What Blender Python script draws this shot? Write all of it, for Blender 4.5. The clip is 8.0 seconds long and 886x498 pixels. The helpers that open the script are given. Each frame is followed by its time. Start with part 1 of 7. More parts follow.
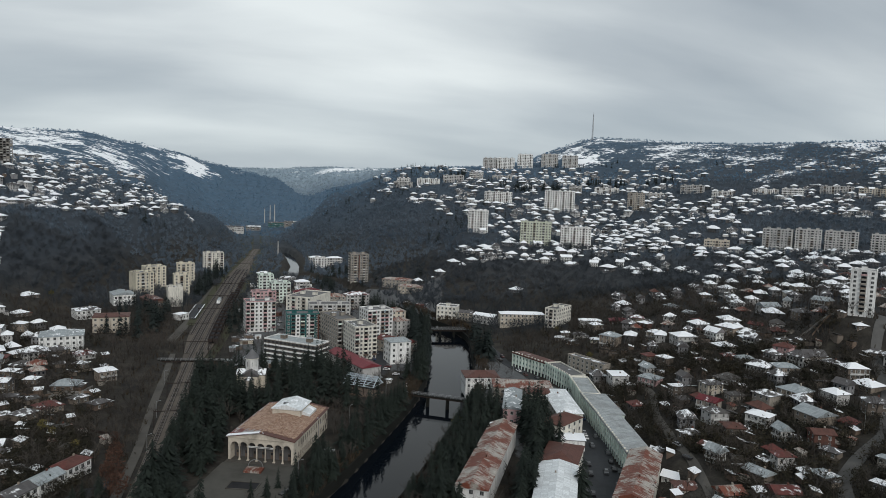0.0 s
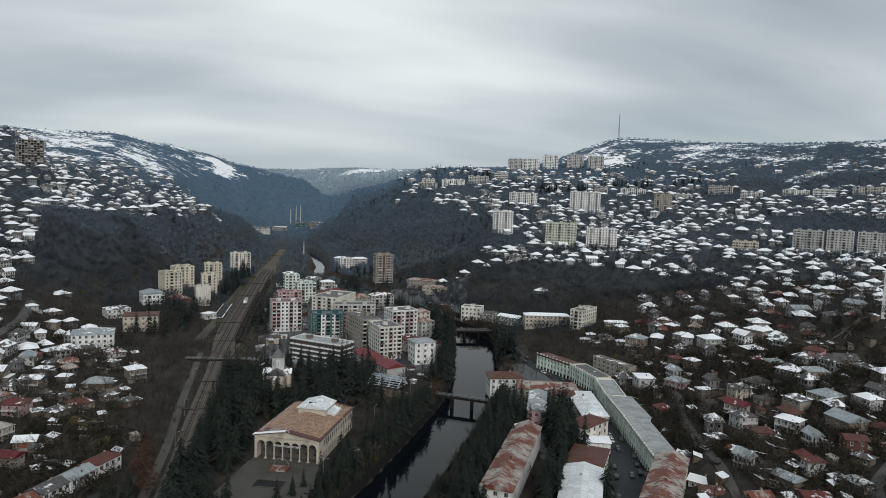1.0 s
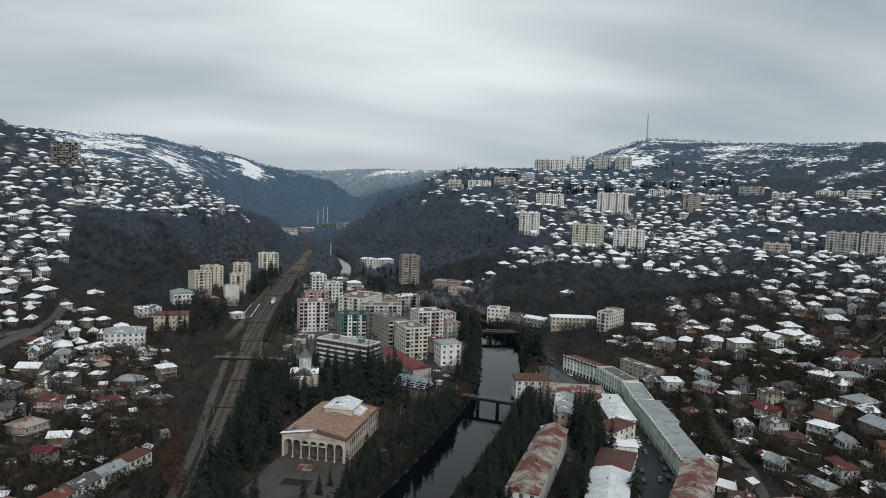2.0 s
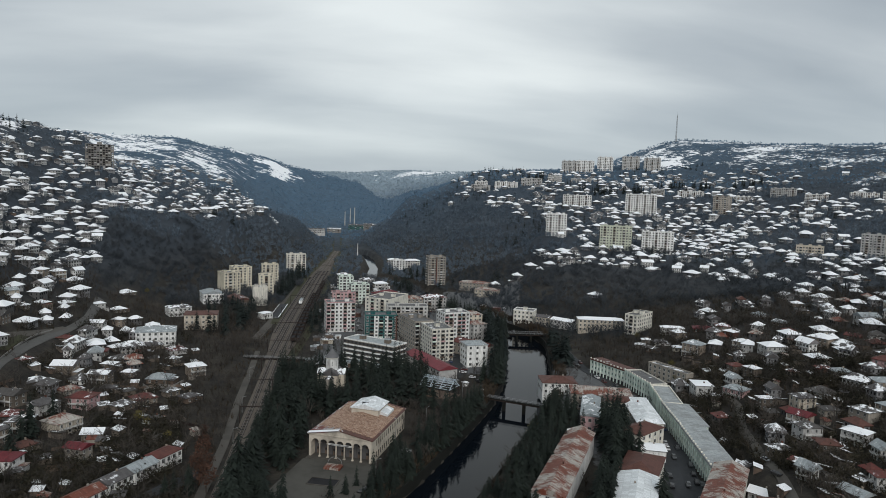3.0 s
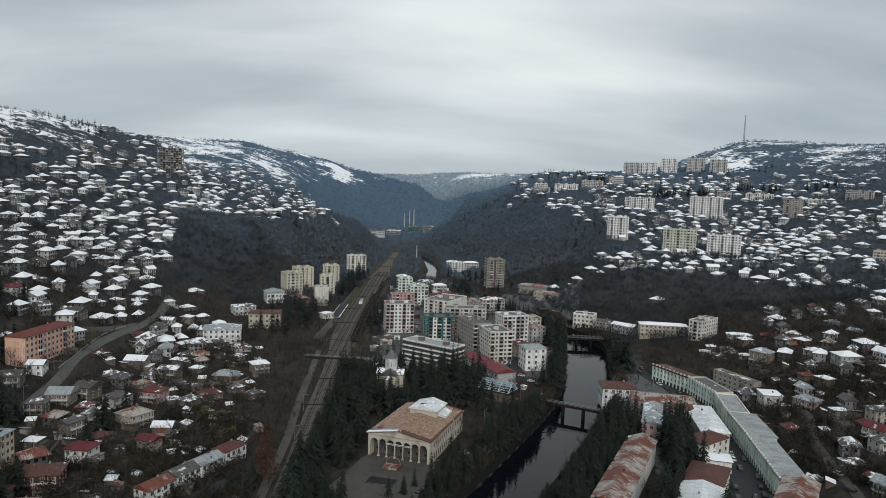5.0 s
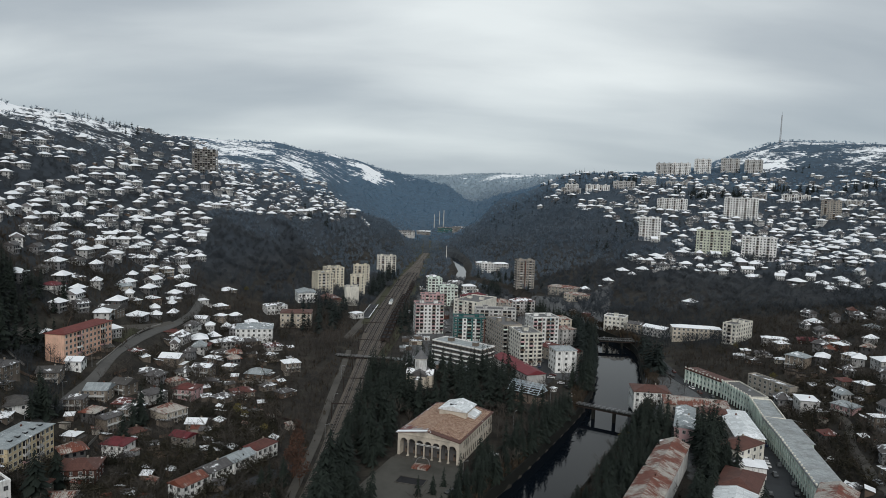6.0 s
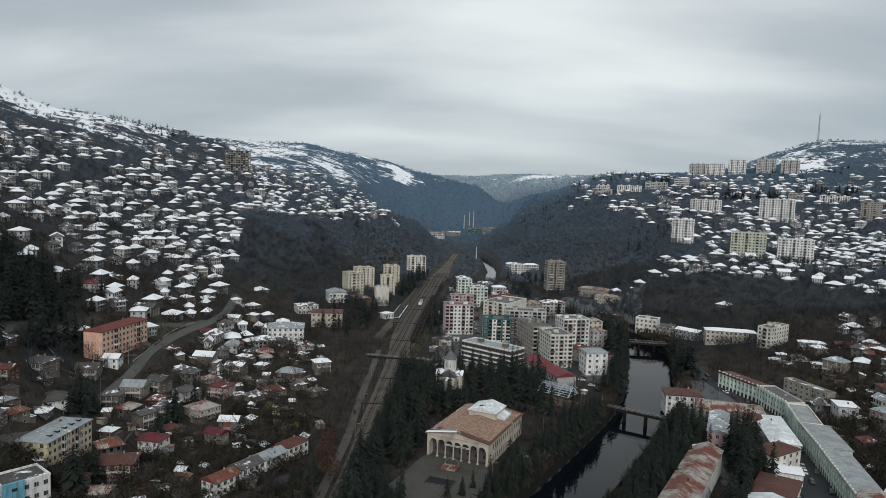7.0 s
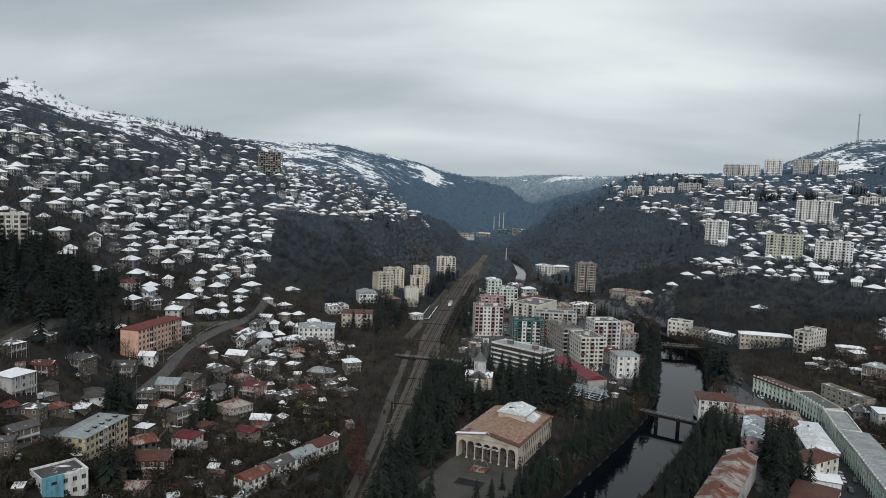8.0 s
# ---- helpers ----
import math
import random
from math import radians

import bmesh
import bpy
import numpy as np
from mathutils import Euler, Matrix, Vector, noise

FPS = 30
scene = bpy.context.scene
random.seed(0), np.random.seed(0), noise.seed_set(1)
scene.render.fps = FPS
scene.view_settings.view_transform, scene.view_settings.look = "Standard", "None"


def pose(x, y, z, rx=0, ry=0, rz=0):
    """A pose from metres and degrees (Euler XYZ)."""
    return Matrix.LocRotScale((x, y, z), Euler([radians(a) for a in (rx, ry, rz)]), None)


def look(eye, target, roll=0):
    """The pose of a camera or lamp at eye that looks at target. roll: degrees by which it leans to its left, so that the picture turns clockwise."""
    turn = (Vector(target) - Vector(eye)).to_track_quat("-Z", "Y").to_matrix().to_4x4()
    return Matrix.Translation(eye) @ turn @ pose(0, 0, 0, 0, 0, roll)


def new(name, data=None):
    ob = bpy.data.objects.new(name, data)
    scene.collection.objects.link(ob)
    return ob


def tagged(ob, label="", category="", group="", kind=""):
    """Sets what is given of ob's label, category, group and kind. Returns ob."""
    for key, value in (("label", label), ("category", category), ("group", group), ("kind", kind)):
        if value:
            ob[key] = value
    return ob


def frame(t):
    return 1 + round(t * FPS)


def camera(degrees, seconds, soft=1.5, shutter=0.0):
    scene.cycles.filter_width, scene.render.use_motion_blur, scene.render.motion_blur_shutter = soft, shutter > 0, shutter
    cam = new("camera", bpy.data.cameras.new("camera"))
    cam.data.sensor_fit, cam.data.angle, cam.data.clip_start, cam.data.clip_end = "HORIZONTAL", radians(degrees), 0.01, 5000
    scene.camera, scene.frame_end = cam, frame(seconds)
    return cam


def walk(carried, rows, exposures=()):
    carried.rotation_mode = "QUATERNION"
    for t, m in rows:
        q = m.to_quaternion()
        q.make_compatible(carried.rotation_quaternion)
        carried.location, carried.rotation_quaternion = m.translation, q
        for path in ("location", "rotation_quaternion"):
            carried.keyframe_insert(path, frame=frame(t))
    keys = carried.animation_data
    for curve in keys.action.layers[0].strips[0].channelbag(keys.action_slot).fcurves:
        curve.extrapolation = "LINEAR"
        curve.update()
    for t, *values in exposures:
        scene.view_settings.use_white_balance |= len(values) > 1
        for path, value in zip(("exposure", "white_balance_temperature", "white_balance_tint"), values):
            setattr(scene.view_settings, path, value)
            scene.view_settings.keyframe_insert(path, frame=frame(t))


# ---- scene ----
cam = camera(64.94, 8.0, soft=0.75)
# seconds, eye in metres, turns in degrees: the camera hangs over the valley and turns to its left
PATH = [
    (0, 0.697, 0.415, 114.741, 84.743, -2.09, -13.76),
    (0.5, 0.62, 0.358, 114.78, 84.723, -2.091, -12.791),
    (1, 0.54, 0.302, 114.818, 84.737, -2.053, -11.734),
    (1.5, 0.457, 0.248, 114.853, 84.746, -2.055, -10.643),
    (3, 0.191, 0.095, 114.947, 84.773, -2.039, -7.421),
    (3.5, 0.097, 0.047, 114.975, 84.78, -2.045, -6.224),
    (4, 0, 0, 115, 84.787, -2.065, -5.018),
    (4.5, -0.1, -0.045, 115.023, 84.789, -2.048, -3.802),
    (6, -0.415, -0.171, 115.081, 84.752, -2.071, -0.135),
    (6.5, -0.526, -0.21, 115.096, 84.754, -2.073, 1.103),
    (7, -0.64, -0.248, 115.109, 84.729, -2.07, 2.317),
    (7.5, -0.756, -0.284, 115.12, 84.731, -2.082, 3.545),
    (8, -0.875, -0.318, 115.129, 84.733, -2.087, 4.764),
]
walk(cam, [(t, pose(x, y, z, rx, ry, rz)) for t, x, y, z, rx, ry, rz in PATH])

# ---- sky and light: an overcast winter day ----
world = bpy.data.worlds.new("winter_sky")
scene.world = world
world.use_nodes = True
wn, wl = world.node_tree.nodes, world.node_tree.links
wn.clear()


def wnode(kind, **kw):
    n = wn.new(kind)
    for k, v in kw.items():
        n.inputs[k].default_value = v
    return n


def wmath(op, a, b=None, clamp=False):
    n = wn.new("ShaderNodeMath")
    n.operation, n.use_clamp = op, clamp
    for i, v in enumerate((a, b)):
        if v is None:
            continue
        if isinstance(v, (int, float)):
            n.inputs[i].default_value = v
        else:
            wl.new(v, n.inputs[i])
    return n.outputs[0]


sky = wn.new("ShaderNodeTexSky")
sky.sky_type, sky.sun_disc = "NISHITA", False
sky.sun_elevation, sky.sun_rotation = radians(34), radians(175)
tc = wn.new("ShaderNodeTexCoord")
sep = wn.new("ShaderNodeSeparateXYZ")
wl.new(tc.outputs["Generated"], sep.inputs[0])
up = wmath("MAXIMUM", wmath("ADD", sep.outputs[2], 0.27), 0.12)
# cloud deck seen in perspective: direction divided by its height
cx, cy = wmath("DIVIDE", sep.outputs[0], up), wmath("DIVIDE", sep.outputs[1], up)
comb = wn.new("ShaderNodeCombineXYZ")
wl.new(wmath("MULTIPLY", cx, 0.42), comb.inputs[0])
wl.new(cy, comb.inputs[1])
big = wnode("ShaderNodeTexNoise", Scale=1.25, Detail=2.5, Roughness=0.4)
wl.new(comb.outputs[0], big.inputs["Vector"])
fine = wnode("ShaderNodeTexNoise", Scale=3.2, Detail=5.0, Roughness=0.5, Distortion=0.25)
wl.new(comb.outputs[0], fine.inputs["Vector"])
mixed = wmath("ADD", wmath("MULTIPLY", big.outputs["Fac"], 0.77), wmath("MULTIPLY", fine.outputs["Fac"], 0.23))
# the cloud is thinner and brighter in one patch up the valley
patch_dot = wn.new("ShaderNodeVectorMath")
patch_dot.operation = "DOT_PRODUCT"
patch_dot.inputs[1].default_value = (0.054, 0.915, 0.400)
wl.new(tc.outputs["Generated"], patch_dot.inputs[0])
glow = wmath("POWER", wmath("MAXIMUM", patch_dot.outputs["Value"], 0.0), 9.0)
core = wmath("POWER", wmath("MAXIMUM", patch_dot.outputs["Value"], 0.0), 60.0)
mixed = wmath("ADD", wmath("ADD", wmath("MULTIPLY", mixed, 0.92), 0.035), wmath("ADD", wmath("MULTIPLY", glow, 0.13), wmath("MULTIPLY", core, 0.17)))
ramp = wn.new("ShaderNodeValToRGB")
wl.new(mixed, ramp.inputs[0])
ce = ramp.color_ramp.elements
ce[0].position, ce[0].color = 0.34, (0.265, 0.315, 0.365, 1)
ce[1].position, ce[1].color = 0.68, (0.785, 0.835, 0.84, 1)
e = ce.new(0.5)
e.color = (0.47, 0.518, 0.552, 1)
low = wn.new("ShaderNodeMix")
low.data_type = "RGBA"
low.inputs["B"].default_value = (0.43, 0.51, 0.57, 1)
wl.new(wmath("MULTIPLY", wmath("SUBTRACT", 1.0, wmath("DIVIDE", sep.outputs[2], 0.16), True), 0.55, True), low.inputs["Factor"])
wl.new(ramp.outputs[0], low.inputs["A"])
soft_sky = wn.new("ShaderNodeMix")
soft_sky.data_type = "RGBA"
soft_sky.inputs["Factor"].default_value = 0.94
dim = wn.new("ShaderNodeVectorMath")
dim.operation = "SCALE"
dim.inputs["Scale"].default_value = 0.1
wl.new(sky.outputs[0], dim.inputs[0])
wl.new(dim.outputs[0], soft_sky.inputs["A"])
wl.new(low.outputs["Result"], soft_sky.inputs["B"])
bg = wnode("ShaderNodeBackground", Strength=1.0)
wl.new(soft_sky.outputs["Result"], bg.inputs["Color"])
wo = wn.new("ShaderNodeOutputWorld")
wl.new(bg.outputs[0], wo.inputs["Surface"])
sun = new("sun", bpy.data.lights.new("sun", "SUN"))
sun.data.energy, sun.data.angle, sun.data.color = 1.5, radians(32), (1, 0.97, 0.935)
sun.matrix_world = look((0, 0, 900), (-8, 90, 840))
scene.view_settings.exposure = 0.05

# ---- materials ----


class Nodes:
    """Short hand for the nodes of one material."""

    def __init__(self, name, rough=0.8, metal=0.0):
        self.m = bpy.data.materials.new(name)
        self.m.use_nodes = True
        self.n, self.l = self.m.node_tree.nodes, self.m.node_tree.links
        self.b = self.n["Principled BSDF"]
        self.b.inputs["Roughness"].default_value = rough
        self.b.inputs["Metallic"].default_value = metal
        self.b.inputs["Specular IOR Level"].default_value = 0.5 if rough < 0.55 or metal else 0.22
        self.geo = self.n.new("ShaderNodeNewGeometry")
        self.info = self.n.new("ShaderNodeObjectInfo")
        self.pos = self.geo.outputs["Position"]

    def put(self, v, socket):
        if hasattr(v, "is_linked"):
            self.l.new(v, socket)
        elif isinstance(v, (tuple, list)) and len(v) == 3 and len(socket.default_value) == 4:
            socket.default_value = (*v, 1)
        else:
            socket.default_value = v

    def noise(self, scale, detail=4.0, rough=0.55, vec=None, stretch=None):
        n = self.n.new("ShaderNodeTexNoise")
        n.inputs["Scale"].default_value, n.inputs["Detail"].default_value = scale, detail
        n.inputs["Roughness"].default_value = rough
        v = vec if vec is not None else self.pos
        if stretch:
            s = self.n.new("ShaderNodeVectorMath")
            s.operation = "MULTIPLY"
            s.inputs[1].default_value = stretch
            self.l.new(v, s.inputs[0])
            v = s.outputs[0]
        self.l.new(v, n.inputs["Vector"])
        return n.outputs["Fac"]

    def math(self, op, a, b=0.0, clamp=False):
        n = self.n.new("ShaderNodeMath")
        n.operation, n.use_clamp = op, clamp
        self.put(a, n.inputs[0])
        self.put(b, n.inputs[1])
        return n.outputs[0]

    def step(self, v, lo, hi):
        n = self.n.new("ShaderNodeMapRange")
        n.interpolation_type = "SMOOTHSTEP"
        self.put(v, n.inputs["Value"])
        self.put(lo, n.inputs["From Min"])
        self.put(hi, n.inputs["From Max"])
        return n.outputs["Result"]

    def mix(self, f, a, b):
        n = self.n.new("ShaderNodeMix")
        n.data_type = "RGBA"
        self.put(f, n.inputs["Factor"])
        self.put(a, n.inputs["A"])
        self.put(b, n.inputs["B"])
        return n.outputs["Result"]

    def scale(self, c, k):
        n = self.n.new("ShaderNodeMix")
        n.data_type, n.blend_type = "RGBA", "MULTIPLY"
        n.inputs["Factor"].default_value = 1.0
        self.put(c, n.inputs["A"])
        cc = self.n.new("ShaderNodeCombineColor")
        for i in range(3):
            self.put(k, cc.inputs[i])
        self.l.new(cc.outputs[0], n.inputs["B"])
        return n.outputs["Result"]

    def ramp(self, f, stops):
        n = self.n.new("ShaderNodeValToRGB")
        self.put(f, n.inputs[0])
        el = n.color_ramp.elements
        while len(el) < len(stops):
            el.new(0.5)
        for e, (p, c) in zip(el, stops):
            e.position, e.color = p, (*c, 1)
        return n.outputs[0]

    def xyz(self, v=None):
        n = self.n.new("ShaderNodeSeparateXYZ")
        self.l.new(v if v is not None else self.pos, n.inputs[0])
        return n.outputs

    def bump(self, h, strength=0.4, distance=0.1):
        n = self.n.new("ShaderNodeBump")
        n.inputs["Strength"].default_value, n.inputs["Distance"].default_value = strength, distance
        self.put(h, n.inputs["Height"])
        self.l.new(n.outputs[0], self.b.inputs["Normal"])
        return self

    def color(self, c):
        self.put(c, self.b.inputs["Base Color"])
        return self


def plain(name, c, rough=0.8, metal=0.0, vary=0.25, grain=1.5, dirt=0.35, own=0.0):
    """Paint, plaster, metal or bark: a base colour with stains, grain and, per object, its own tone."""
    k = Nodes(name, rough, metal)
    n1, n2 = k.noise(grain, 5, 0.65), k.noise(grain * 0.13, 3)
    v = k.math("ADD", k.math("MULTIPLY", k.math("SUBTRACT", n1, 0.5), 2 * vary), 1.0)
    v = k.math("MULTIPLY", v, k.math("SUBTRACT", 1.0, k.math("MULTIPLY", k.step(n2, 0.45, 0.75), dirt)))
    if own:
        runs = k.noise(1.0, 4, 0.6, stretch=(1.1, 1.1, 0.1))
        v = k.math("MULTIPLY", v, k.math("SUBTRACT", 1.0, k.math("MULTIPLY", k.step(runs, 0.48, 0.72), 0.42)))
        v = k.math("MULTIPLY", v, k.math("ADD", k.math("MULTIPLY", k.info.outputs["Random"], own), 1 - own / 2))
    k.color(k.scale(c, v))
    k.bump(n1, 0.25, 0.05)
    return k.m


SNOW = (0.86, 0.88, 0.90)


def roof_paint(name, c, amount, rough=0.6, scale=0.25, rust=None, sheets=True):
    """Roofing with snow lying on part of it; amount 0 to 1 is how much of it is snowed over."""
    k = Nodes(name, rough)
    tcn = k.n.new("ShaderNodeTexCoord")
    own = tcn.outputs["Object"]
    n1 = k.noise(scale, 8, 0.68)
    n2 = k.noise(2.2, 4, 0.6)
    base = k.scale(c, k.math("ADD", k.math("MULTIPLY", n2, 0.7), 0.65))
    if rust:
        streak = k.math("ADD", k.math("MULTIPLY", k.noise(1.0, 5, 0.65, vec=own, stretch=(2.0, 0.28, 0.3)), 0.36), k.math("MULTIPLY", k.noise(scale * 0.6, 6, 0.7), 0.64))
        base = k.mix(k.step(streak, 0.46, 0.53), base, k.scale(rust, k.math("ADD", n2, 0.5)))
    if sheets:
        br = k.n.new("ShaderNodeTexBrick")
        br.inputs["Scale"].default_value = 1.0
        br.inputs["Brick Width"].default_value, br.inputs["Row Height"].default_value = 1.1, 2.4
        br.inputs["Mortar Size"].default_value = 0.035
        br.inputs["Color1"].default_value, br.inputs["Color2"].default_value, br.inputs["Mortar"].default_value = (0.82, 0.82, 0.82, 1), (1.12, 1.12, 1.12, 1), (0.6, 0.6, 0.6, 1)
        k.l.new(own, br.inputs["Vector"])
        mul = k.n.new("ShaderNodeMix")
        mul.data_type, mul.blend_type = "RGBA", "MULTIPLY"
        mul.inputs["Factor"].default_value = 0.9
        k.l.new(base, mul.inputs["A"])
        k.l.new(br.outputs["Color"], mul.inputs["B"])
        base = mul.outputs["Result"]
    edge = k.math("ADD", k.math("MULTIPLY", k.info.outputs["Random"], 0.16), 0.64 - 0.45 * amount)
    lie = k.step(n1, k.math("SUBTRACT", edge, 0.04), k.math("ADD", edge, 0.04))
    flat = k.step(k.xyz(k.geo.outputs["Normal"])[2], 0.25, 0.6)
    k.color(k.mix(k.math("MULTIPLY", lie, flat), base, k.scale(SNOW, k.math("ADD", k.math("MULTIPLY", n2, 0.3), 0.82))))
    k.bump(k.math("ADD", n1, k.math("MULTIPLY", n2, 0.2)), 0.5, 0.15)
    return k.m


M = {}
M["snow_roof"] = roof_paint("snowed_roof", (0.20, 0.19, 0.19), 1.0)
M["patchy_roof"] = roof_paint("half_snowed_roof", (0.09, 0.085, 0.085), 0.38)
M["grey_roof"] = roof_paint("grey_sheet_roof", (0.075, 0.070, 0.066), 0.34)
M["red_roof"] = roof_paint("red_sheet_roof", (0.115, 0.033, 0.029), 0.3, rust=(0.10, 0.04, 0.032))
M["rust_roof"] = roof_paint("rusted_sheet_roof", (0.36, 0.335, 0.30), 0.05, rust=(0.155, 0.052, 0.034), scale=0.16)
M["brown_roof"] = roof_paint("brown_sheet_roof", (0.10, 0.045, 0.035), 0.08)
M["wine_roof"] = roof_paint("wine_red_roof", (0.125, 0.024, 0.029), 0.06)
M["crimson_roof"] = roof_paint("crimson_roof", (0.17, 0.038, 0.046), 0.0)
M["block_red"] = roof_paint("deep_red_sheets", (0.15, 0.040, 0.034), 0.0)
k = Nodes("clay_tiles", 0.85)
tcn = k.n.new("ShaderNodeTexCoord")
cell = k.n.new("ShaderNodeTexVoronoi")
cell.inputs["Scale"].default_value = 2.3
k.l.new(tcn.outputs["Object"], cell.inputs["Vector"])
tone = k.math("ADD", k.math("MULTIPLY", k.xyz(cell.outputs["Color"])[0], 0.7), k.math("MULTIPLY", k.noise(0.35, 4, 0.6), 0.45))
k.color(k.ramp(tone, [(0.16, (0.085, 0.045, 0.034)), (0.34, (0.20, 0.115, 0.08)), (0.6, (0.32, 0.205, 0.145)), (0.95, (0.43, 0.33, 0.255))]))
k.bump(cell.outputs["Distance"], 0.5, 0.08)
M["tile_roof"] = k.m
M["flat_roof"] = roof_paint("bitumen_roof", (0.11, 0.11, 0.11), 0.2)
M["eave_sheet"] = roof_paint("peeling_red_sheets", (0.15, 0.045, 0.038), 0.34, rust=(0.34, 0.33, 0.32))
M["pale_sheet"] = roof_paint("pale_patched_sheets", (0.34, 0.365, 0.37), 0.06, rust=(0.27, 0.285, 0.285))
M["office_roof"] = roof_paint("pale_grey_roofing", (0.30, 0.33, 0.335), 0.0)
M["white_roof"] = roof_paint("white_sheet_roof", (0.66, 0.69, 0.70), 0.3)
M["slate_roof"] = roof_paint("light_sheet_roof", (0.29, 0.32, 0.33), 0.2)
WALLS = dict(cream=(0.70, 0.675, 0.60), white=(0.78, 0.78, 0.76), grey=(0.165, 0.138, 0.114), pale=(0.50, 0.495, 0.48), pink=(0.55, 0.36, 0.36),
             orange=(0.72, 0.46, 0.345), yellow=(0.66, 0.61, 0.49), brown=(0.15, 0.11, 0.085), teal=(0.032, 0.115, 0.115), green=(0.30, 0.44, 0.38),
             mint=(0.67, 0.76, 0.69), drab=(0.28, 0.235, 0.19), blue=(0.18, 0.44, 0.56), lime=(0.54, 0.57, 0.46), ochre=(0.60, 0.50, 0.33), ash=(0.24, 0.24, 0.245), dim=(0.11, 0.108, 0.108), stone=(0.33, 0.30, 0.26), sand=(0.58, 0.52, 0.43), brick=(0.13, 0.062, 0.048))
for key, c in WALLS.items():
    M[key] = plain(key + "_plaster", c, 0.9, vary=0.2, grain=0.8, dirt=0.3, own=0.2)
k = Nodes("window_glass", 0.12)
k.color(k.mix(k.math("POWER", k.geo.outputs["Random Per Island"], 3.0), (0.012, 0.014, 0.017), (0.16, 0.165, 0.165)))
M["glass"] = k.m
M["theatre_plaster"] = plain("weathered_cream_stone", (0.54, 0.485, 0.405), 0.9, vary=0.3, grain=1.1, dirt=0.45)
M["frame"] = plain("window_frame_paint", (0.55, 0.55, 0.53), 0.6)
M["pav"] = plain("pale_blue_steel_paint", (0.52, 0.60, 0.66), 0.5)
M["dark"] = plain("dark_opening", (0.02, 0.02, 0.022), 0.9)
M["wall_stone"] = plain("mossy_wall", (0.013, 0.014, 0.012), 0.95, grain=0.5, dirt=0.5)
M["concrete"] = plain("concrete", (0.24, 0.23, 0.215), 0.9, grain=0.6, dirt=0.5)
M["asphalt"] = plain("asphalt", (0.036, 0.039, 0.043), 0.75, grain=0.5, dirt=0.3)
M["worn_asphalt"] = plain("worn_grey_asphalt", (0.094, 0.092, 0.088), 0.85, grain=0.4, dirt=0.35)
M["path"] = plain("worn_paving", (0.085, 0.079, 0.070), 0.85, grain=0.4, dirt=0.4)
M["paving"] = plain("square_paving", (0.078, 0.075, 0.066), 0.85, grain=0.35, dirt=0.5)
M["ballast"] = plain("rail_ballast", (0.108, 0.092, 0.077), 0.95, grain=0.7, dirt=0.4)
M["steel"] = plain("rail_steel", (0.12, 0.10, 0.09), 0.5, 0.6)
M["iron"] = plain("rusted_iron", (0.032, 0.023, 0.02), 0.8, grain=0.8)
M["bark"] = plain("grey_bark", (0.085, 0.072, 0.062), 0.95, grain=3)
M["metal"] = plain("galvanised_steel", (0.34, 0.35, 0.36), 0.5, 0.6)


def leafy(name, a, b, rough=0.9, freq=0.08):
    k = Nodes(name, rough)
    f = k.math("MULTIPLY", k.math("ADD", k.geo.outputs["Random Per Island"], k.step(k.noise(freq, 3), 0.35, 0.65)), 0.5)
    k.color(k.mix(f, a, b))
    return k.m


M["needles"] = leafy("conifer_needles", (0.0085, 0.0130, 0.0108), (0.022, 0.030, 0.0235))
# bluer copy of the needles for distant trees, haze put into the colour
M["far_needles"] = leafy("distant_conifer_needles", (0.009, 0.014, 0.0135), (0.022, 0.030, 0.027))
M["twigs"] = leafy("bare_twigs", (0.030, 0.028, 0.026), (0.088, 0.076, 0.066), freq=0.02)
M["garden_leaf"] = leafy("evergreen_garden_leaves", (0.0115, 0.013, 0.009), (0.044, 0.037, 0.024), freq=0.03)
# aerial haze put into the far twig colours: bluer, then paler, with distance
M["far_twigs"] = leafy("hazed_far_twigs", (0.095, 0.168, 0.245), (0.155, 0.230, 0.310), freq=0.006)
M["pale_twigs"] = leafy("haze_paled_twigs", (0.24, 0.305, 0.36), (0.32, 0.385, 0.43), freq=0.004)
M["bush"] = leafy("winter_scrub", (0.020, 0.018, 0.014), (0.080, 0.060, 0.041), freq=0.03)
# blue haze tint put into the slope twigs, fainter on the nearer woods
M["hazed_slope_twigs"] = leafy("hazed_slope_twigs", (0.070, 0.098, 0.130), (0.132, 0.163, 0.196), freq=0.01)
M["hazed_low_twigs"] = leafy("haze_tinted_low_twigs", (0.035, 0.044, 0.055), (0.078, 0.086, 0.094), freq=0.012)
M["wood_twigs"] = leafy("dark_wood_twigs", (0.022, 0.029, 0.035), (0.054, 0.060, 0.066), freq=0.012)
M["cone_tin"] = plain("dull_tin", (0.16, 0.16, 0.165), 0.6, grain=0.8)
M["grass"] = plain("winter_grass", (0.055, 0.056, 0.034), 0.95, grain=0.5, dirt=0.5)
M["rusty_leaf"] = leafy("dead_red_leaves", (0.045, 0.026, 0.019), (0.095, 0.049, 0.034))
M["yellow_leaf"] = leafy("yellowing_leaves", (0.08, 0.075, 0.025), (0.16, 0.13, 0.045))

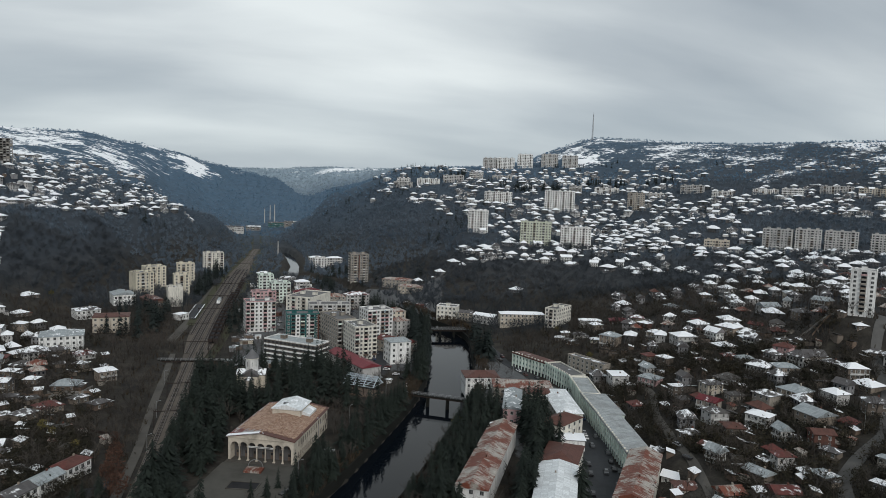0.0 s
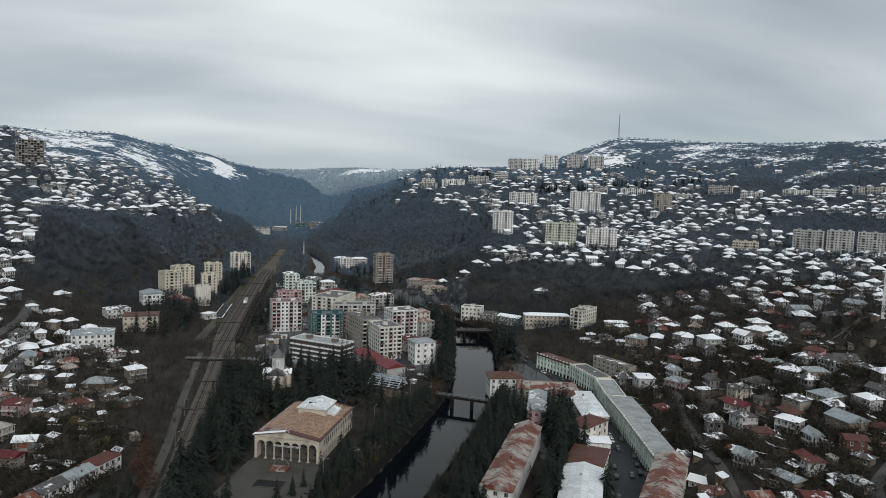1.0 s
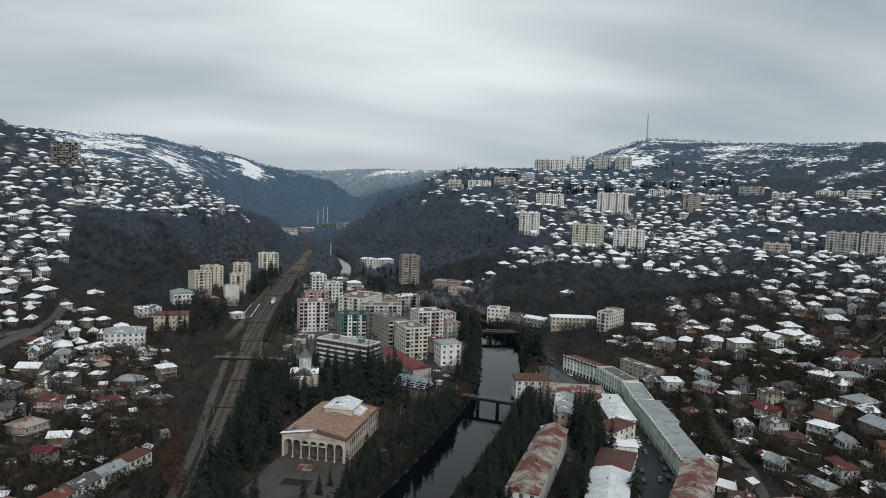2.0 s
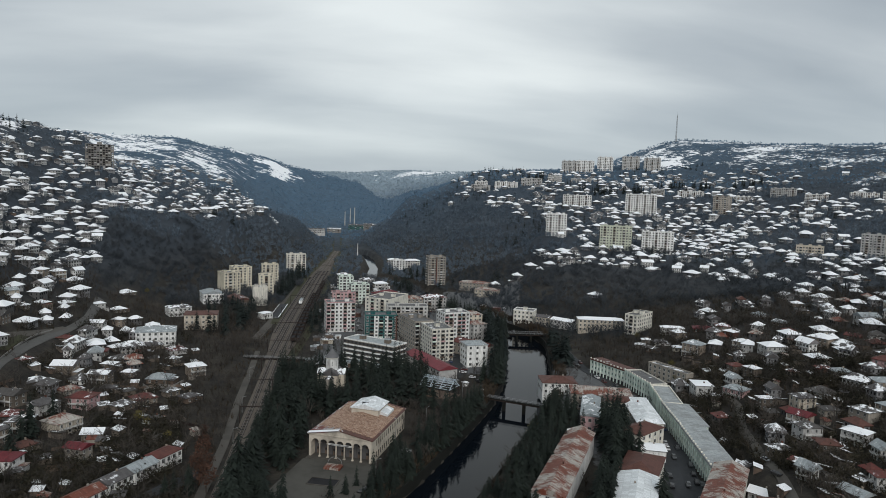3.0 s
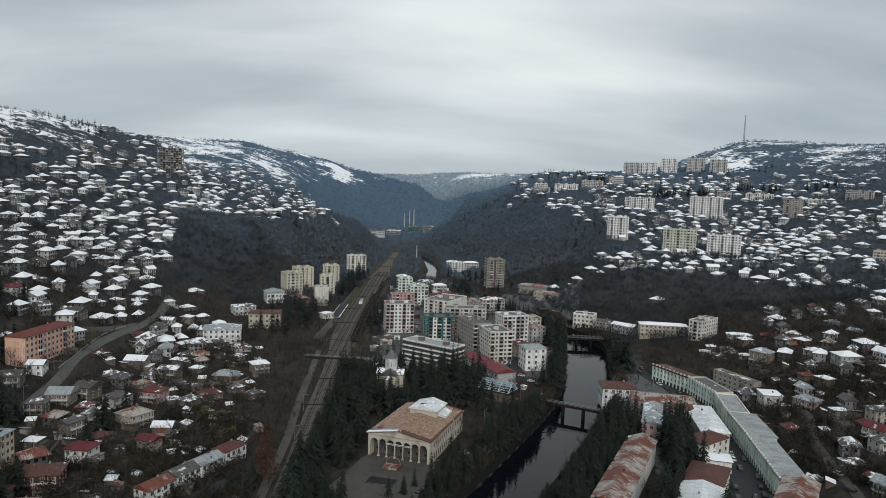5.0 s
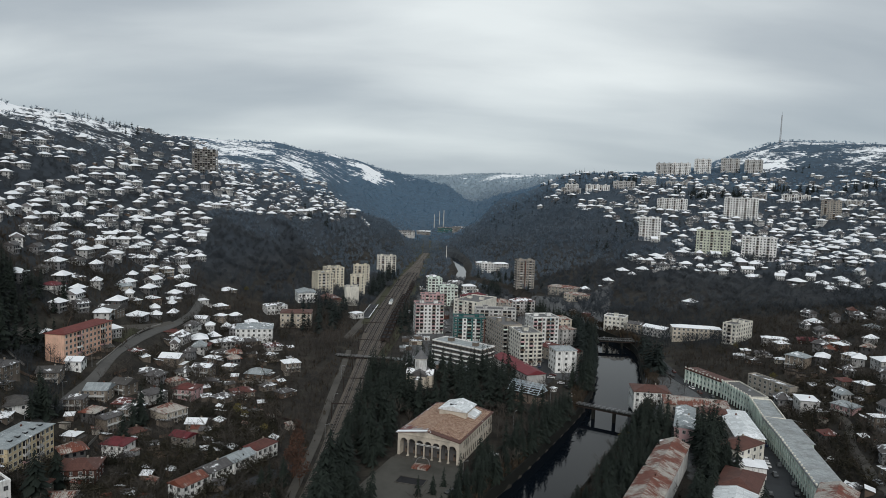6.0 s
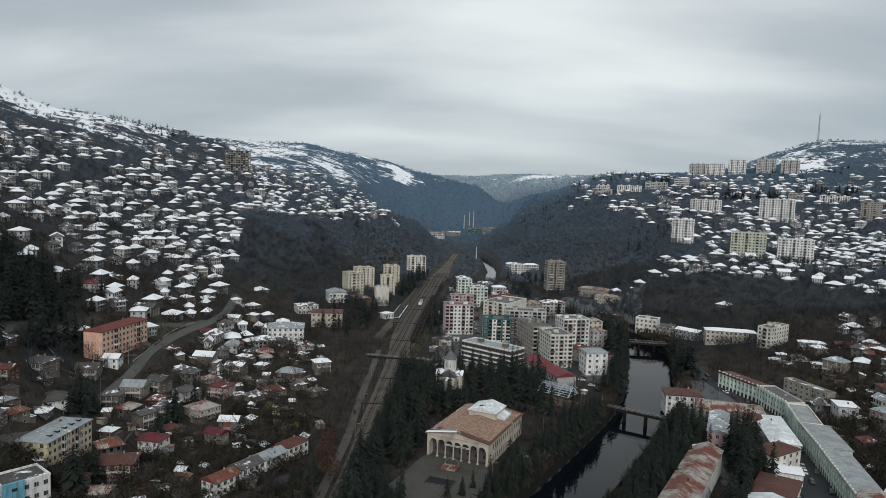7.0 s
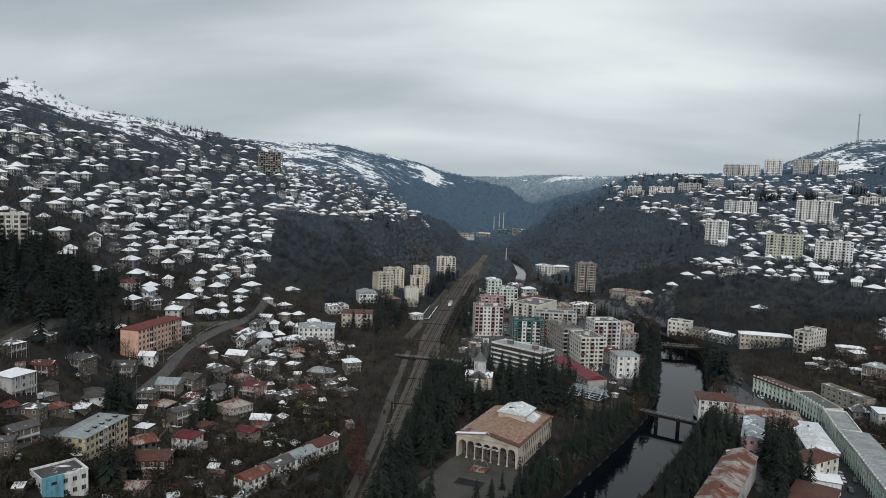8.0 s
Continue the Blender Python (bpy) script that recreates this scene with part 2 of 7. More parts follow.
k = Nodes("hill_ground", 0.95)
h = k.xyz()[2]
n1, n2, n3 = k.noise(0.012, 6, 0.6), k.noise(0.09, 5, 0.65), k.noise(0.7, 3, 0.6)
soil = k.ramp(n2, [(0.3, (0.012, 0.0115, 0.011)), (0.5, (0.028, 0.025, 0.021)), (0.7, (0.050, 0.045, 0.036))])
soil = k.scale(soil, k.math("ADD", k.math("MULTIPLY", n3, 0.9), 0.55))
# distance haze painted into the raised soil, bluer past 420 m
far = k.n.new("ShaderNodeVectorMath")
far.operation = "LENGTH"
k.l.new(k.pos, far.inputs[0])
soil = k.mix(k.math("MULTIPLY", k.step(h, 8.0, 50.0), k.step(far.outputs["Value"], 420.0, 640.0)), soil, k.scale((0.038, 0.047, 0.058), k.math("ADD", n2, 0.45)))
# stronger haze tint up the valley, palest past 2500 m
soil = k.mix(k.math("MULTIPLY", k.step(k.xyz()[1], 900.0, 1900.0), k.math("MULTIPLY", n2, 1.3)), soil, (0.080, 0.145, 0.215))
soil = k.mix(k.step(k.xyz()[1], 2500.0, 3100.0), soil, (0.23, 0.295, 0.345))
want = k.math("SUBTRACT", 0.70, k.math("MULTIPLY", k.step(h, 60.0, 240.0), 0.17))
mottle = k.math("ADD", k.math("MULTIPLY", n1, 0.62), k.math("MULTIPLY", n2, 0.38))
flatn = k.step(k.xyz(k.geo.outputs["Normal"])[2], 0.72, 0.92)
lie = k.math("MULTIPLY", k.step(mottle, k.math("SUBTRACT", want, 0.03), k.math("ADD", want, 0.03)), flatn)
pv = k.n.new("ShaderNodeAttribute")
pv.attribute_name = "paved"
worn = k.step(k.math("ADD", k.math("MULTIPLY", k.noise(0.16, 4, 0.6), 0.8), k.math("MULTIPLY", pv.outputs["Fac"], 0.5)), 0.62, 0.74)
soil = k.mix(k.math("MULTIPLY", worn, k.step(pv.outputs["Fac"], 0.0, 0.3)), soil, k.scale((0.118, 0.122, 0.126), k.math("ADD", n3, 0.4)))
at = k.n.new("ShaderNodeAttribute")
at.attribute_name = "snow"
broken = k.math("ADD", k.math("MULTIPLY", k.noise(0.055, 5, 0.7), 0.55), k.math("MULTIPLY", k.noise(0.013, 3), 0.45))
edge = k.math("SUBTRACT", 0.80, k.math("MULTIPLY", at.outputs["Fac"], 0.36))
open_snow = k.step(broken, k.math("SUBTRACT", edge, 0.02), k.math("ADD", edge, 0.02))
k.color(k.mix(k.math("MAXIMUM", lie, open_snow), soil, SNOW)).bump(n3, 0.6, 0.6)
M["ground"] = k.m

k = Nodes("river_water", 0.03)
k.color((0.004, 0.006, 0.009))
k.b.inputs["IOR"].default_value = 1.33
k.b.inputs["Specular IOR Level"].default_value = 0.2
k.bump(k.noise(0.5, 4, 0.5), 0.05, 0.05)
M["water"] = k.m

# ---- mesh building ----


class G:
    """Collects vertices, faces and material slots of one mesh."""

    def __init__(self):
        self.v, self.f, self.s, self.mats = [], [], [], []

    def slot(self, mat):
        if mat not in self.mats:
            self.mats.append(mat)
        return self.mats.index(mat)

    def face(self, pts, mat):
        i = len(self.v)
        self.v += [tuple(p) for p in pts]
        self.f.append(tuple(range(i, i + len(pts))))
        self.s.append(self.slot(mat))

    def solid(self, verts, faces, mat):
        i = len(self.v)
        self.v += [tuple(p) for p in verts]
        self.f += [tuple(a + i for a in f) for f in faces]
        self.s += [self.slot(mat)] * len(faces)
        return self

    def box(self, x0, x1, y0, y1, z0, z1, mat, taper=0.0):
        a = taper
        vs = [(x0, y0, z0), (x1, y0, z0), (x1, y1, z0), (x0, y1, z0),
              (x0 + a, y0 + a, z1), (x1 - a, y0 + a, z1), (x1 - a, y1 - a, z1), (x0 + a, y1 - a, z1)]
        return self.solid(vs, [(3, 2, 1, 0), (4, 5, 6, 7), (0, 1, 5, 4), (1, 2, 6, 5), (2, 3, 7, 6), (3, 0, 4, 7)], mat)

    def tube(self, x, y, z0, z1, r0, r1, mat, n=8, cap=True):
        vs = [(x + r * math.cos(i * math.tau / n), y + r * math.sin(i * math.tau / n), z) for z, r in ((z0, r0), (z1, r1)) for i in range(n)]
        fs = [(i, (i + 1) % n, n + (i + 1) % n, n + i) for i in range(n)]
        if cap:
            fs += [tuple(range(n, 2 * n)), tuple(reversed(range(n)))]
        return self.solid(vs, fs, mat)

    def beam(self, a, b, w, mat, h=None):
        """A bar of square section from a to b."""
        a, b = Vector(a), Vector(b)
        d = (b - a).normalized()
        s = d.cross(Vector((0, 0, 1)))
        s = (s.normalized() if s.length > 1e-4 else Vector((1, 0, 0))) * w / 2
        t = s.cross(d).normalized() * (h or w) / 2
        vs = [p + i * s + j * t for p in (a, b) for i, j in ((-1, -1), (1, -1), (1, 1), (-1, 1))]
        return self.solid(vs, [(0, 1, 2, 3), (7, 6, 5, 4), (0, 4, 5, 1), (1, 5, 6, 2), (2, 6, 7, 3), (3, 7, 4, 0)], mat)

    def hip(self, w, d, z, rise, over, mat, gable=False, thick=0.22):
        """A hipped or gabled roof over a plan of w by d, ridge along the longer side, with eaves and thickness."""
        a, b = w / 2 + over, d / 2 + over
        run = 0 if gable else min(a, b)
        ridge = [(-a + run, 0), (a - run, 0)] if w >= d else [(0, -b + run), (0, b - run)]
        if abs(ridge[0][0] - ridge[1][0]) + abs(ridge[0][1] - ridge[1][1]) < 0.2:
            ridge = [(-0.1, 0), (0.1, 0)] if w >= d else [(0, -0.1), (0, 0.1)]
        low = [(-a, -b), (a, -b), (a, b), (-a, b)]
        vs = [(x, y, z - thick) for x, y in low] + [(x, y, z) for x, y in low] + [(x, y, z + rise) for x, y in ridge]
        top = [(4, 5, 9, 8), (5, 6, 9), (6, 7, 8, 9), (7, 4, 8)] if w >= d else [(4, 5, 8), (5, 6, 9, 8), (6, 7, 9), (7, 4, 8, 9)]
        fs = [(3, 2, 1, 0), (0, 1, 5, 4), (1, 2, 6, 5), (2, 3, 7, 6), (3, 0, 4, 7)] + top
        return self.solid(vs, fs, mat)

    def mesh(self, name):
        me = bpy.data.meshes.new(name)
        me.from_pydata(self.v, [], self.f)
        for m in self.mats:
            me.materials.append(M[m])
        me.polygons.foreach_set("material_index", self.s)
        me.update()
        return me


def part(name, shape, parent=None, label="", at=None, turn=0.0):
    """Links a shape (G or a mesh) as one object, under a thing or a part."""
    ob = new(name, shape.mesh(name) if isinstance(shape, G) else shape)
    if parent is not None:
        ob.parent = parent
    if at is not None:
        ob.location = at
    if turn:
        ob.rotation_euler[2] = turn
    if label:
        ob["label"] = label
    return ob


def thing(name, x, y, z, turn, label, category, group="", kind=""):
    ob = new(name)
    ob.empty_display_size = 0.5
    ob.matrix_basis = pose(x, y, z, 0, 0, turn)
    return tagged(ob, label, category, group, kind)


def fast_mesh(name, verts, tris, mats, slots=None):
    """A mesh from arrays: n x 3 places and m x 3 corners."""
    me = bpy.data.meshes.new(name)
    verts, tris = np.asarray(verts, np.float32), np.asarray(tris, np.int32)
    me.vertices.add(len(verts))
    me.vertices.foreach_set("co", verts.ravel())
    me.loops.add(tris.size)
    me.loops.foreach_set("vertex_index", tris.ravel())
    me.polygons.add(len(tris))
    me.polygons.foreach_set("loop_start", np.arange(0, tris.size, tris.shape[1], dtype=np.int32))
    me.polygons.foreach_set("use_smooth", np.zeros(len(tris), bool))
    for m in mats:
        me.materials.append(M[m])
    if slots is not None:
        me.polygons.foreach_set("material_index", np.asarray(slots, np.int32))
    me.update(calc_edges=True)
    me.validate()
    return me


# ---- the lie of the land: sections of the valley fanning out from below the camera ----
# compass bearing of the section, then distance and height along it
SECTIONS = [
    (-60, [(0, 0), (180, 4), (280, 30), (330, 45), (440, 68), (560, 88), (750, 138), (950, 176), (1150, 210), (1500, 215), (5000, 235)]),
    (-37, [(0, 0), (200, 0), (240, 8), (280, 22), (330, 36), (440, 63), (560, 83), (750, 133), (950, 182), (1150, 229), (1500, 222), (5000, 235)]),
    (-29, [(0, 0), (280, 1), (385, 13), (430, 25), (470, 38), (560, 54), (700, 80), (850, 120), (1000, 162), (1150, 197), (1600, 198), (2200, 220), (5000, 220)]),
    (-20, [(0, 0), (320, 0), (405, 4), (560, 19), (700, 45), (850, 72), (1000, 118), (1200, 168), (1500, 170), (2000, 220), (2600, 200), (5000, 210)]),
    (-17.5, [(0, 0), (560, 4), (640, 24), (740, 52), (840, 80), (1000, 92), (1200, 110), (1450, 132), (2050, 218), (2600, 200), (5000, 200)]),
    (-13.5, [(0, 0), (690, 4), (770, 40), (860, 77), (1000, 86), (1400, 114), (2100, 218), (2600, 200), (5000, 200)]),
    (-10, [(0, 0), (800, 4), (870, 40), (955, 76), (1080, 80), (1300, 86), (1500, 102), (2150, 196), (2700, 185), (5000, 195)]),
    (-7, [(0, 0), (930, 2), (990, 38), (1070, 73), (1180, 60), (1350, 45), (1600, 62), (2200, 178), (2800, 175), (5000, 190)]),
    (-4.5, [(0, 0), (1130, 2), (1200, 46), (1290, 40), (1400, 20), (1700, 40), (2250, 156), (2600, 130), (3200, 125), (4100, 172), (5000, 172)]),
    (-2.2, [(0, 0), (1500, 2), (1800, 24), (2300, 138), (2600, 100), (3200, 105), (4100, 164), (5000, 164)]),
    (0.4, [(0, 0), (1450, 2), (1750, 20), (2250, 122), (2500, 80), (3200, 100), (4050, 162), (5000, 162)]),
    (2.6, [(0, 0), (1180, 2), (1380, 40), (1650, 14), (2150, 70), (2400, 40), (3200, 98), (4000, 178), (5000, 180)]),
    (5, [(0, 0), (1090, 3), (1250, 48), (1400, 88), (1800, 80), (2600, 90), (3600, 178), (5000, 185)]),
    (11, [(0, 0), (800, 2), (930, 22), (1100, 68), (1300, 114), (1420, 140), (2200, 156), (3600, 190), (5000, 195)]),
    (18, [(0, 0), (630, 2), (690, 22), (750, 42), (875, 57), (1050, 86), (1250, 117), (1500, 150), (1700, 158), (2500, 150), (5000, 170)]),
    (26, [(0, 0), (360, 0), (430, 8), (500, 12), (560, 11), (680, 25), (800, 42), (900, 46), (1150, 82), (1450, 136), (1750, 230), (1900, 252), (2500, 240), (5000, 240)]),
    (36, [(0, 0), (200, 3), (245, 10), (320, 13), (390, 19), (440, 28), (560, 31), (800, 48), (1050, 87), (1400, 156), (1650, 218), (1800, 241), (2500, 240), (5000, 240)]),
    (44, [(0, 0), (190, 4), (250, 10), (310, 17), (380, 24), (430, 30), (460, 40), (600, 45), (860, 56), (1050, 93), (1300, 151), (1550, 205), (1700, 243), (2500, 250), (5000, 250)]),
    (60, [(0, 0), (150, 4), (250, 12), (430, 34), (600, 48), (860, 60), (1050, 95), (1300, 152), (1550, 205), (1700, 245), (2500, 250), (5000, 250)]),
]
RIVER = [(-160, -400), (-90, -50), (-30, 110), (6, 205), (41, 258), (64, 302), (80, 333), (94, 362), (108, 400), (121, 450), (136, 512), (131, 544), (116, 578), (106, 620), (98, 680), (80, 760), (26, 865), (33, 970), (31, 1075), (21, 1163), (14, 1228)]
RAIL = [(-44, -500), (-44, 275), (-45, 375), (-46, 444), (-44, 590), (-37, 828), (-22, 1166), (-28, 1500), (-60, 2000)]
# levelled ground round the hillside blocks: place, radius, height
PADS = [(253, 838, 30, 57), (305, 773, 32, 47), (369, 800, 32, 41), (353, 1064, 36, 84), (428, 993, 36, 80), (539, 961, 28, 87), (565, 658, 42, 54),
        (607, 634, 36, 56), (631, 599, 36, 55), (497, 698, 28, 50), (238, 1275, 28, 107), (475, 1444, 44, 149), (540, 1452, 36, 157), (610, 1425, 44, 161), (330, 326, 22, 49),
        (-189, 370, 26, 17), (-322, 950, 28, 119), (-295, 388, 24, 65),
        (158, 405, 24, 0.6), (162, 375, 20, 0.6), (163, 345, 18, 0.6), (160, 318, 16, 0.6), (157, 290, 16, 0.6), (150, 262, 16, 0.6), (140, 232, 16, 0.6)]
WATER_Z = -5.0
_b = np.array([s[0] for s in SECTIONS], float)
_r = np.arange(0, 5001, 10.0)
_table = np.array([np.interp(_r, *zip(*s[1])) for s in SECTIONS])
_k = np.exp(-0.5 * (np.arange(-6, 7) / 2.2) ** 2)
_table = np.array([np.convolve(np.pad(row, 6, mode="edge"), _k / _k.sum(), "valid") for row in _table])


def to_line(x, y, line):
    """Distance from points to a line of knots."""
    best = np.full(np.shape(x), 1e9)
    for (ax, ay), (bx, by) in zip(line, line[1:]):
        dx, dy = bx - ax, by - ay
        f = np.clip(((x - ax) * dx + (y - ay) * dy) / (dx * dx + dy * dy), 0, 1)
        best = np.minimum(best, np.hypot(x - ax - f * dx, y - ay - f * dy))
    return best


def lattice(x, y, seed=0):
    """Smooth pseudo-random field, about -1 to 1, with features about 6 units long."""
    out = 0.0
    for octave, (size, weight) in enumerate(((3.2, 1.0), (1.5, 0.45))):
        u, v = np.asarray(x, float) / size + 37.3 * seed, np.asarray(y, float) / size + 91.7 * seed
        i, j = np.floor(u), np.floor(v)
        f, g = u - i, v - j
        f, g = f * f * (3 - 2 * f), g * g * (3 - 2 * g)

        def corner(p, q):
            h = np.sin(p * 127.1 + q * 311.7 + octave * 74.7) * 43758.5453
            return 2 * (h - np.floor(h)) - 1

        out = out + weight * ((corner(i, j) * (1 - f) + corner(i + 1, j) * f) * (1 - g) + (corner(i, j + 1) * (1 - f) + corner(i + 1, j + 1) * f) * g)
    return out * 1.05


def smooth(v, lo, hi):
    f = np.clip((v - lo) / (hi - lo), 0, 1)
    return f * f * (3 - 2 * f)


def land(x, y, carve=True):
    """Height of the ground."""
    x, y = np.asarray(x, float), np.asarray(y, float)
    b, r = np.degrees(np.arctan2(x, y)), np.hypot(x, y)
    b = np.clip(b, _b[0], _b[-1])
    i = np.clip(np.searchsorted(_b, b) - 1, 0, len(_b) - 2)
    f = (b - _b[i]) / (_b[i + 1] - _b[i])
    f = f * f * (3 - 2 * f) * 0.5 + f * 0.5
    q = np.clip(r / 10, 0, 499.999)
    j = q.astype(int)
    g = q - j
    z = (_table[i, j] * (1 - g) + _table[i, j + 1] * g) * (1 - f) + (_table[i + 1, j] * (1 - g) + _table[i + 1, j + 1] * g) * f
    rough = smooth(z, 6, 60)
    z = z + rough * (4.0 * lattice(x / 75, y / 75) + 1.6 * lattice(x / 23, y / 23, 2)) + smooth(z, 90, 200) * 9 * lattice(x / 210, y / 210, 4)
    z = z + 17 * np.exp(-(((x + 668) / 42) ** 2 + ((y - 936) / 60) ** 2))  # knoll on the western ridge
    z = z + (1 - rough) * 0.3 * lattice(x / 17, y / 17, 1)
    if carve:
        d = to_line(x, y, RIVER)
        d = d + smooth(y, 1130, 1250) * 30
        d = d + 4 * smooth(y, 620, 690) + 3.5 * smooth(y, 790, 860)
        bed = smooth(d, 12, 17.2)
        z = np.where(d < 17.2, bed * np.minimum(z, 1) - (1 - bed) * 9, z)
    for px, py, pr, pz in PADS:
        f = 1 - smooth(np.hypot(x - px, y - py), pr * 0.55, pr * 1.5)
        z = z * (1 - f) + pz * f
    d = to_line(x, y, RAIL) + smooth(y, 1180, 1320) * 30
    z = np.where(d < 22, z * smooth(d, 15, 22) - 0.4 * (1 - smooth(d, 15, 22)), z)
    return z


def spaced(lo, hi, mid0, mid1, fine, grow):
    """Grid lines: fine steps between mid0 and mid1, growing outward to lo and hi."""
    mid = list(np.arange(mid0, mid1 + fine, fine))
    out, s = [], fine
    v = mid[0]
    while v > lo:
        s *= grow
        v -= s
        out.append(v)
    res, s, v = out[::-1] + mid, fine, mid[-1]
    while v < hi:
        s *= grow
        v += s
        res.append(v)
    return np.array(res)


def meadow(x, y):
    """0 to 1: open pasture on the hilltops, where snow lies."""
    b, r = np.degrees(np.arctan2(x, y)), np.hypot(x, y)
    top = (1 - smooth(b, -9, -1)) * smooth(r - 260 * smooth(b, -20, -12), 1080, 1350) * 0.84 + smooth(b, 21, 25) * (1 - smooth(b, 31, 35)) * smooth(r, 1450, 1600) * 0.9 + smooth(b, 0, 6) * smooth(r, 1800, 2400) * 0.42
    top = top + (1 - smooth(b, -26, -19)) * (smooth(r, 740, 960) * 0.66 + smooth(r, 900, 980) * 0.16) + smooth(b, 34, 38) * smooth(r, 1780, 1880) * 0.3
    # far snow patches, spread wider past 2900 m to pale the hills like haze
    top = top + smooth(r, 2900, 3500) * 0.5 + 1.0 * np.exp(-((b + 5.6) / 2.2) ** 2 - ((r - 2130) / 170) ** 2)
    return np.clip(top * (0.86 + 0.42 * lattice(x / 80, y / 80, 6) + 0.12 * lattice(x / 27, y / 27, 8)), 0, 1)


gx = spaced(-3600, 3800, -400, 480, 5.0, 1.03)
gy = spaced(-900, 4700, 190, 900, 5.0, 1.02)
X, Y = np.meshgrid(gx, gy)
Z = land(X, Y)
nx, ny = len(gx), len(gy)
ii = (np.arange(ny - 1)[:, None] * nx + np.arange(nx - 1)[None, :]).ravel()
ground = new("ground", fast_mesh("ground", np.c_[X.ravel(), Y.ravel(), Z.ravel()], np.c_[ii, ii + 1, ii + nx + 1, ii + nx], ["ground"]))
ground.data.polygons.foreach_set("use_smooth", np.ones(len(ground.data.polygons), bool))
snow = ground.data.attributes.new("snow", "FLOAT", "POINT")
snow.data.foreach_set("value", meadow(X.ravel(), Y.ravel()).astype(np.float32))
paved = ground.data.attributes.new("paved", "FLOAT", "POINT")
px_, py_ = X.ravel(), Y.ravel()
town = smooth(px_, -26, -16) * (1 - smooth(px_ - 0.28 * (py_ - 400), 88, 98)) * smooth(py_, 402, 420) * (1 - smooth(py_, 700, 760))
street_side = np.interp(py_, [195, 247, 293, 325, 356, 414], [104, 138, 150, 156, 163, 150])
quarter = smooth(px_, 100, 108) * (1 - smooth(px_ - street_side, 0, 5)) * smooth(py_, 195, 205) * (1 - smooth(py_, 430, 460))
paved.data.foreach_set("value", np.maximum(town, 0.8 * quarter).astype(np.float32))
tagged(ground, "dark winter hillsides and valley floor with snow patches", "ground", kind="structure")


def strip(name, line, half, z, mat, over=None, n=6, wide=None, thick=0.3):
    """A ribbon along a line of knots, half its width to each side, following a height function or level."""
    pts = []
    for (ax, ay), (bx, by) in zip(line, line[1:]):
        m = max(1, int(math.hypot(bx - ax, by - ay) / n))
        pts += [(ax + (bx - ax) * i / m, ay + (by - ay) * i / m) for i in range(m)]
    pts.append(line[-1])
    pts = np.array(pts, float)
    for _ in range(2 if len(pts) > 4 else 0):
        pts[1:-1] = (pts[:-2] + 2 * pts[1:-1] + pts[2:]) / 4
    t = np.gradient(pts, axis=0)
    t /= np.linalg.norm(t, axis=1)[:, None]
    side = np.c_[t[:, 1], -t[:, 0]]
    rows = []
    for k, (lat, dz) in enumerate(((-half, -thick), (-half, 0), (0, 0.02), (half, 0), (half, -thick))):
        p = pts + side * (lat if wide is None else lat * wide(pts[:, 1])[:, None])
        h = np.full(len(p), z) if over is None else over(p[:, 0], p[:, 1]) + z
        rows.append(np.c_[p, h + dz])
    v = np.stack(rows, 1).reshape(-1, 3)
    a = (np.arange(len(pts) - 1)[:, None] * 5 + np.arange(4)[None, :]).ravel()
    return fast_mesh(name, v, np.c_[a, a + 1, a + 6, a + 5], [mat]), pts, side


water = new("river", strip("river", RIVER, 15.8, WATER_Z, "water", wide=lambda y: 1 - 0.3 * smooth(y, 610, 680) - 0.28 * smooth(y, 790, 860))[0])
tagged(water, "dark still river winding through the town", "river", kind="structure")

# ---- railway, roads, bridges, embankments ----
SPOTS = []  # footprints: centre and radius, kept free of trees and houses


def keep(x, y, r):
    SPOTS.append((x, y, r))


def along(line, y):
    """x of a knotted line at y."""
    pts = sorted((p[1], p[0]) for p in line)
    return float(np.interp(y, [p[0] for p in pts], [p[1] for p in pts]))


def road(name, line, half, mat, label, category, lift=0.25, wide=None):
    me, _, _ = strip(name, line, half, lift, mat, over=lambda x, y: land(x, y), n=4, thick=0.6, wide=wide)
    for (ax, ay), (bx, by) in zip(line, line[1:]):
        m = max(1, int(math.hypot(bx - ax, by - ay) / 5))
        for i in range(m + 1):
            keep(ax + (bx - ax) * i / m, ay + (by - ay) * i / m, half + 0.8)
    return tagged(new(name, me), label, category, kind="structure")


RAIL_NEAR = [p for p in RAIL if p[1] < 1400]


def yard(y):
    """The yard is narrow at its near end and wide by the station."""
    return 0.31 + 0.09 * smooth(y, 280, 340) + 0.52 * smooth(y, 420, 540) - 0.5 * smooth(y, 780, 1100)


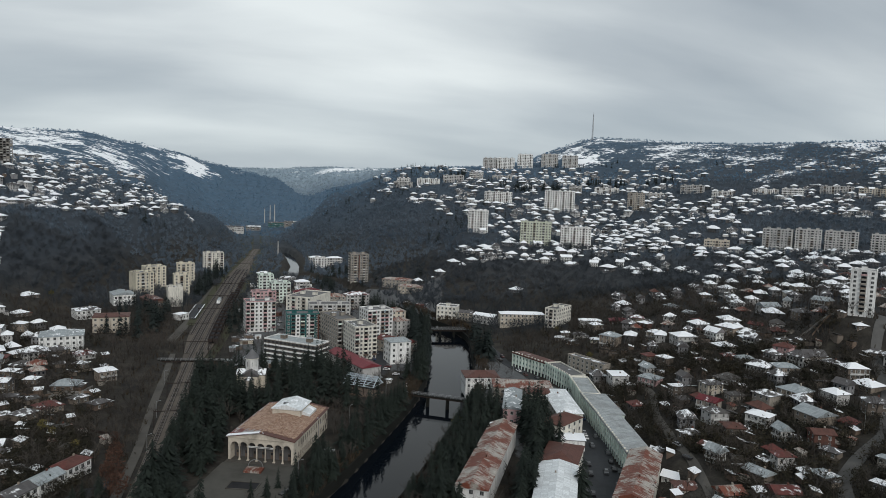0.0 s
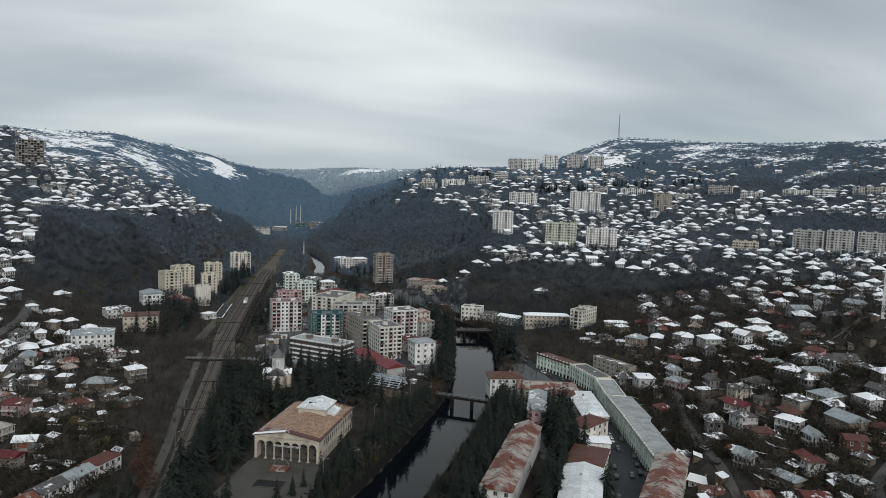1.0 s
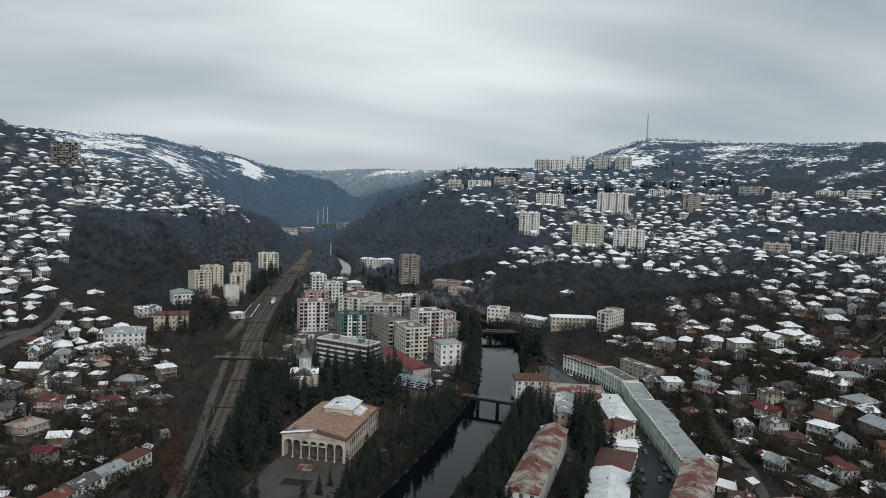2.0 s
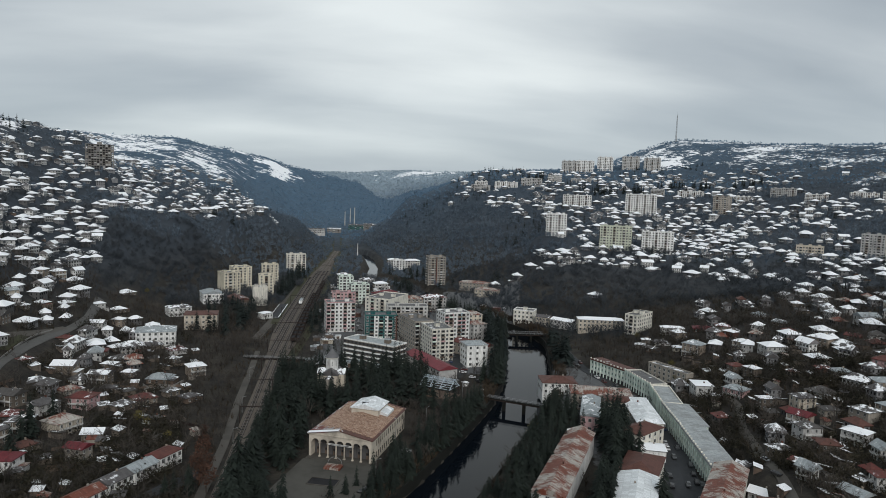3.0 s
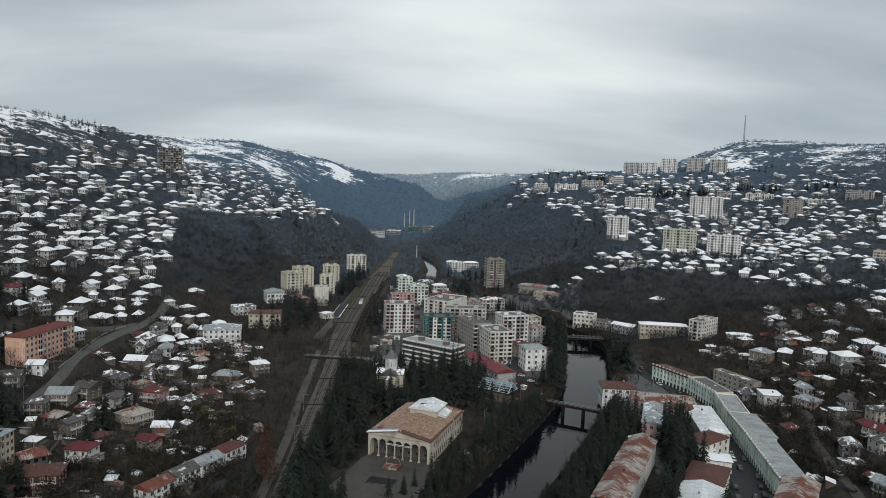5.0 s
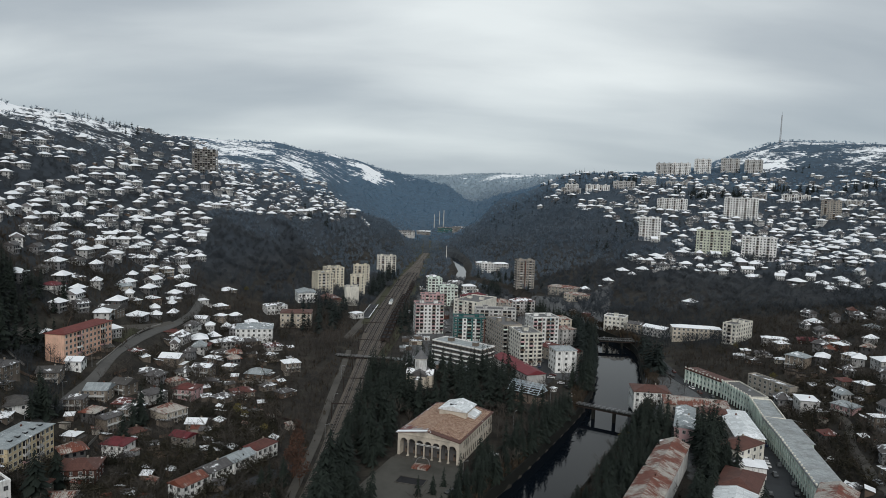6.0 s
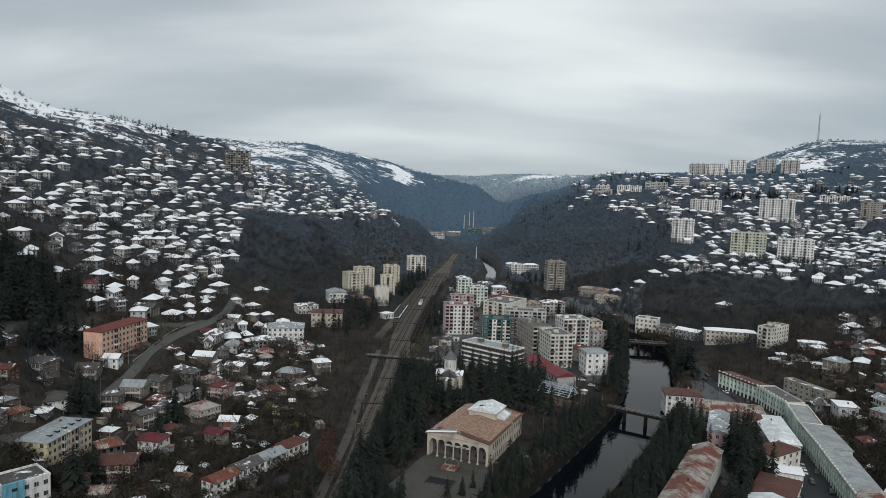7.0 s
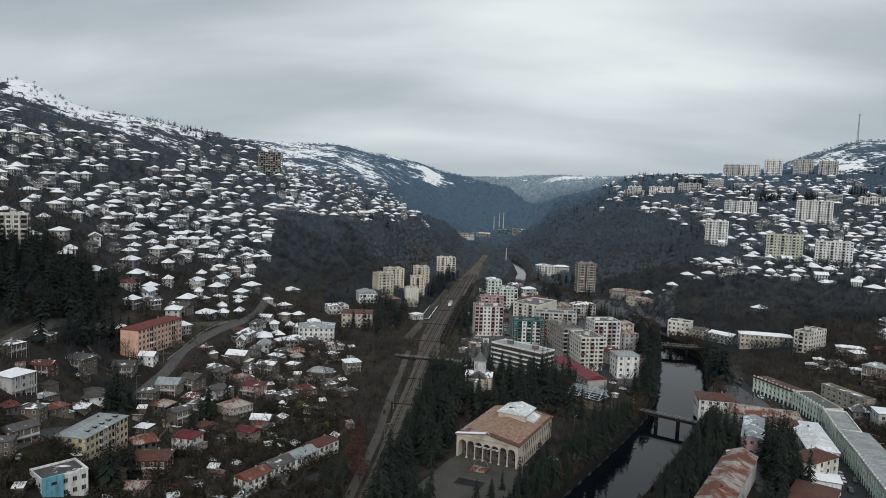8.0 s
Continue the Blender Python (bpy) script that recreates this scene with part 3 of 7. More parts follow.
bed, bed_pts, bed_side = strip("rail_bed", [(-44, 150)] + RAIL_NEAR[1:], 12.5, 0.35, "ballast", n=8, wide=yard)
tagged(new("rail_bed", bed), "wide dark gravel bed of the railway yard", "rail bed", kind="structure")
for lat in (-9.6, -5.6, -2.2, 2.2, 6.4, 9.8):
    track = tagged(new("railway_track"), "steel railway track on dark sleepers and gravel", "railway track", group="railway tracks")
    track.location = (0, 0, 0.35)
    keep_pts = np.abs(lat) + 1.4 < 12.5 * yard(bed_pts[:, 1])
    run, run_side = bed_pts[keep_pts], bed_side[keep_pts]
    for rail_lat in (lat - 0.76, lat + 0.76):
        line = [tuple(p) for p in (run + run_side * rail_lat)[::3]]
        part("rail", strip("rail", line, 0.13, 0.32, "steel", n=30, thick=0.25)[0], track)
    g = G()
    for p, s in zip(run, run_side):
        if p[1] > 900:
            continue
        f = Vector((-s[1], s[0], 0))
        for q in range(4):
            c = Vector((*(p + s * lat), 0.09)) + f * q * 2.0
            g.beam(c - Vector((*s, 0)) * 1.3, c + Vector((*s, 0)) * 1.3, 0.42, "dark", 0.18)
    tagged(part("sleeper_bed", g, track), kind="stuff")

for side, y0, y1 in ((-1, 560, 1420), (1, 455, 560), (1, 700, 1420)):
    verge = [(along(RAIL, y) + side * (12.5 * float(yard(y)) + 3.2 + 8.0 * float(smooth(y, 1050, 1250))), y) for y in np.arange(y0, y1, 20.0)]
    tagged(new("grass_verge", strip("grass_verge", verge, 2.8, 0.3, "grass", over=lambda x, y: land(x, y), n=8, thick=0.5, wide=lambda y: 1 + 3.0 * smooth(y, 1050, 1250))[0]), "strip of dull green grass beside the tracks", "grass", kind="structure")
road("rail_side_road", [(-51, 150), (-52, 301), (-55.5, 361), (-58, 430), (-60, 470)], 1.9, "path", "pale cracked service road beside the railway", "road")
road("station_road", [(-66, 500), (-62, 560), (-60, 650), (-55, 760)], 2.6, "path", "grey station approach beside the tracks", "road")
STREET = [(152, 470), (149, 430), (155, 395), (155, 360), (154, 330), (148, 295), (142, 275), (129, 240), (113, 205), (90, 160)]
road("main_street", STREET, 6.4, "asphalt", "wet dark asphalt street between terraces", "road", wide=lambda y: 1 - 0.5 * smooth(y, 268, 300))
road("hillside_road_west", [(-190, 560), (-178, 500), (-176.8, 466), (-178.6, 435), (-178.7, 406), (-175.4, 379), (-171.1, 352), (-171.2, 332), (-169, 300), (-160, 262), (-165, 225), (-172, 190)], 2.6, "worn_asphalt", "worn grey asphalt road winding past the orange block", "road")
for y in range(325, 470, 6):
    keep(-170.5 - 0.05 * (y - 340), y - 5, 5.0)
road("upper_road_west", [(-178.5, 466), (-182, 448), (-187.3, 426), (-193.5, 406), (-219, 376), (-222, 330), (-214, 290), (-212, 250)], 2.6, "path", "narrow road along the slope with a low wall", "road")
road("hillside_road_east", [(365, 370), (340, 319), (318, 303), (285, 262), (247, 226), (221, 213), (202, 201), (190, 185)], 2.5, "worn_asphalt", "worn grey asphalt road climbing between gardens", "road")
road("garden_lane", [(199, 388), (199, 345), (195, 318), (180, 289), (170, 259), (161, 228), (149, 200)], 1.6, "path", "narrow lane between hillside gardens", "road")
road("riverside_road", [(57, 333), (70, 362), (84, 402), (100, 452), (110, 505), (117, 560)], 1.9, "asphalt", "asphalt riverside road lined with parked cars", "road")
road("block_yard", [(40, 398), (66, 402), (70, 440), (72, 470)], 4.0, "asphalt", "asphalt yard between the apartment blocks", "road")

kerb = [(-181.5, 452), (-183, 434), (-182, 413), (-180.5, 391), (-175.5, 366), (-174.8, 352)]
tagged(new("low_wall", strip("low_wall", kerb, 0.18, 0.85, "concrete", over=lambda x, y: land(x, y), n=4, thick=1.4)[0]), "pale concrete parapet along the hillside road", "low wall", kind="structure")
tagged(new("lawn", strip("lawn", [(-184.5, 396), (-185.5, 408), (-184.6, 424)], 2.6, 0.35, "grass", over=lambda x, y: land(x, y), n=3, thick=0.6)[0]), "small green lawn beside the orange block", "lawn", kind="structure")
g = G()
sq = [(-34, 236), (-17, 283), (13, 273.5), (6, 247), (2, 228)]
for i in range(1, len(sq) - 1):
    g.face([(*sq[0], 0.95), (*sq[i + 1], 0.95), (*sq[i], 0.95)], "paving")
for a, b in zip(sq, sq[1:] + sq[:1]):
    g.face([(*a, -1), (*b, -1), (*b, 0.95), (*a, 0.95)], "paving")
tagged(part("theatre_square", g), "grey paved forecourt of the theatre", "square", kind="structure")
for i in range(8):
    keep(-20 + i * 3.4, 262 + 0.0 * i, 11)
    keep(-28 + i * 3.4, 245, 8)


def bank_wall(sgn, y0, y1):
    """Stone river wall along one bank."""
    pts = [p for p in strip("tmp", RIVER, 1, 0, "concrete", n=8)[1] if y0 < p[1] < y1]
    pts = np.array(pts)
    t = np.gradient(pts, axis=0)
    t /= np.linalg.norm(t, axis=1)[:, None]
    line = [tuple(p) for p in pts + sgn * 14.4 * np.c_[t[:, 1], -t[:, 0]]]
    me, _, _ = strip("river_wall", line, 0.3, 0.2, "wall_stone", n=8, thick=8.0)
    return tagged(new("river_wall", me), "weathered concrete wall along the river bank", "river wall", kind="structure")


bank_wall(-1, 120, 640)
bank_wall(1, 120, 640)


def bridge(a, b, half, label, rails=True):
    a, b = Vector((*a, 1.2)), Vector((*b, 1.2))
    d = (b - a)
    ang = math.degrees(math.atan2(d.y, d.x))
    n = d.length
    top = thing("bridge", a.x, a.y, a.z, ang, label, "bridge")
    part("deck", G().box(-3, n + 3, -half, half, -0.4, 0, "wall_stone"), top)
    for s in (-1, 1):
        part("girder", G().box(-2, n + 2, s * (half - 0.3) - 0.18, s * (half - 0.3) + 0.18, -1.1, -0.4, "iron"), top)
        g = G()
        g.box(-2, n + 2, s * half - 0.06, s * half + 0.06, 0.95, 1.1, "metal").box(-2, n + 2, s * half - 0.04, s * half + 0.04, 0.45, 0.55, "metal")
        rail = part("railing", g, top)
        for i in range(int(n / 3) + 1):
            part("post", G().box(i * 3 - 0.07, i * 3 + 0.07, s * half - 0.07, s * half + 0.07, 0, 1.0, "metal"), rail)
    for f in (0.33, 0.67):
        part("pier", G().box(n * f - 0.7, n * f + 0.7, -half * 0.8, half * 0.8, -9, -0.4, "wall_stone"), top)


bridge((75, 364), (103, 347), 1.2, "narrow steel footbridge on concrete piers over the river")
bridge((121, 528), (153, 525), 3.2, "concrete road bridge over the river")
bridge((-64, 449), (-26, 444), 1.2, "long narrow footbridge over the railway tracks")


# ---- buildings ----
_win = {}
tone = random.Random(8)


def window_mesh(w, h, casing="frame"):
    if (w, h, casing) not in _win:
        g = G()
        a = w / 2
        g.solid([(-a, 0, 0), (a, 0, 0), (a, 0, h), (-a, 0, h), (-a, -0.07, 0), (a, -0.07, 0), (a, -0.07, h), (-a, -0.07, h)],
                [(4, 5, 6, 7), (0, 1, 5, 4), (1, 2, 6, 5), (2, 3, 7, 6), (3, 0, 4, 7)], casing)
        for x0, x1 in ((-a + 0.09, -0.03), (0.03, a - 0.09)):
            g.face([(x0, -0.082, 0.1), (x1, -0.082, 0.1), (x1, -0.082, h - 0.09), (x0, -0.082, h - 0.09)], "glass")
        g.box(-a - 0.06, a + 0.06, -0.16, 0, -0.08, 0, casing)
        _win[w, h, casing] = g.mesh("window")
    return _win[w, h, casing]


_bal = {}


def balcony_mesh(w, h, mat):
    if (w, h, mat) not in _bal:
        g = G()
        a = w / 2
        g.box(-a, a, -1.15, 0, -0.12, 0.02, "concrete").box(-a, a, -1.15, -1.05, 0.02, 1.0, mat)
        g.box(-a, -a + 0.08, -1.05, 0, 0.02, 1.0, mat).box(a - 0.08, a, -1.05, 0, 0.02, 1.0, mat)
        # near-black plate on the wall stands for the shade inside the loggia
        g.box(-a + 0.15, a - 0.15, -0.06, 0, 0.05, h - 0.4, "dark").box(-a, -a + 0.1, -1.15, -1.05, 1.0, h - 0.12, "frame").box(a - 0.1, a, -1.15, -1.05, 1.0, h - 0.12, "frame")
        _bal[w, h, mat] = g.mesh("balcony")
    return _bal[w, h, mat]


def grid_mesh(n, floors, step, fh, w, h):
    """The small windows and loggias of a far facade."""
    key = ("grid", n, floors, round(step, 2), round(fh, 2), w, h)
    if key not in _win:
        g = G()
        for f in range(floors):
            for i in range(n):
                x, z = (i - (n - 1) / 2) * step, f * fh
                if i % 3 == 1:
                    a = min(step * 0.44, w * 0.85)
                    if tone.random() < 0.6:
                        # flat dark plate in place of a shaded loggia recess
                        g.box(x - a, x + a, -0.06, 0, z - 0.3, z + h + 0.15, "dark")
                    else:
                        g.box(x - a, x + a, -0.9, 0, z, z + h, "glass").box(x - a, x + a, -0.94, 0, z + h, z + h + 0.12, "frame")
                    g.box(x - a - 0.1, x + a + 0.1, -1.0, 0, z - 0.95, z + 0.05, tone.choice(["cream", "pale", "stone", "drab", "white", "pale", "brown"]))
                else:
                    g.box(x - w / 2 - 0.1, x + w / 2 + 0.1, -0.04, 0, z - 0.1, z + h + 0.1, "frame")
                    g.box(x - w / 2, x - 0.04, -0.06, 0, z, z + h, "glass").box(x + 0.04, x + w / 2, -0.06, 0, z, z + h, "glass")
        for i in range(1, n):
            g.box((i - n / 2) * step - 0.05, (i - n / 2) * step + 0.05, -0.03, 0, -fh * 0.3, floors * fh - fh * 0.34, "grey")
        _win[key] = g.mesh("windows")
    return _win[key]


def building(name, a, b, d, h, floors, wall, roof, label, category, bays=0, top="flat", sides="", balconies=(), balc_mat="white", far=False, base=None,
             win=(1.5, 1.65), rise=2.0, group="", trim="", ground="", sink=5.0, over=0.5, houses=2, casing="frame", stripes=(), cap="", band=0.15):
    """A building on the front corners a and b (left and right as one faces it), d deep and h high to the eaves."""
    (ax, ay), (bx, by) = a, b
    w = math.hypot(bx - ax, by - ay)
    ang = math.atan2(by - ay, bx - ax)
    ux, uy = math.cos(ang), math.sin(ang)
    cx, cy = (ax + bx) / 2 - uy * d / 2, (ay + by) / 2 + ux * d / 2
    z = float(land((ax + bx) / 2, (ay + by) / 2)) if base is None else base
    keep(cx, cy, min(w, d) / 2 + 2)
    m = int(max(w, d) / max(4.0, min(w, d)) + 1)
    for i in range(m):
        f = (i + 0.5) / m - 0.5
        if w >= d:
            keep(cx + ux * f * w, cy + uy * f * w, d / 2 + 2)
        else:
            keep(cx - uy * f * d, cy + ux * f * d, w / 2 + 2)
    ob = thing(name, cx, cy, z, math.degrees(ang), label, category, group)
    W, D = w / 2, d / 2
    g = G().box(-W, W, -D, D, -sink, h, wall)
    wal = part("wall", g, ob)
    fh = h / floors
    if trim:
        for i in range(1, floors):
            part("cornice", G().box(-W - 0.12, W + 0.12, -D - 0.12, D + 0.12, i * fh - band, i * fh + band, trim), wal)
    for x0, x1, mat in stripes:
        part("painted_panel", G().box(-W + x0 * w, -W + x1 * w, -D - 0.05, -D, 0, h, mat), wal)
    if top == "flat":
        g = G().box(-W + 0.35, W - 0.35, -D + 0.35, D - 0.35, h, h + 0.12, roof)
        rf = part("roof", g, ob)
        g = G().box(-W - 0.08, W + 0.08, -D - 0.08, -D + 0.34, h, h + 0.8, cap or trim or wall).box(-W - 0.08, W + 0.08, D - 0.34, D + 0.08, h, h + 0.8, cap or trim or wall)
        g.box(-W - 0.08, -W + 0.34, -D + 0.34, D - 0.34, h, h + 0.8, cap or trim or wall).box(W - 0.34, W + 0.08, -D + 0.34, D - 0.34, h, h + 0.8, cap or trim or wall)
        part("parapet", g, rf)
        for i in range(houses):
            x = (i + 0.5) / max(1, houses) * w - W
            part("stair_house", G().box(x - 1.6, x + 1.6, -1.4, 1.8, h + 0.12, h + 2.4, wall).box(x - 1.8, x + 1.8, -1.6, 2.0, h + 2.4, h + 2.55, roof), rf)
    elif top == "shed":
        g = G().solid([(-W - over, -D - over, h), (W + over, -D - over, h), (W + over, D + over, h + rise * 0.2), (-W - over, D + over, h + rise * 0.2),
                       (-W - over, -D - over, h + rise), (W + over, -D - over, h + rise), (W + over, D + over, h + 0.25 + rise * 0.2), (-W - over, D + over, h + 0.25 + rise * 0.2)],
                      [(3, 2, 1, 0), (4, 5, 6, 7), (0, 1, 5, 4), (1, 2, 6, 5), (2, 3, 7, 6), (3, 0, 4, 7)], roof)
        rf = part("roof", g, ob)
    else:
        rf = part("roof", G().hip(w, d, h + 0.2, rise, over, roof, gable=top == "gable"), ob)
        if top == "gable":
            g = G()
            for s in (-1, 1):
                if w >= d:
                    g.solid([(s * W, -D, h), (s * W, D, h), (s * W, 0, h + rise), (s * (W - 0.3), -D, h), (s * (W - 0.3), D, h), (s * (W - 0.3), 0, h + rise)],
                            [(0, 1, 2), (5, 4, 3), (0, 3, 4, 1), (1, 4, 5, 2), (2, 5, 3, 0)], wall)
                else:
                    g.solid([(-W, s * D, h), (W, s * D, h), (0, s * D, h + rise), (-W, s * (D - 0.3), h), (W, s * (D - 0.3), h), (0, s * (D - 0.3), h + rise)],
                            [(0, 1, 2), (5, 4, 3), (0, 3, 4, 1), (1, 4, 5, 2), (2, 5, 3, 0)], wall)
            part("gable", g, wal)
        part("chimney", G().box(W * 0.3, W * 0.3 + 0.6, 0.4, 1.0, h + 0.2, h + rise + 0.7, tone.choice(["drab", "stone", "brick"])), rf)
    hh = min(win[1], fh * 0.58)
    if not sides:
        sides = "f" + ("r" if cx < 25 else "") + ("l" if cx > -10 else "")
    for side in sides.strip():
        span, turn = {"f": (w, 0), "b": (w, math.pi), "r": (d, math.pi / 2), "l": (d, -math.pi / 2)}[side]
        n = bays if (side in "fb" and bays) else max(2, int(span / 3.3))
        out = D if side in "fb" else W
        step = span / n
        if far:
            tagged(part("window_field", grid_mesh(n, floors, step, fh, win[0], hh), wal, at=(math.sin(turn) * out, -math.cos(turn) * out, fh * 0.32), turn=turn), kind="stuff")
            continue
        for i in range(floors):
            zz = i * fh + fh * 0.32
            for j in range(n):
                lx = (j - (n - 1) / 2) * step
                px, py = lx * math.cos(turn) + math.sin(turn) * out, lx * math.sin(turn) - math.cos(turn) * out
                if side == "f" and j in balconies and i > 0:
                    part("balcony", balcony_mesh(round(min(step * 0.9, 3.0), 1), round(fh, 1), balc_mat if tone.random() < 0.5 else tone.choice(["white", "pale", "stone", "mint", "drab", "pink", "brown"])), wal, at=(px, py, i * fh), turn=turn)
                elif i == 0 and ground and side == "f":
                    # dark-cased plates stand for the shaded openings of the terrace arcade
                    part("shop_front", window_mesh(round(step * 0.72, 1), round(fh * 0.72, 1), ground), wal, at=(px, py, 0.15), turn=turn)
                else:
                    part("window", window_mesh(win[0], round(hh, 2), casing), wal, at=(px, py, zz), turn=turn)
    return ob


# the theatre
def theatre(x, y, turn):
    ob = thing("theatre", x, y, 0.4, turn, "cream theatre with an arcaded front and clay tile roof", "theatre")
    W, L, H = 13.8, 44.0, 10.2
    wal = part("wall", G().box(-W, W, 4.2, L, -3, H, "theatre_plaster"), ob)
    # steps take a dark paving colour so the loggia floor looks shaded
    part("steps", G().box(-W - 0.6, W + 0.6, -2.2, 4.2, -3, 0.25, "path").box(-W - 0.2, W + 0.2, -1.4, 4.2, 0.25, 0.55, "path"), ob, "worn concrete steps darkened for the loggia shade")
    n, span = 7, 2 * 12.8
    step = span / n
    front = part("arcade", G().box(-W, -12.8, 0, 4.2, 0.5, H, "theatre_plaster"), ob)
    part("corner_pier", G().box(12.8, W, 0, 4.2, 0.5, H, "theatre_plaster"), front)
    for i in range(n):
        g = G()
        x0, x1 = -12.8 + i * step + 0.28, -12.8 + (i + 1) * step - 0.28
        r, c = (x1 - x0) / 2, (x0 + x1) / 2
        arc = [(c - r * math.cos(q * math.pi / 12), 6.6 + r * math.sin(q * math.pi / 12)) for q in range(13)]
        arc = [(x0 - 0.28, 6.6)] + arc + [(x1 + 0.28, 6.6)]
        for (ax, az), (bx, bz) in zip(arc, arc[1:]):
            g.face([(ax, 0.02, az), (bx, 0.02, bz), (bx, 0.02, H), (ax, 0.02, H)], "theatre_plaster")
            g.face([(ax, 0.9, az), (ax, 0.9, H), (bx, 0.9, H), (bx, 0.9, bz)], "theatre_plaster")
            g.face([(ax, 0.02, az), (ax, 0.9, az), (bx, 0.9, bz), (bx, 0.02, bz)], "theatre_plaster")
        part("arch", g, front)
    for i in range(1, n):
        cx = -12.8 + i * step
        g = G().tube(cx, 0.45, 0.9, 6.3, 0.33, 0.28, "theatre_plaster", 12).box(cx - 0.48, cx + 0.48, 0, 0.92, 0.5, 0.9, "theatre_plaster").box(cx - 0.46, cx + 0.46, 0, 0.92, 6.3, 6.6, "theatre_plaster")
        part("column", g, front)
    # wall and ceiling coloured dark for the shade behind the arches
    part("loggia_wall", G().box(-12.8, 12.8, 3.9, 4.19, 0.5, H - 0.3, "dim"), front)
    part("loggia_ceiling", G().box(-12.8, 12.8, 0.9, 3.9, H - 0.5, H - 0.2, "dim"), front)
    for i in range(n):
        cx = -12.8 + (i + 0.5) * step
        part("door", G().box(cx - 0.9, cx + 0.9, 3.8, 3.9, 0.55, 3.4, "brown").box(cx - 0.75, cx + 0.75, 3.76, 3.8, 2.2, 3.2, "glass"), front, "brown wooden door with glass")
        part("window", window_mesh(1.7, 2.0, "brown"), front, at=(cx, 3.9, 5.2))
    part("banner", G().box(-5.2, 5.2, -0.12, -0.04, 6.2, 6.9, "frame").box(-4.4, 4.2, -0.14, -0.12, 6.45, 6.62, "dark"), front, "long white banner across the arches")
    pedi = G()
    for y0, y1, zz, rr in ((-0.15, 0.9, H, 2.3),):
        pedi.solid([(-W - 0.1, y0, zz), (W + 0.1, y0, zz), (0, y0, zz + rr), (-W - 0.1, y1, zz), (W + 0.1, y1, zz), (0, y1, zz + rr)],
                   [(0, 1, 2), (5, 4, 3), (0, 3, 4, 1), (1, 4, 5, 2), (2, 5, 3, 0)], "theatre_plaster")
    pedi.box(-W - 0.3, W + 0.3, -0.35, 0.9, H - 0.35, H - 0.002, "theatre_plaster")
    part("pediment", pedi, ob)
    rf = None
    # two pitches of tile courses, ridge along the depth, red sheet along the eaves
    for s in (-1, 1):
        g = G()
        a, b = (s * (W + 0.7), H + 0.05), (0, H + 2.55)
        g.solid([(a[0], -0.6, a[1]), (b[0], -0.6, b[1]), (b[0], L + 0.5, b[1]), (a[0], L + 0.5, a[1]),
                 (a[0], -0.6, a[1] - 0.25), (b[0], -0.6, b[1] - 0.25), (b[0], L + 0.5, b[1] - 0.25), (a[0], L + 0.5, a[1] - 0.25)],
                [(0, 1, 2, 3), (7, 6, 5, 4), (0, 4, 5, 1), (1, 5, 6, 2), (2, 6, 7, 3), (3, 7, 4, 0)], "brown_roof" if s > 0 else "eave_sheet")
        pitch = part("roof", g, ob)
        for q in range(13):
            f0, f1 = 0.07 + q * 0.0705, 0.07 + q * 0.0705 + 0.078
            p = [(a[0] + (b[0] - a[0]) * f, a[1] + (b[1] - a[1]) * f) for f in (f0, f1)]
            g = G()
            y0, y1 = 2.2 + (6.5 * (1 - q / 12) ** 1.5 + 1.1 * (q % 3) if s < 0 else 0.5 * (q % 2)), L - 1.2 - 0.6 * (q % 2)
            g.solid([(p[0][0], y0, p[0][1] + 0.16), (p[1][0], y0, p[1][1] + 0.04), (p[1][0], y1, p[1][1] + 0.04), (p[0][0], y1, p[0][1] + 0.16),
                     (p[0][0], y0, p[0][1] - 0.02), (p[1][0], y0, p[1][1] - 0.02), (p[1][0], y1, p[1][1] - 0.02), (p[0][0], y1, p[0][1] - 0.02)],
                    [(0, 1, 2, 3), (7, 6, 5, 4), (0, 4, 5, 1), (1, 5, 6, 2), (2, 6, 7, 3), (3, 7, 4, 0)], "tile_roof")
            part("tile_course", g, pitch)
    part("snow_strip", G().solid([(-W - 0.75, -0.7, H + 0.1), (-0.6, -0.7, H + 2.5), (-0.6, 1.3, H + 2.5), (-W - 0.75, 1.9, H + 0.1), (-W - 0.75, -0.7, H + 0.22), (-0.6, -0.7, H + 2.62), (-0.6, 1.3, H + 2.62), (-W - 0.75, 1.9, H + 0.22)],
                                    [(3, 2, 1, 0), (4, 5, 6, 7), (0, 1, 5, 4), (1, 2, 6, 5), (2, 3, 7, 6), (3, 0, 4, 7)], "snow_roof"), pitch, "white strip of snow along the eave")
    part("ridge_cap", G().beam((0, 0, H + 2.62), (0, L - 18, H + 2.62), 0.5, "tile_roof", 0.16), pitch)
    # raised stage house with its own pale roof
    g = G().box(-5.2, 7.4, 25.0, 38, H, H + 4.3, "theatre_plaster")
    sh = part("stage_house", g, ob)
    part("stage_roof", G().hip(12.6, 13, H + 4.4, 1.9, 0.6, "white_roof", gable=True), sh, "pale sheet roof", at=(1.1, 31.5, 0))
    part("skylight", G().hip(3, 2.2, 0, 1.0, 0, "glass", gable=True), sh, at=(0.4, 27.8, H + 5.4))
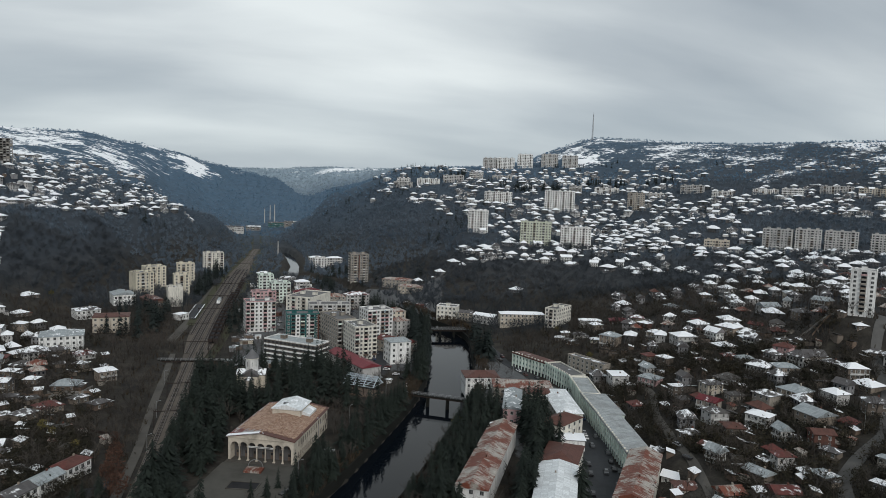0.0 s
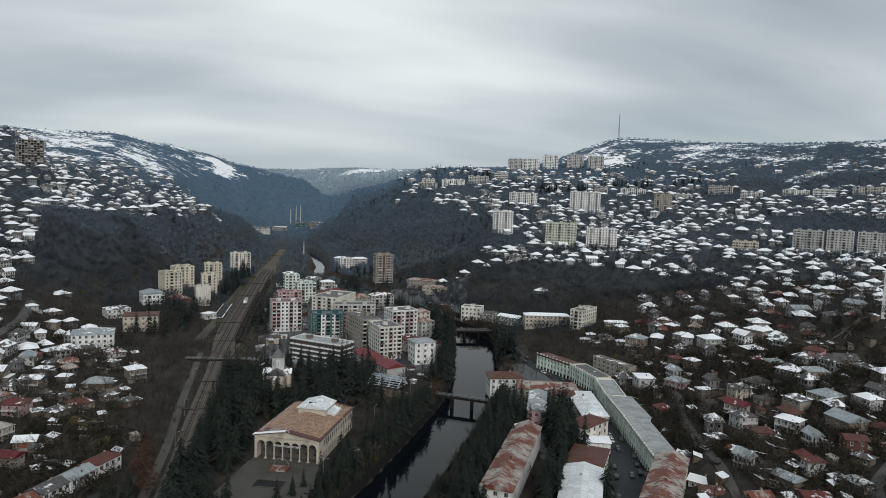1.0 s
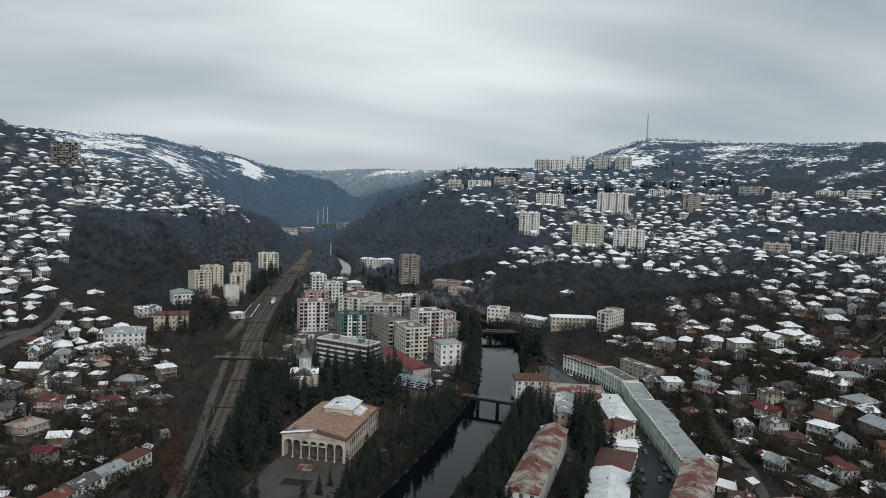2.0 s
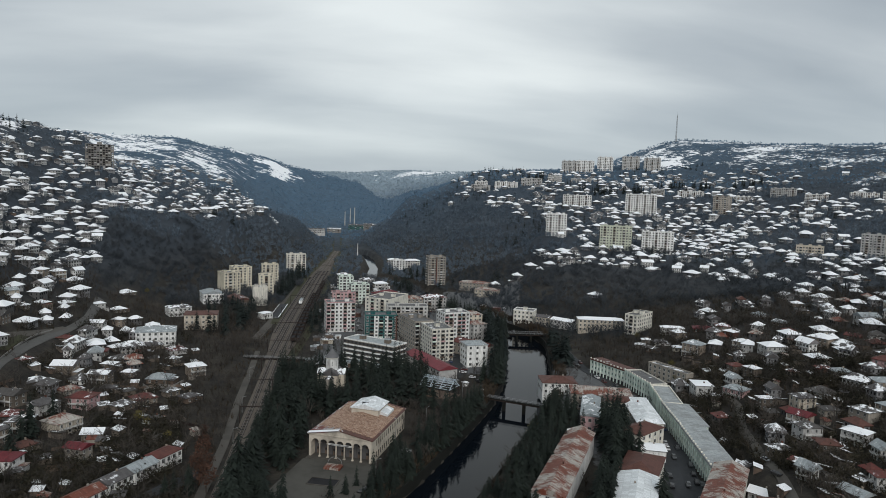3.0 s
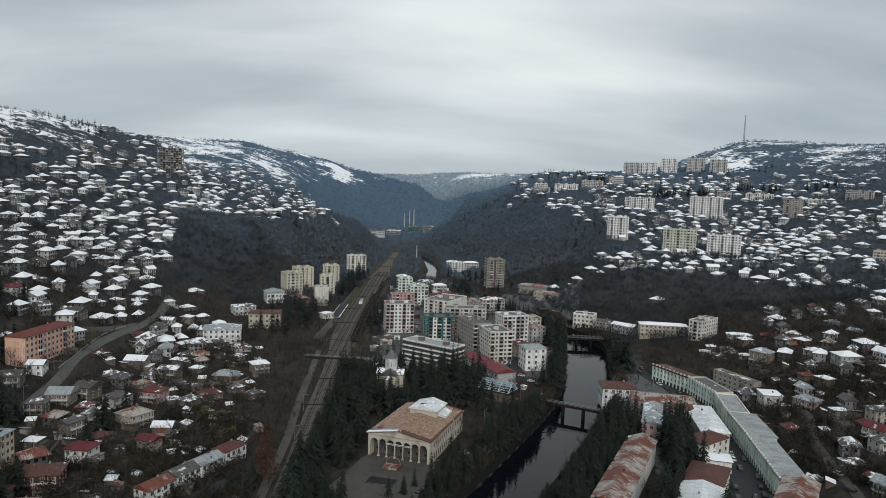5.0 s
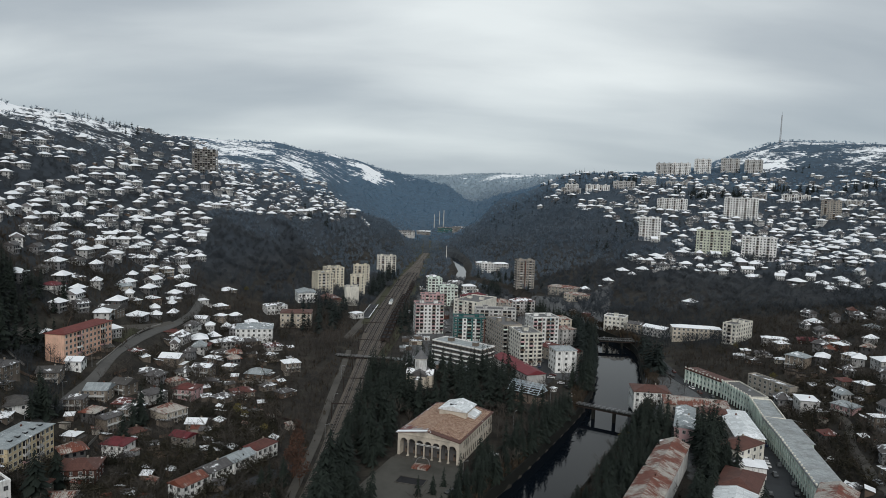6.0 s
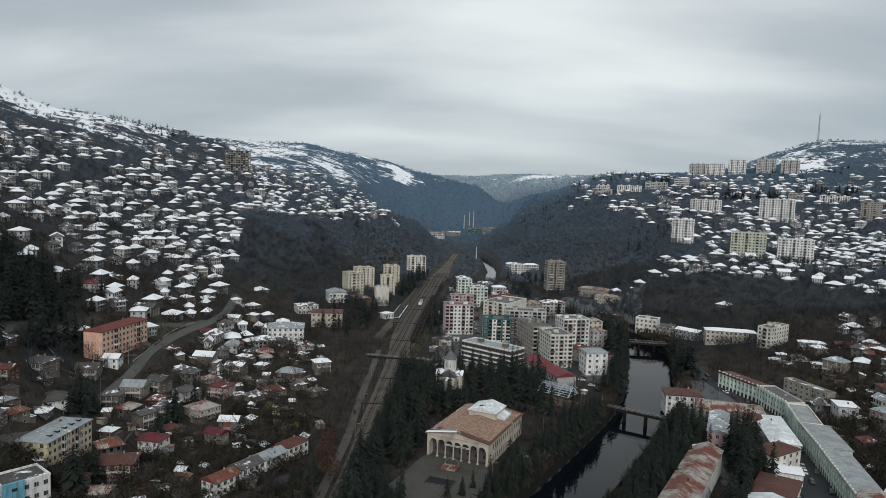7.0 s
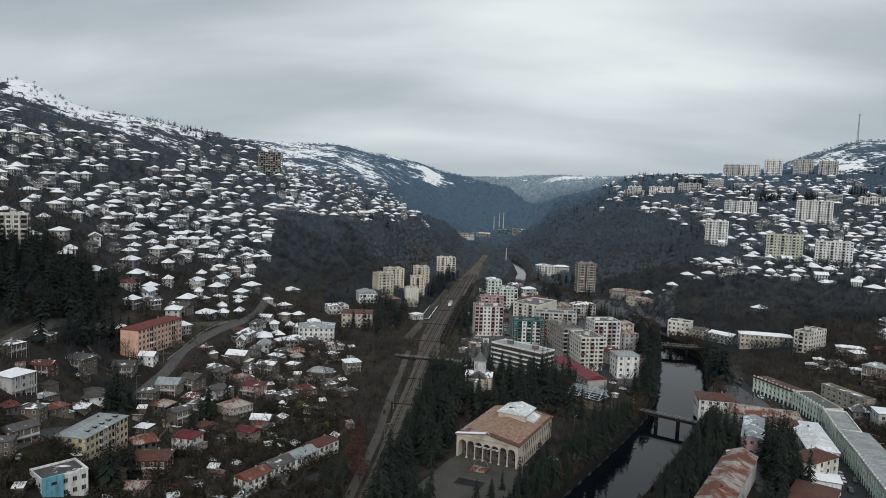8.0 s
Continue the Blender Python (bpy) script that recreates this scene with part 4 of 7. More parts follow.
    part("side_roof", G().solid([(7.4, 28, H + 3.0), (10.8, 28, H + 1.7), (10.8, 37, H + 1.7), (7.4, 37, H + 3.0), (7.4, 28, H + 0.8), (10.8, 28, H + 0.2), (10.8, 37, H + 0.2), (7.4, 37, H + 0.8)],
                                [(0, 1, 2, 3), (7, 6, 5, 4), (0, 4, 5, 1), (1, 5, 6, 2), (2, 6, 7, 3), (3, 7, 4, 0)], "white_roof"), sh)
    for s, tn in ((1, math.pi / 2), (-1, -math.pi / 2)):
        for j in range(15):
            yy = 6.0 + j * 2.5
            for zz, hh in ((1.2, 2.6), (6.0, 2.6)):
                part("window", window_mesh(1.05, hh, "theatre_plaster"), wal, at=(s * W, yy, zz), turn=tn)
    keep(x + 6, y + 18, 20)
    keep(x + 10, y + 30, 18)
    keep(x, y + 6, 17)
    return ob


theatre(-2.2, 280.6, -22.0)
canopy = thing("stage_platform", -4.5, 272.5, 0.95, -17, "small rusty open air stage with a bent hoop", "stage")
part("platform", G().box(-3.4, 3.4, -2.6, 2.2, 0, 0.7, "rust_roof"), canopy)
ring = [(r * math.cos(t * math.pi / 14), y, 0.7 + r * math.sin(t * math.pi / 14)) for t in range(15) for r, y in ((2.9, 1.7), (3.08, 1.7), (3.08, 1.9), (2.9, 1.9))]
g = G().solid(ring, [(4 * t + a, 4 * t + (a + 1) % 4, 4 * t + 4 + (a + 1) % 4, 4 * t + 4 + a) for t in range(14) for a in range(4)], "metal")
part("hoop", g, canopy)
pit = thing("sunken_basin", -8, 259, 0.9, -17, "dark sunken basin with a pale rim in the square", "basin")
# near-black plate on the paving gives the pit its shade; nothing is sunk
part("floor", G().box(-5.4, 5.4, -2.9, 2.9, 0.07, 0.12, "dark"), pit)
for x0, x1, y0, y1 in ((-5.8, 5.8, -3.3, -2.9), (-5.8, 5.8, 2.9, 3.3), (-5.8, -5.4, -2.9, 2.9), (5.4, 5.8, -2.9, 2.9)):
    part("rim", G().box(x0, x1, y0, y1, 0, 0.35, "path"), pit)

# apartment blocks of the centre
F = "flats in the town centre"
building("apartment_block", (-16.5, 526), (5, 529.5), 14, 22.5, 8, "white", "flat_roof", "white and pink tall apartment block with coloured balconies", "apartment block", bays=7, balconies=(0, 1, 4, 6), balc_mat="pink", group=F, trim="", cap="pink", stripes=((0, 0.04, "pink"), (0.62, 0.68, "brick"), (0.97, 1.0, "mint")))
building("apartment_block", (12, 497), (35, 497.5), 14, 18.5, 7, "teal", "flat_roof", "dark teal apartment block with white panels", "apartment block", bays=7, balconies=(1, 3, 5), balc_mat="teal", group=F, cap="teal", stripes=((0.28, 0.42, "white"), (0.62, 0.72, "white"), (0.94, 1, "brick")))
building("apartment_block", (29, 523), (60, 523), 13, 20, 7, "pale", "flat_roof", "long pale grey panel apartment block", "apartment block", bays=9, balconies=(1, 2, 4, 6, 7), balc_mat="stone", group=F)
building("apartment_block", (13, 556), (32, 545), 34, 22, 8, "cream", "flat_roof", "tall cream grey apartment block", "apartment block", bays=5, balconies=(1, 3), balc_mat="stone", group=F)
building("apartment_block", (53.5, 437), (68, 440.5), 22, 21, 8, "cream", "flat_roof", "cream nine storey block with stacked balconies", "apartment block", bays=5, balconies=(0, 2, 4), balc_mat="cream", group=F, trim="", houses=1)
building("apartment_block", (45, 466), (58, 470), 32, 20, 7, "stone", "flat_roof", "weathered brown grey apartment block", "apartment block", bays=4, balconies=(0, 1, 3), balc_mat="stone", group=F)
building("apartment_block", (68, 485), (87, 490), 16, 22.5, 8, "white", "flat_roof", "white block with pink and blue painted panels", "apartment block", bays=6, balconies=(0, 1, 3, 4), balc_mat="pink", group=F, stripes=((0.3, 0.36, "pink"), (0.66, 0.72, "blue")))
building("office_block", (-2.5, 441.7), (28, 418), 14, 14.5, 5, "grey", "office_roof", "long grey office block with white window bands", "office block", bays=13, trim="white", group=F, win=(3.0, 1.6), casing="grey", band=0.5)
building("long_hall", (36, 431), (52.5, 389), 12, 7.5, 2, "pale", "crimson_roof", "long two storey hall with a wine red roof", "hall", bays=12, top="gable", rise=2.2)
building("corner_house", (74.5, 424), (88, 426.5), 13, 14, 4, "white", "slate_roof", "white four storey house with a pale hipped roof", "house", bays=3, top="hip", rise=1.8)
building("old_house", (88, 442), (97, 450), 26, 8, 2, "stone", "red_roof", "low old house with a rusty red roof", "house", top="gable", rise=2.2)
building("apartment_block", (-10, 690), (4, 692), 12, 20, 7, "mint", "flat_roof", "mint green apartment block with balconies", "apartment block", bays=4, balconies=(1,), balc_mat="white", group=F, far=True)
building("apartment_block", (2, 652), (19, 655), 12, 18, 6, "mint", "flat_roof", "pale mint apartment block", "apartment block", bays=5, balconies=(2,), balc_mat="white", group=F, far=True)
building("apartment_block", (-15, 640), (6, 643), 11, 12, 4, "pink", "flat_roof", "low pale pink apartment block", "apartment block", bays=6, group=F, far=True)
building("brick_flats", (40, 594), (64, 598), 12, 14, 5, "stone", "rust_roof", "brownish flats under a rusty hipped roof", "flats", bays=7, top="hip", rise=2.4, group=F)
building("brick_flats", (67, 617), (88, 621), 12, 12, 4, "pale", "red_roof", "pale flats under a dull red roof", "flats", bays=6, top="hip", rise=2.4, group=F, far=True)
building("brick_flats", (28, 640), (46, 655), 11, 11, 4, "pink", "wine_roof", "pinkish flats with a wine red roof", "flats", bays=5, top="hip", rise=2.2, group=F, far=True)
building("brick_flats", (89, 527), (104, 530), 14, 14, 5, "sand", "rust_roof", "sand coloured flats by the river", "flats", bays=4, top="hip", rise=2.0, group=F)
building("brick_flats", (92, 500), (103, 505), 12, 12, 4, "pale", "rust_roof", "pale flats by the river under a brown roof", "flats", bays=3, top="hip", rise=2.0, group=F)
building("tower_block", (88, 776), (108, 778), 15, 31, 11, "stone", "flat_roof", "tall brown and grey tower block", "tower block", bays=6, balconies=(1, 4), balc_mat="brick", group=F, stripes=((0.42, 0.5, "brick"),), far=True)
# yellow blocks beside the line
Y = "yellow blocks by the railway"
building("apartment_block", (-119, 683), (-105, 692), 16, 20.5, 7, "yellow", "flat_roof", "faded yellow apartment block", "apartment block", bays=4, balconies=(1,), balc_mat="cream", group=Y, far=True)
building("apartment_block", (-116, 718), (-99, 726), 16, 22, 8, "yellow", "flat_roof", "pale yellow apartment block", "apartment block", bays=4, balconies=(2,), balc_mat="cream", group=Y, far=True)
building("apartment_block", (-93, 757), (-76, 760), 12, 22, 8, "yellow", "flat_roof", "yellow apartment block with small windows", "apartment block", bays=4, group=Y, far=True)
building("apartment_block", (-87, 688), (-73.5, 691), 12, 20, 7, "yellow", "flat_roof", "yellow apartment block with a low parapet", "apartment block", bays=3, group=Y, far=True)
building("apartment_block", (-85, 634), (-73, 637), 11, 16.5, 1, "cream", "flat_roof", "blank cream end block without windows", "apartment block", sides=" ", group=Y, far=True)
building("apartment_block", (-77, 868), (-54, 872), 12, 22, 8, "cream", "flat_roof", "cream apartment block among dark conifers", "apartment block", bays=5, balconies=(2,), balc_mat="cream", group=Y, far=True)
building("storage_hall", (-127, 628), (-111, 634), 20, 9, 2, "white", "slate_roof", "white hall with a pale sheet roof", "hall", top="gable", rise=2.2, far=True)
building("red_shed", (-98, 622), (-86, 628), 26, 6, 1, "brown", "brown_roof", "long low shed with a brown roof", "shed", top="gable", rise=2, far=True)
building("station_building", (-119, 521), (-96, 524), 17, 11, 3, "sand", "brown_roof", "ochre building with a rusty flat roof", "public building", bays=6, top="hip", rise=1.6)
building("low_house", (-140, 565), (-125, 574), 12, 7, 2, "white", "patchy_roof", "white low building under patchy snow", "house", top="hip")
building("school", (-137, 467), (-113, 472), 18, 9.5, 3, "white", "slate_roof", "white three storey school with a pale sheet roof", "school", bays=7, top="hip", rise=2.6)
building("ticket_kiosk", (-68, 572), (-62, 580), 8, 4.5, 1, "white", "snow_roof", "small white building by the platform", "kiosk", top="hip", rise=1)

# church with a drum and pointed cone
ch = thing("church", -8.5, 390, 0.4, -8, "pale stone church with a drum and conical roof", "church")
part("nave", G().box(-4.5, 4.5, -8, 8, -2, 7.5, "sand"), ch)
part("nave_roof", G().hip(9, 16, 7.6, 3.2, 0.4, "patchy_roof", gable=True), ch)
part("transept", G().box(-7.5, 7.5, -3.2, 3.2, -2, 7.0, "sand"), ch)
part("transept_roof", G().hip(15, 6.4, 7.1, 2.8, 0.4, "patchy_roof", gable=True), ch)
drum = part("drum", G().tube(0, 0, 9, 15.8, 3.4, 3.4, "white", 16).tube(0, 0, 15.6, 16.1, 3.8, 3.8, "cream", 16), ch, "white drum with narrow windows")
for i in range(8):
    a = i * math.tau / 8 + 0.2
    part("window", window_mesh(0.45, 2.8, "white"), drum, at=(3.36 * math.sin(a), -3.36 * math.cos(a), 11.4), turn=a)
part("cone_roof", G().tube(0, 0, 16.1, 21.0, 3.9, 0.12, "cone_tin", 16), ch, "grey conical roof")
part("cross", G().box(-0.08, 0.08, -0.08, 0.08, 20.8, 22.4, "metal").box(-0.5, 0.5, -0.07, 0.07, 21.7, 21.9, "metal"), ch)
part("apse", G().tube(0, -8, -2, 6, 2.6, 2.6, "stone", 12).tube(0, -8, 6, 7.6, 2.8, 0.3, "patchy_roof", 12), ch)
keep(-8.5, 390, 11)
keep(-8, 375, 11)
keep(48, 353, 8)
keep(55, 362, 8)
keep(40, 357, 6)

# curved terrace and the old street
T = "terraces along the main street"
ARC = [(152, 414), (163, 386), (165.5, 356), (158, 325), (152, 293), (142, 247)]


def ribs(ob, a, b, d, h, n):
    """Pilasters rising to small parapet blocks between the bays of a terrace."""
    w = math.hypot(b[0] - a[0], b[1] - a[1])
    rib = G().box(-0.34, 0.34, -0.45, 0, 0, h + 0.9, "mint").box(-0.42, 0.42, -0.55, 0.1, h + 0.9, h + 1.5, "cream").mesh("pilaster")
    for i in range(n + 1):
        part("pilaster", rib, ob, at=((i / n - 0.5) * (w - 0.5), -d / 2, 0))
    part("front_parapet", G().box(-w / 2, w / 2, -d / 2 - 0.14, -d / 2 + 0.16, h - 0.1, h + 0.75, "mint"), ob)


ribs(building("terrace_house", ARC[0], ARC[1], 9, 8.8, 3, "mint", "brown_roof", "pale green terrace with a rusty red roof", "terrace", bays=10, top="shed", rise=0.8, sides="fr", group=T, trim="cream", win=(0.8, 1.3), ground="dark", casing="green", base=0.4), ARC[0], ARC[1], 9, 8.8, 10)
ribs(building("terrace_house", ARC[1], ARC[2], 10, 9.2, 3, "mint", "flat_roof", "pale green curved terrace with a ground floor arcade", "terrace", bays=10, top="flat", sides="f", group=T, trim="cream", win=(0.8, 1.3), ground="dark", casing="green", houses=0, base=0.4), ARC[1], ARC[2], 10, 9.2, 10)
ribs(building("terrace_house", ARC[2], ARC[3], 10, 9.0, 3, "mint", "pale_sheet", "pale green terrace with a flat patched roof", "terrace", bays=10, top="flat", sides="f", group=T, trim="cream", win=(0.9, 1.4), ground="dark", casing="green", houses=0, base=0.4), ARC[2], ARC[3], 10, 9.0, 10)
ribs(building("terrace_house", ARC[3], ARC[4], 12.5, 8.8, 3, "mint", "pale_sheet", "pale green terrace under a grey sheet roof", "terrace", bays=11, top="shed", rise=1.0, sides="f", group=T, trim="cream", win=(1.05, 1.6), ground="dark", casing="cream", base=0.4), ARC[3], ARC[4], 12.5, 8.8, 11)
ribs(building("terrace_house", ARC[4], ARC[5], 10.5, 8.6, 3, "mint", "pale_sheet", "faded green terrace under patched grey sheets", "terrace", bays=15, top="shed", rise=1.0, sides="f", group=T, trim="cream", win=(1.05, 1.6), ground="dark", casing="cream", base=0.4), ARC[4], ARC[5], 10.5, 8.6, 15)
building("terrace_house", (144, 248), (116, 209), 12, 9.5, 3, "cream", "rust_roof", "old terrace with a streaked rusty roof", "terrace", bays=13, top="gable", rise=2.4, sides="f", group=T)
building("ruined_house", (180, 392), (190, 364), 6, 8, 3, "stone", "flat_roof", "roofless old stone building shell", "ruin", bays=8, sides="fl", houses=0)
building("small_house", (186, 352), (184, 341), 9, 8.5, 2, "pale", "snow_roof", "tall narrow house with a snowy flat roof", "house", top="hip", rise=0.8, sides="fr")
building("long_house", (97, 288), (64.5, 227), 11.5, 9, 3, "white", "rust_roof", "long house with a rust streaked sheet roof", "long house", bays=14, top="gable", rise=2.6, sides="frl", group=T)
building("long_house", (115, 237), (127, 256), 14, 9, 3, "cream", "brown_roof", "courtyard house with a dark red sheet roof", "house", bays=6, top="hip", rise=2.6, sides="fbr", base=0.5, group=T)
building("long_house", (99, 203), (115, 236), 14, 9.6, 3, "pale", "white_roof", "street house with a pale patched sheet roof", "house", bays=9, top="gable", rise=1.8, sides="fb", base=0.5, group=T)
building("long_house", (92, 190), (98, 201), 15, 9.6, 3, "pale", "rust_roof", "street house with a rusty streaked roof", "house", bays=4, top="gable", rise=1.8, sides="fb", base=0.5, group=T)
building("low_annex", (122, 276), (135.5, 272), 9, 5.2, 1, "white", "snow_roof", "low white annex under snow", "annex", bays=4, top="hip", rise=1.2)
building("long_house", (143.5, 292), (151, 330), 12, 10, 3, "cream", "white_roof", "cream street house with a snow streaked roof", "house", bays=9, top="hip", rise=2.0, sides="fbl", group=T)
building("long_house", (127, 279), (142, 289.5), 11, 9.5, 3, "cream", "brown_roof", "cream corner house with a dark red roof", "house", bays=4, top="hip", rise=2.4, sides="fr", group=T)
building("long_house", (128, 325), (141, 321), 10, 10.2, 3, "sand", "brown_roof", "ochre house with bay windows and a brown roof", "house", bays=4, balconies=(3,), balc_mat="pink", top="hip", rise=1.6, group=T)
building("stone_house", (116, 342), (146, 334), 16, 8.5, 2, "stone", "rust_roof", "old brown stone house with a rusty roof", "house", bays=10, top="hip", rise=2.0, group=T)
building("river_house", (108, 368), (127, 366), 15, 6.5, 2, "white", "brown_roof", "riverside house with a dark red hipped roof", "house", bays=5, top="hip", rise=2.2)
building("long_house", (110, 309), (118, 306), 32, 8.2, 2, "pink", "slate_roof", "pinkish house with a snowy pale roof", "house", bays=3, top="gable", rise=1.4, sides="frl", group=T)
building("flats", (206.5, 495.5), (213.2, 488), 26, 17, 6, "cream", "flat_roof", "old cream block of flats with balconies", "flats", bays=3, balconies=(1,), balc_mat="stone", base=6.0, sides="fr")
building("river_house", (138, 568), (153, 560), 12, 10.5, 3, "cream", "flat_roof", "cream three storey house above the river bend", "house", bays=5, trim="white", houses=1)
building("riverside_row", (154.5, 556), (163.5, 550), 9, 7, 2, "sand", "patchy_roof", "low sand coloured row beside the river road", "row house", bays=4, top="gable", rise=1.6, sides="f")
building("riverside_row", (164.5, 548), (178, 534), 10, 6.5, 2, "pale", "snow_roof", "long low riverside row with a snowy roof", "row house", bays=6, top="gable", rise=1.8, sides="f")
building("riverside_row", (179, 520), (214, 514), 11, 9, 3, "sand", "snow_roof", "long sand coloured row under a snowy roof", "row house", bays=11, top="hip", rise=1.6, sides="f")

# west bank: orange block, yellow block, blue fronted building
building("apartment_block", (-190, 350), (-183.8, 388), 11, 15.0, 5, "orange", "block_red", "orange five storey block with a deep red sheet roof", "apartment block", bays=12, balconies=(3, 9), balc_mat="stone", top="hip", rise=2.0, base=17.0)
ochre = building("apartment_block", (-149, 236.5), (-147.2, 262.5), 12.5, 11.5, 4, "ochre", "slate_roof", "yellow four storey block with a grey sheet roof", "apartment block", bays=10, balconies=(3, 6), balc_mat="pale", top="hip", rise=1.8, base=6.0, sides="fl")
for i in range(5):
    part("roof_hatch", G().box(-9 + i * 4.2, -7.6 + i * 4.2, -4.4, -3.0, 12.0, 13.0, "dark").box(-9.15 + i * 4.2, -7.45 + i * 4.2, -4.55, -2.85, 13.0, 13.12, "slate_roof"), ochre, "dark roof hatch")
blue = building("blue_building", (-144.5, 205.5), (-135.8, 216.8), 11.5, 11.4, 3, "white", "grey_roof", "white building with a bright blue corner bay", "public building", bays=5, base=3.5, houses=0, sides="fl")
part("corner_bay", G().box(-7.2, -0.9, -6.6, -5.75, -2, 12.5, "blue").box(-4.6, -3.0, -6.66, -6.6, 9.6, 10.6, "glass"), blue, "bright blue painted bay")
for zz in (2.2, 5.4, 8.2):
    part("window_band", G().box(-7.2, -7.1, -4.5, 5.0, zz - 0.7, zz + 0.8, "teal"), blue, "teal window band")
keep(-139, 203, 11)
keep(-133, 205, 9)
building("apartment_block", (-310, 379), (-283, 395), 12, 23, 8, "cream", "flat_roof", "pale yellow tower block on the slope", "apartment block", bays=8, far=True, win=(1.9, 1.8))


def bare_frame(ax, ay, bx, by, d, h, floors):
    """An unfinished tower: slabs on columns round a near-black block for the shade inside, with a few walled-up bays.
    """
    w, ang = math.hypot(bx - ax, by - ay), math.atan2(by - ay, bx - ax)
    cx, cy = (ax + bx) / 2 - math.sin(ang) * d / 2, (ay + by) / 2 + math.cos(ang) * d / 2
    ob = thing("unfinished_tower", cx, cy, float(land(cx, cy)) - 0.5, math.degrees(ang), "grey unfinished concrete tower frame on the ridge", "tower block")
    keep(cx - 8, cy, 11)
    keep(cx + 8, cy, 11)
    W, D, fh, q = w / 2, d / 2, h / floors, random.Random(4)
    # added block, coloured near-black for the shade between the slabs
    part("core", G().box(-W + 2.2, W - 2.2, -D + 2.6, D - 2.6, -4, h - 0.3, "dark"), ob, "near-black block for the shaded inside")
    slab = G().box(-W - 0.3, W + 0.3, -D - 0.3, D + 0.3, -0.3, 0.3, "concrete").mesh("floor_slab")
    for i in range(floors + 1):
        part("floor_slab", slab, ob, at=(0, 0, i * fh))
    col = G().box(-0.35, 0.35, -0.35, 0.35, -4, h, "concrete").mesh("column")
    for i in range(11):
        for y in (-D, D):
            part("column", col, ob, at=(-W + i * w / 10, y, 0))
    for s_ in (-W, W):
        for y in (-D / 3, D / 3):
            part("column", col, ob, at=(s_, y, 0))
    g = G()
    for i in range(floors):
        for j in range(10):
            if q.random() < 0.6:
                x = -W + (j + 0.5) * w / 10
                g.box(x - w / 20 + 0.4, x + w / 20 - 0.4, -D + 0.1, -D + 0.3, i * fh + 0.3, i * fh + 0.3 + q.choice([0.9, 1.2, fh - 0.7]), q.choice(["ash", "pale", "stone"]))
    tagged(part("infill", g, ob, "patches of block walling"), kind="stuff")
    part("lift_house", G().box(-3, 3, -2.5, 2.5, h + 0.3, h + 3.4, "concrete"), ob)


bare_frame(-337, 945, -306, 955, 14, 33, 11)

# a row of old houses by the western side street
for i, (wall, roof, h) in enumerate((("white", "rust_roof", 5.2), ("white", "patchy_roof", 5.6), ("white", "slate_roof", 5.8), ("white", "red_roof", 6.4))):
    q0, q1 = i / 4, (i + 1) / 4 - 0.012
    building("row_house", (-87.5 + 23.5 * q0, 236 + 43 * q0 + 0.8 * (i % 2)), (-87.5 + 23.5 * q1, 236 + 43 * q1 + 0.8 * (i % 2)), 7.5, h, 2, wall, roof, "old two storey row house on the side street", "row house", bays=4, top="gable" if i != 3 else "hip", rise=1.7, sides="f" + ("l" if i == 0 else "r" if i == 3 else ""), base=0.6, group="row houses", over=0.35)
road("side_street", [(-92, 205), (-82, 226), (-66, 254), (-56, 274)], 2.6, "asphalt", "dark asphalt side street", "road")

# panel blocks on the eastern slopes: front corners, height, storeys, wall, bays
P = "panel blocks on the hillside"


def slope_block(x, y, turn, w, h, floors, wall, bays, label="pale grey panel block on the hillside"):
    u = (math.cos(radians(turn)) * w / 2, math.sin(radians(turn)) * w / 2)
    building("panel_block", (x - u[0], y - u[1]), (x + u[0], y + u[1]), 13, h, floors, wall, "flat_roof", label, "apartment block", bays=bays, far=True, group=P, sink=14, base=float(land(x, y)) - 0.5, win=(1.45, 1.5), houses=3)


for x, y, turn, w, h, fl, wall, bays in (
        (253, 838, -17, 25, 27.5, 9, "white", 7), (305, 773, -21, 36, 28, 9, "lime", 10), (369, 800, -25, 37, 27, 9, "white", 10), (353, 1064, -18, 44, 23, 9, "white", 13),
        (428, 993, -23, 45, 32, 10, "white", 12), (539, 961, -29, 25, 26, 9, "stone", 7)):
    slope_block(x, y, turn, w, h, fl, wall, bays, {"lime": "pale green panel block on the hillside", "cream": "cream panel block on the hillside"}.get(wall, "pale grey panel block on the hillside"))
for x, y, turn, w, h, fl, wall, bays in (
        (552, 668, -50, 30, 25, 9, "pale", 8), (577, 649, -40, 26, 25, 9, "pale", 7), (607, 634, -43, 32, 24, 9, "pale", 9), (631, 599, -45, 28, 24, 9, "pale", 8),
        (622, 556, -46, 26, 24, 9, "pale", 8), (497, 698, -35, 27, 13, 4, "sand", 9), (238, 1275, -11, 24, 18, 6, "white", 7)):
    slope_block(x, y, turn, w, h, fl, wall, bays)
for x, y, turn, w, h, fl, wall, bays in (
        (456, 1440, -18, 30, 27, 9, "pale", 8), (494, 1448, -19, 38, 28, 9, "white", 10), (540, 1452, -20, 33, 31, 9, "white", 9), (590, 1434, -22, 36, 29, 9, "pale", 9), (630, 1416, -24, 34, 27, 9, "pale", 9)):
    slope_block(x, y, turn, w, h, fl, wall, bays)
rng_row = random.Random(3)
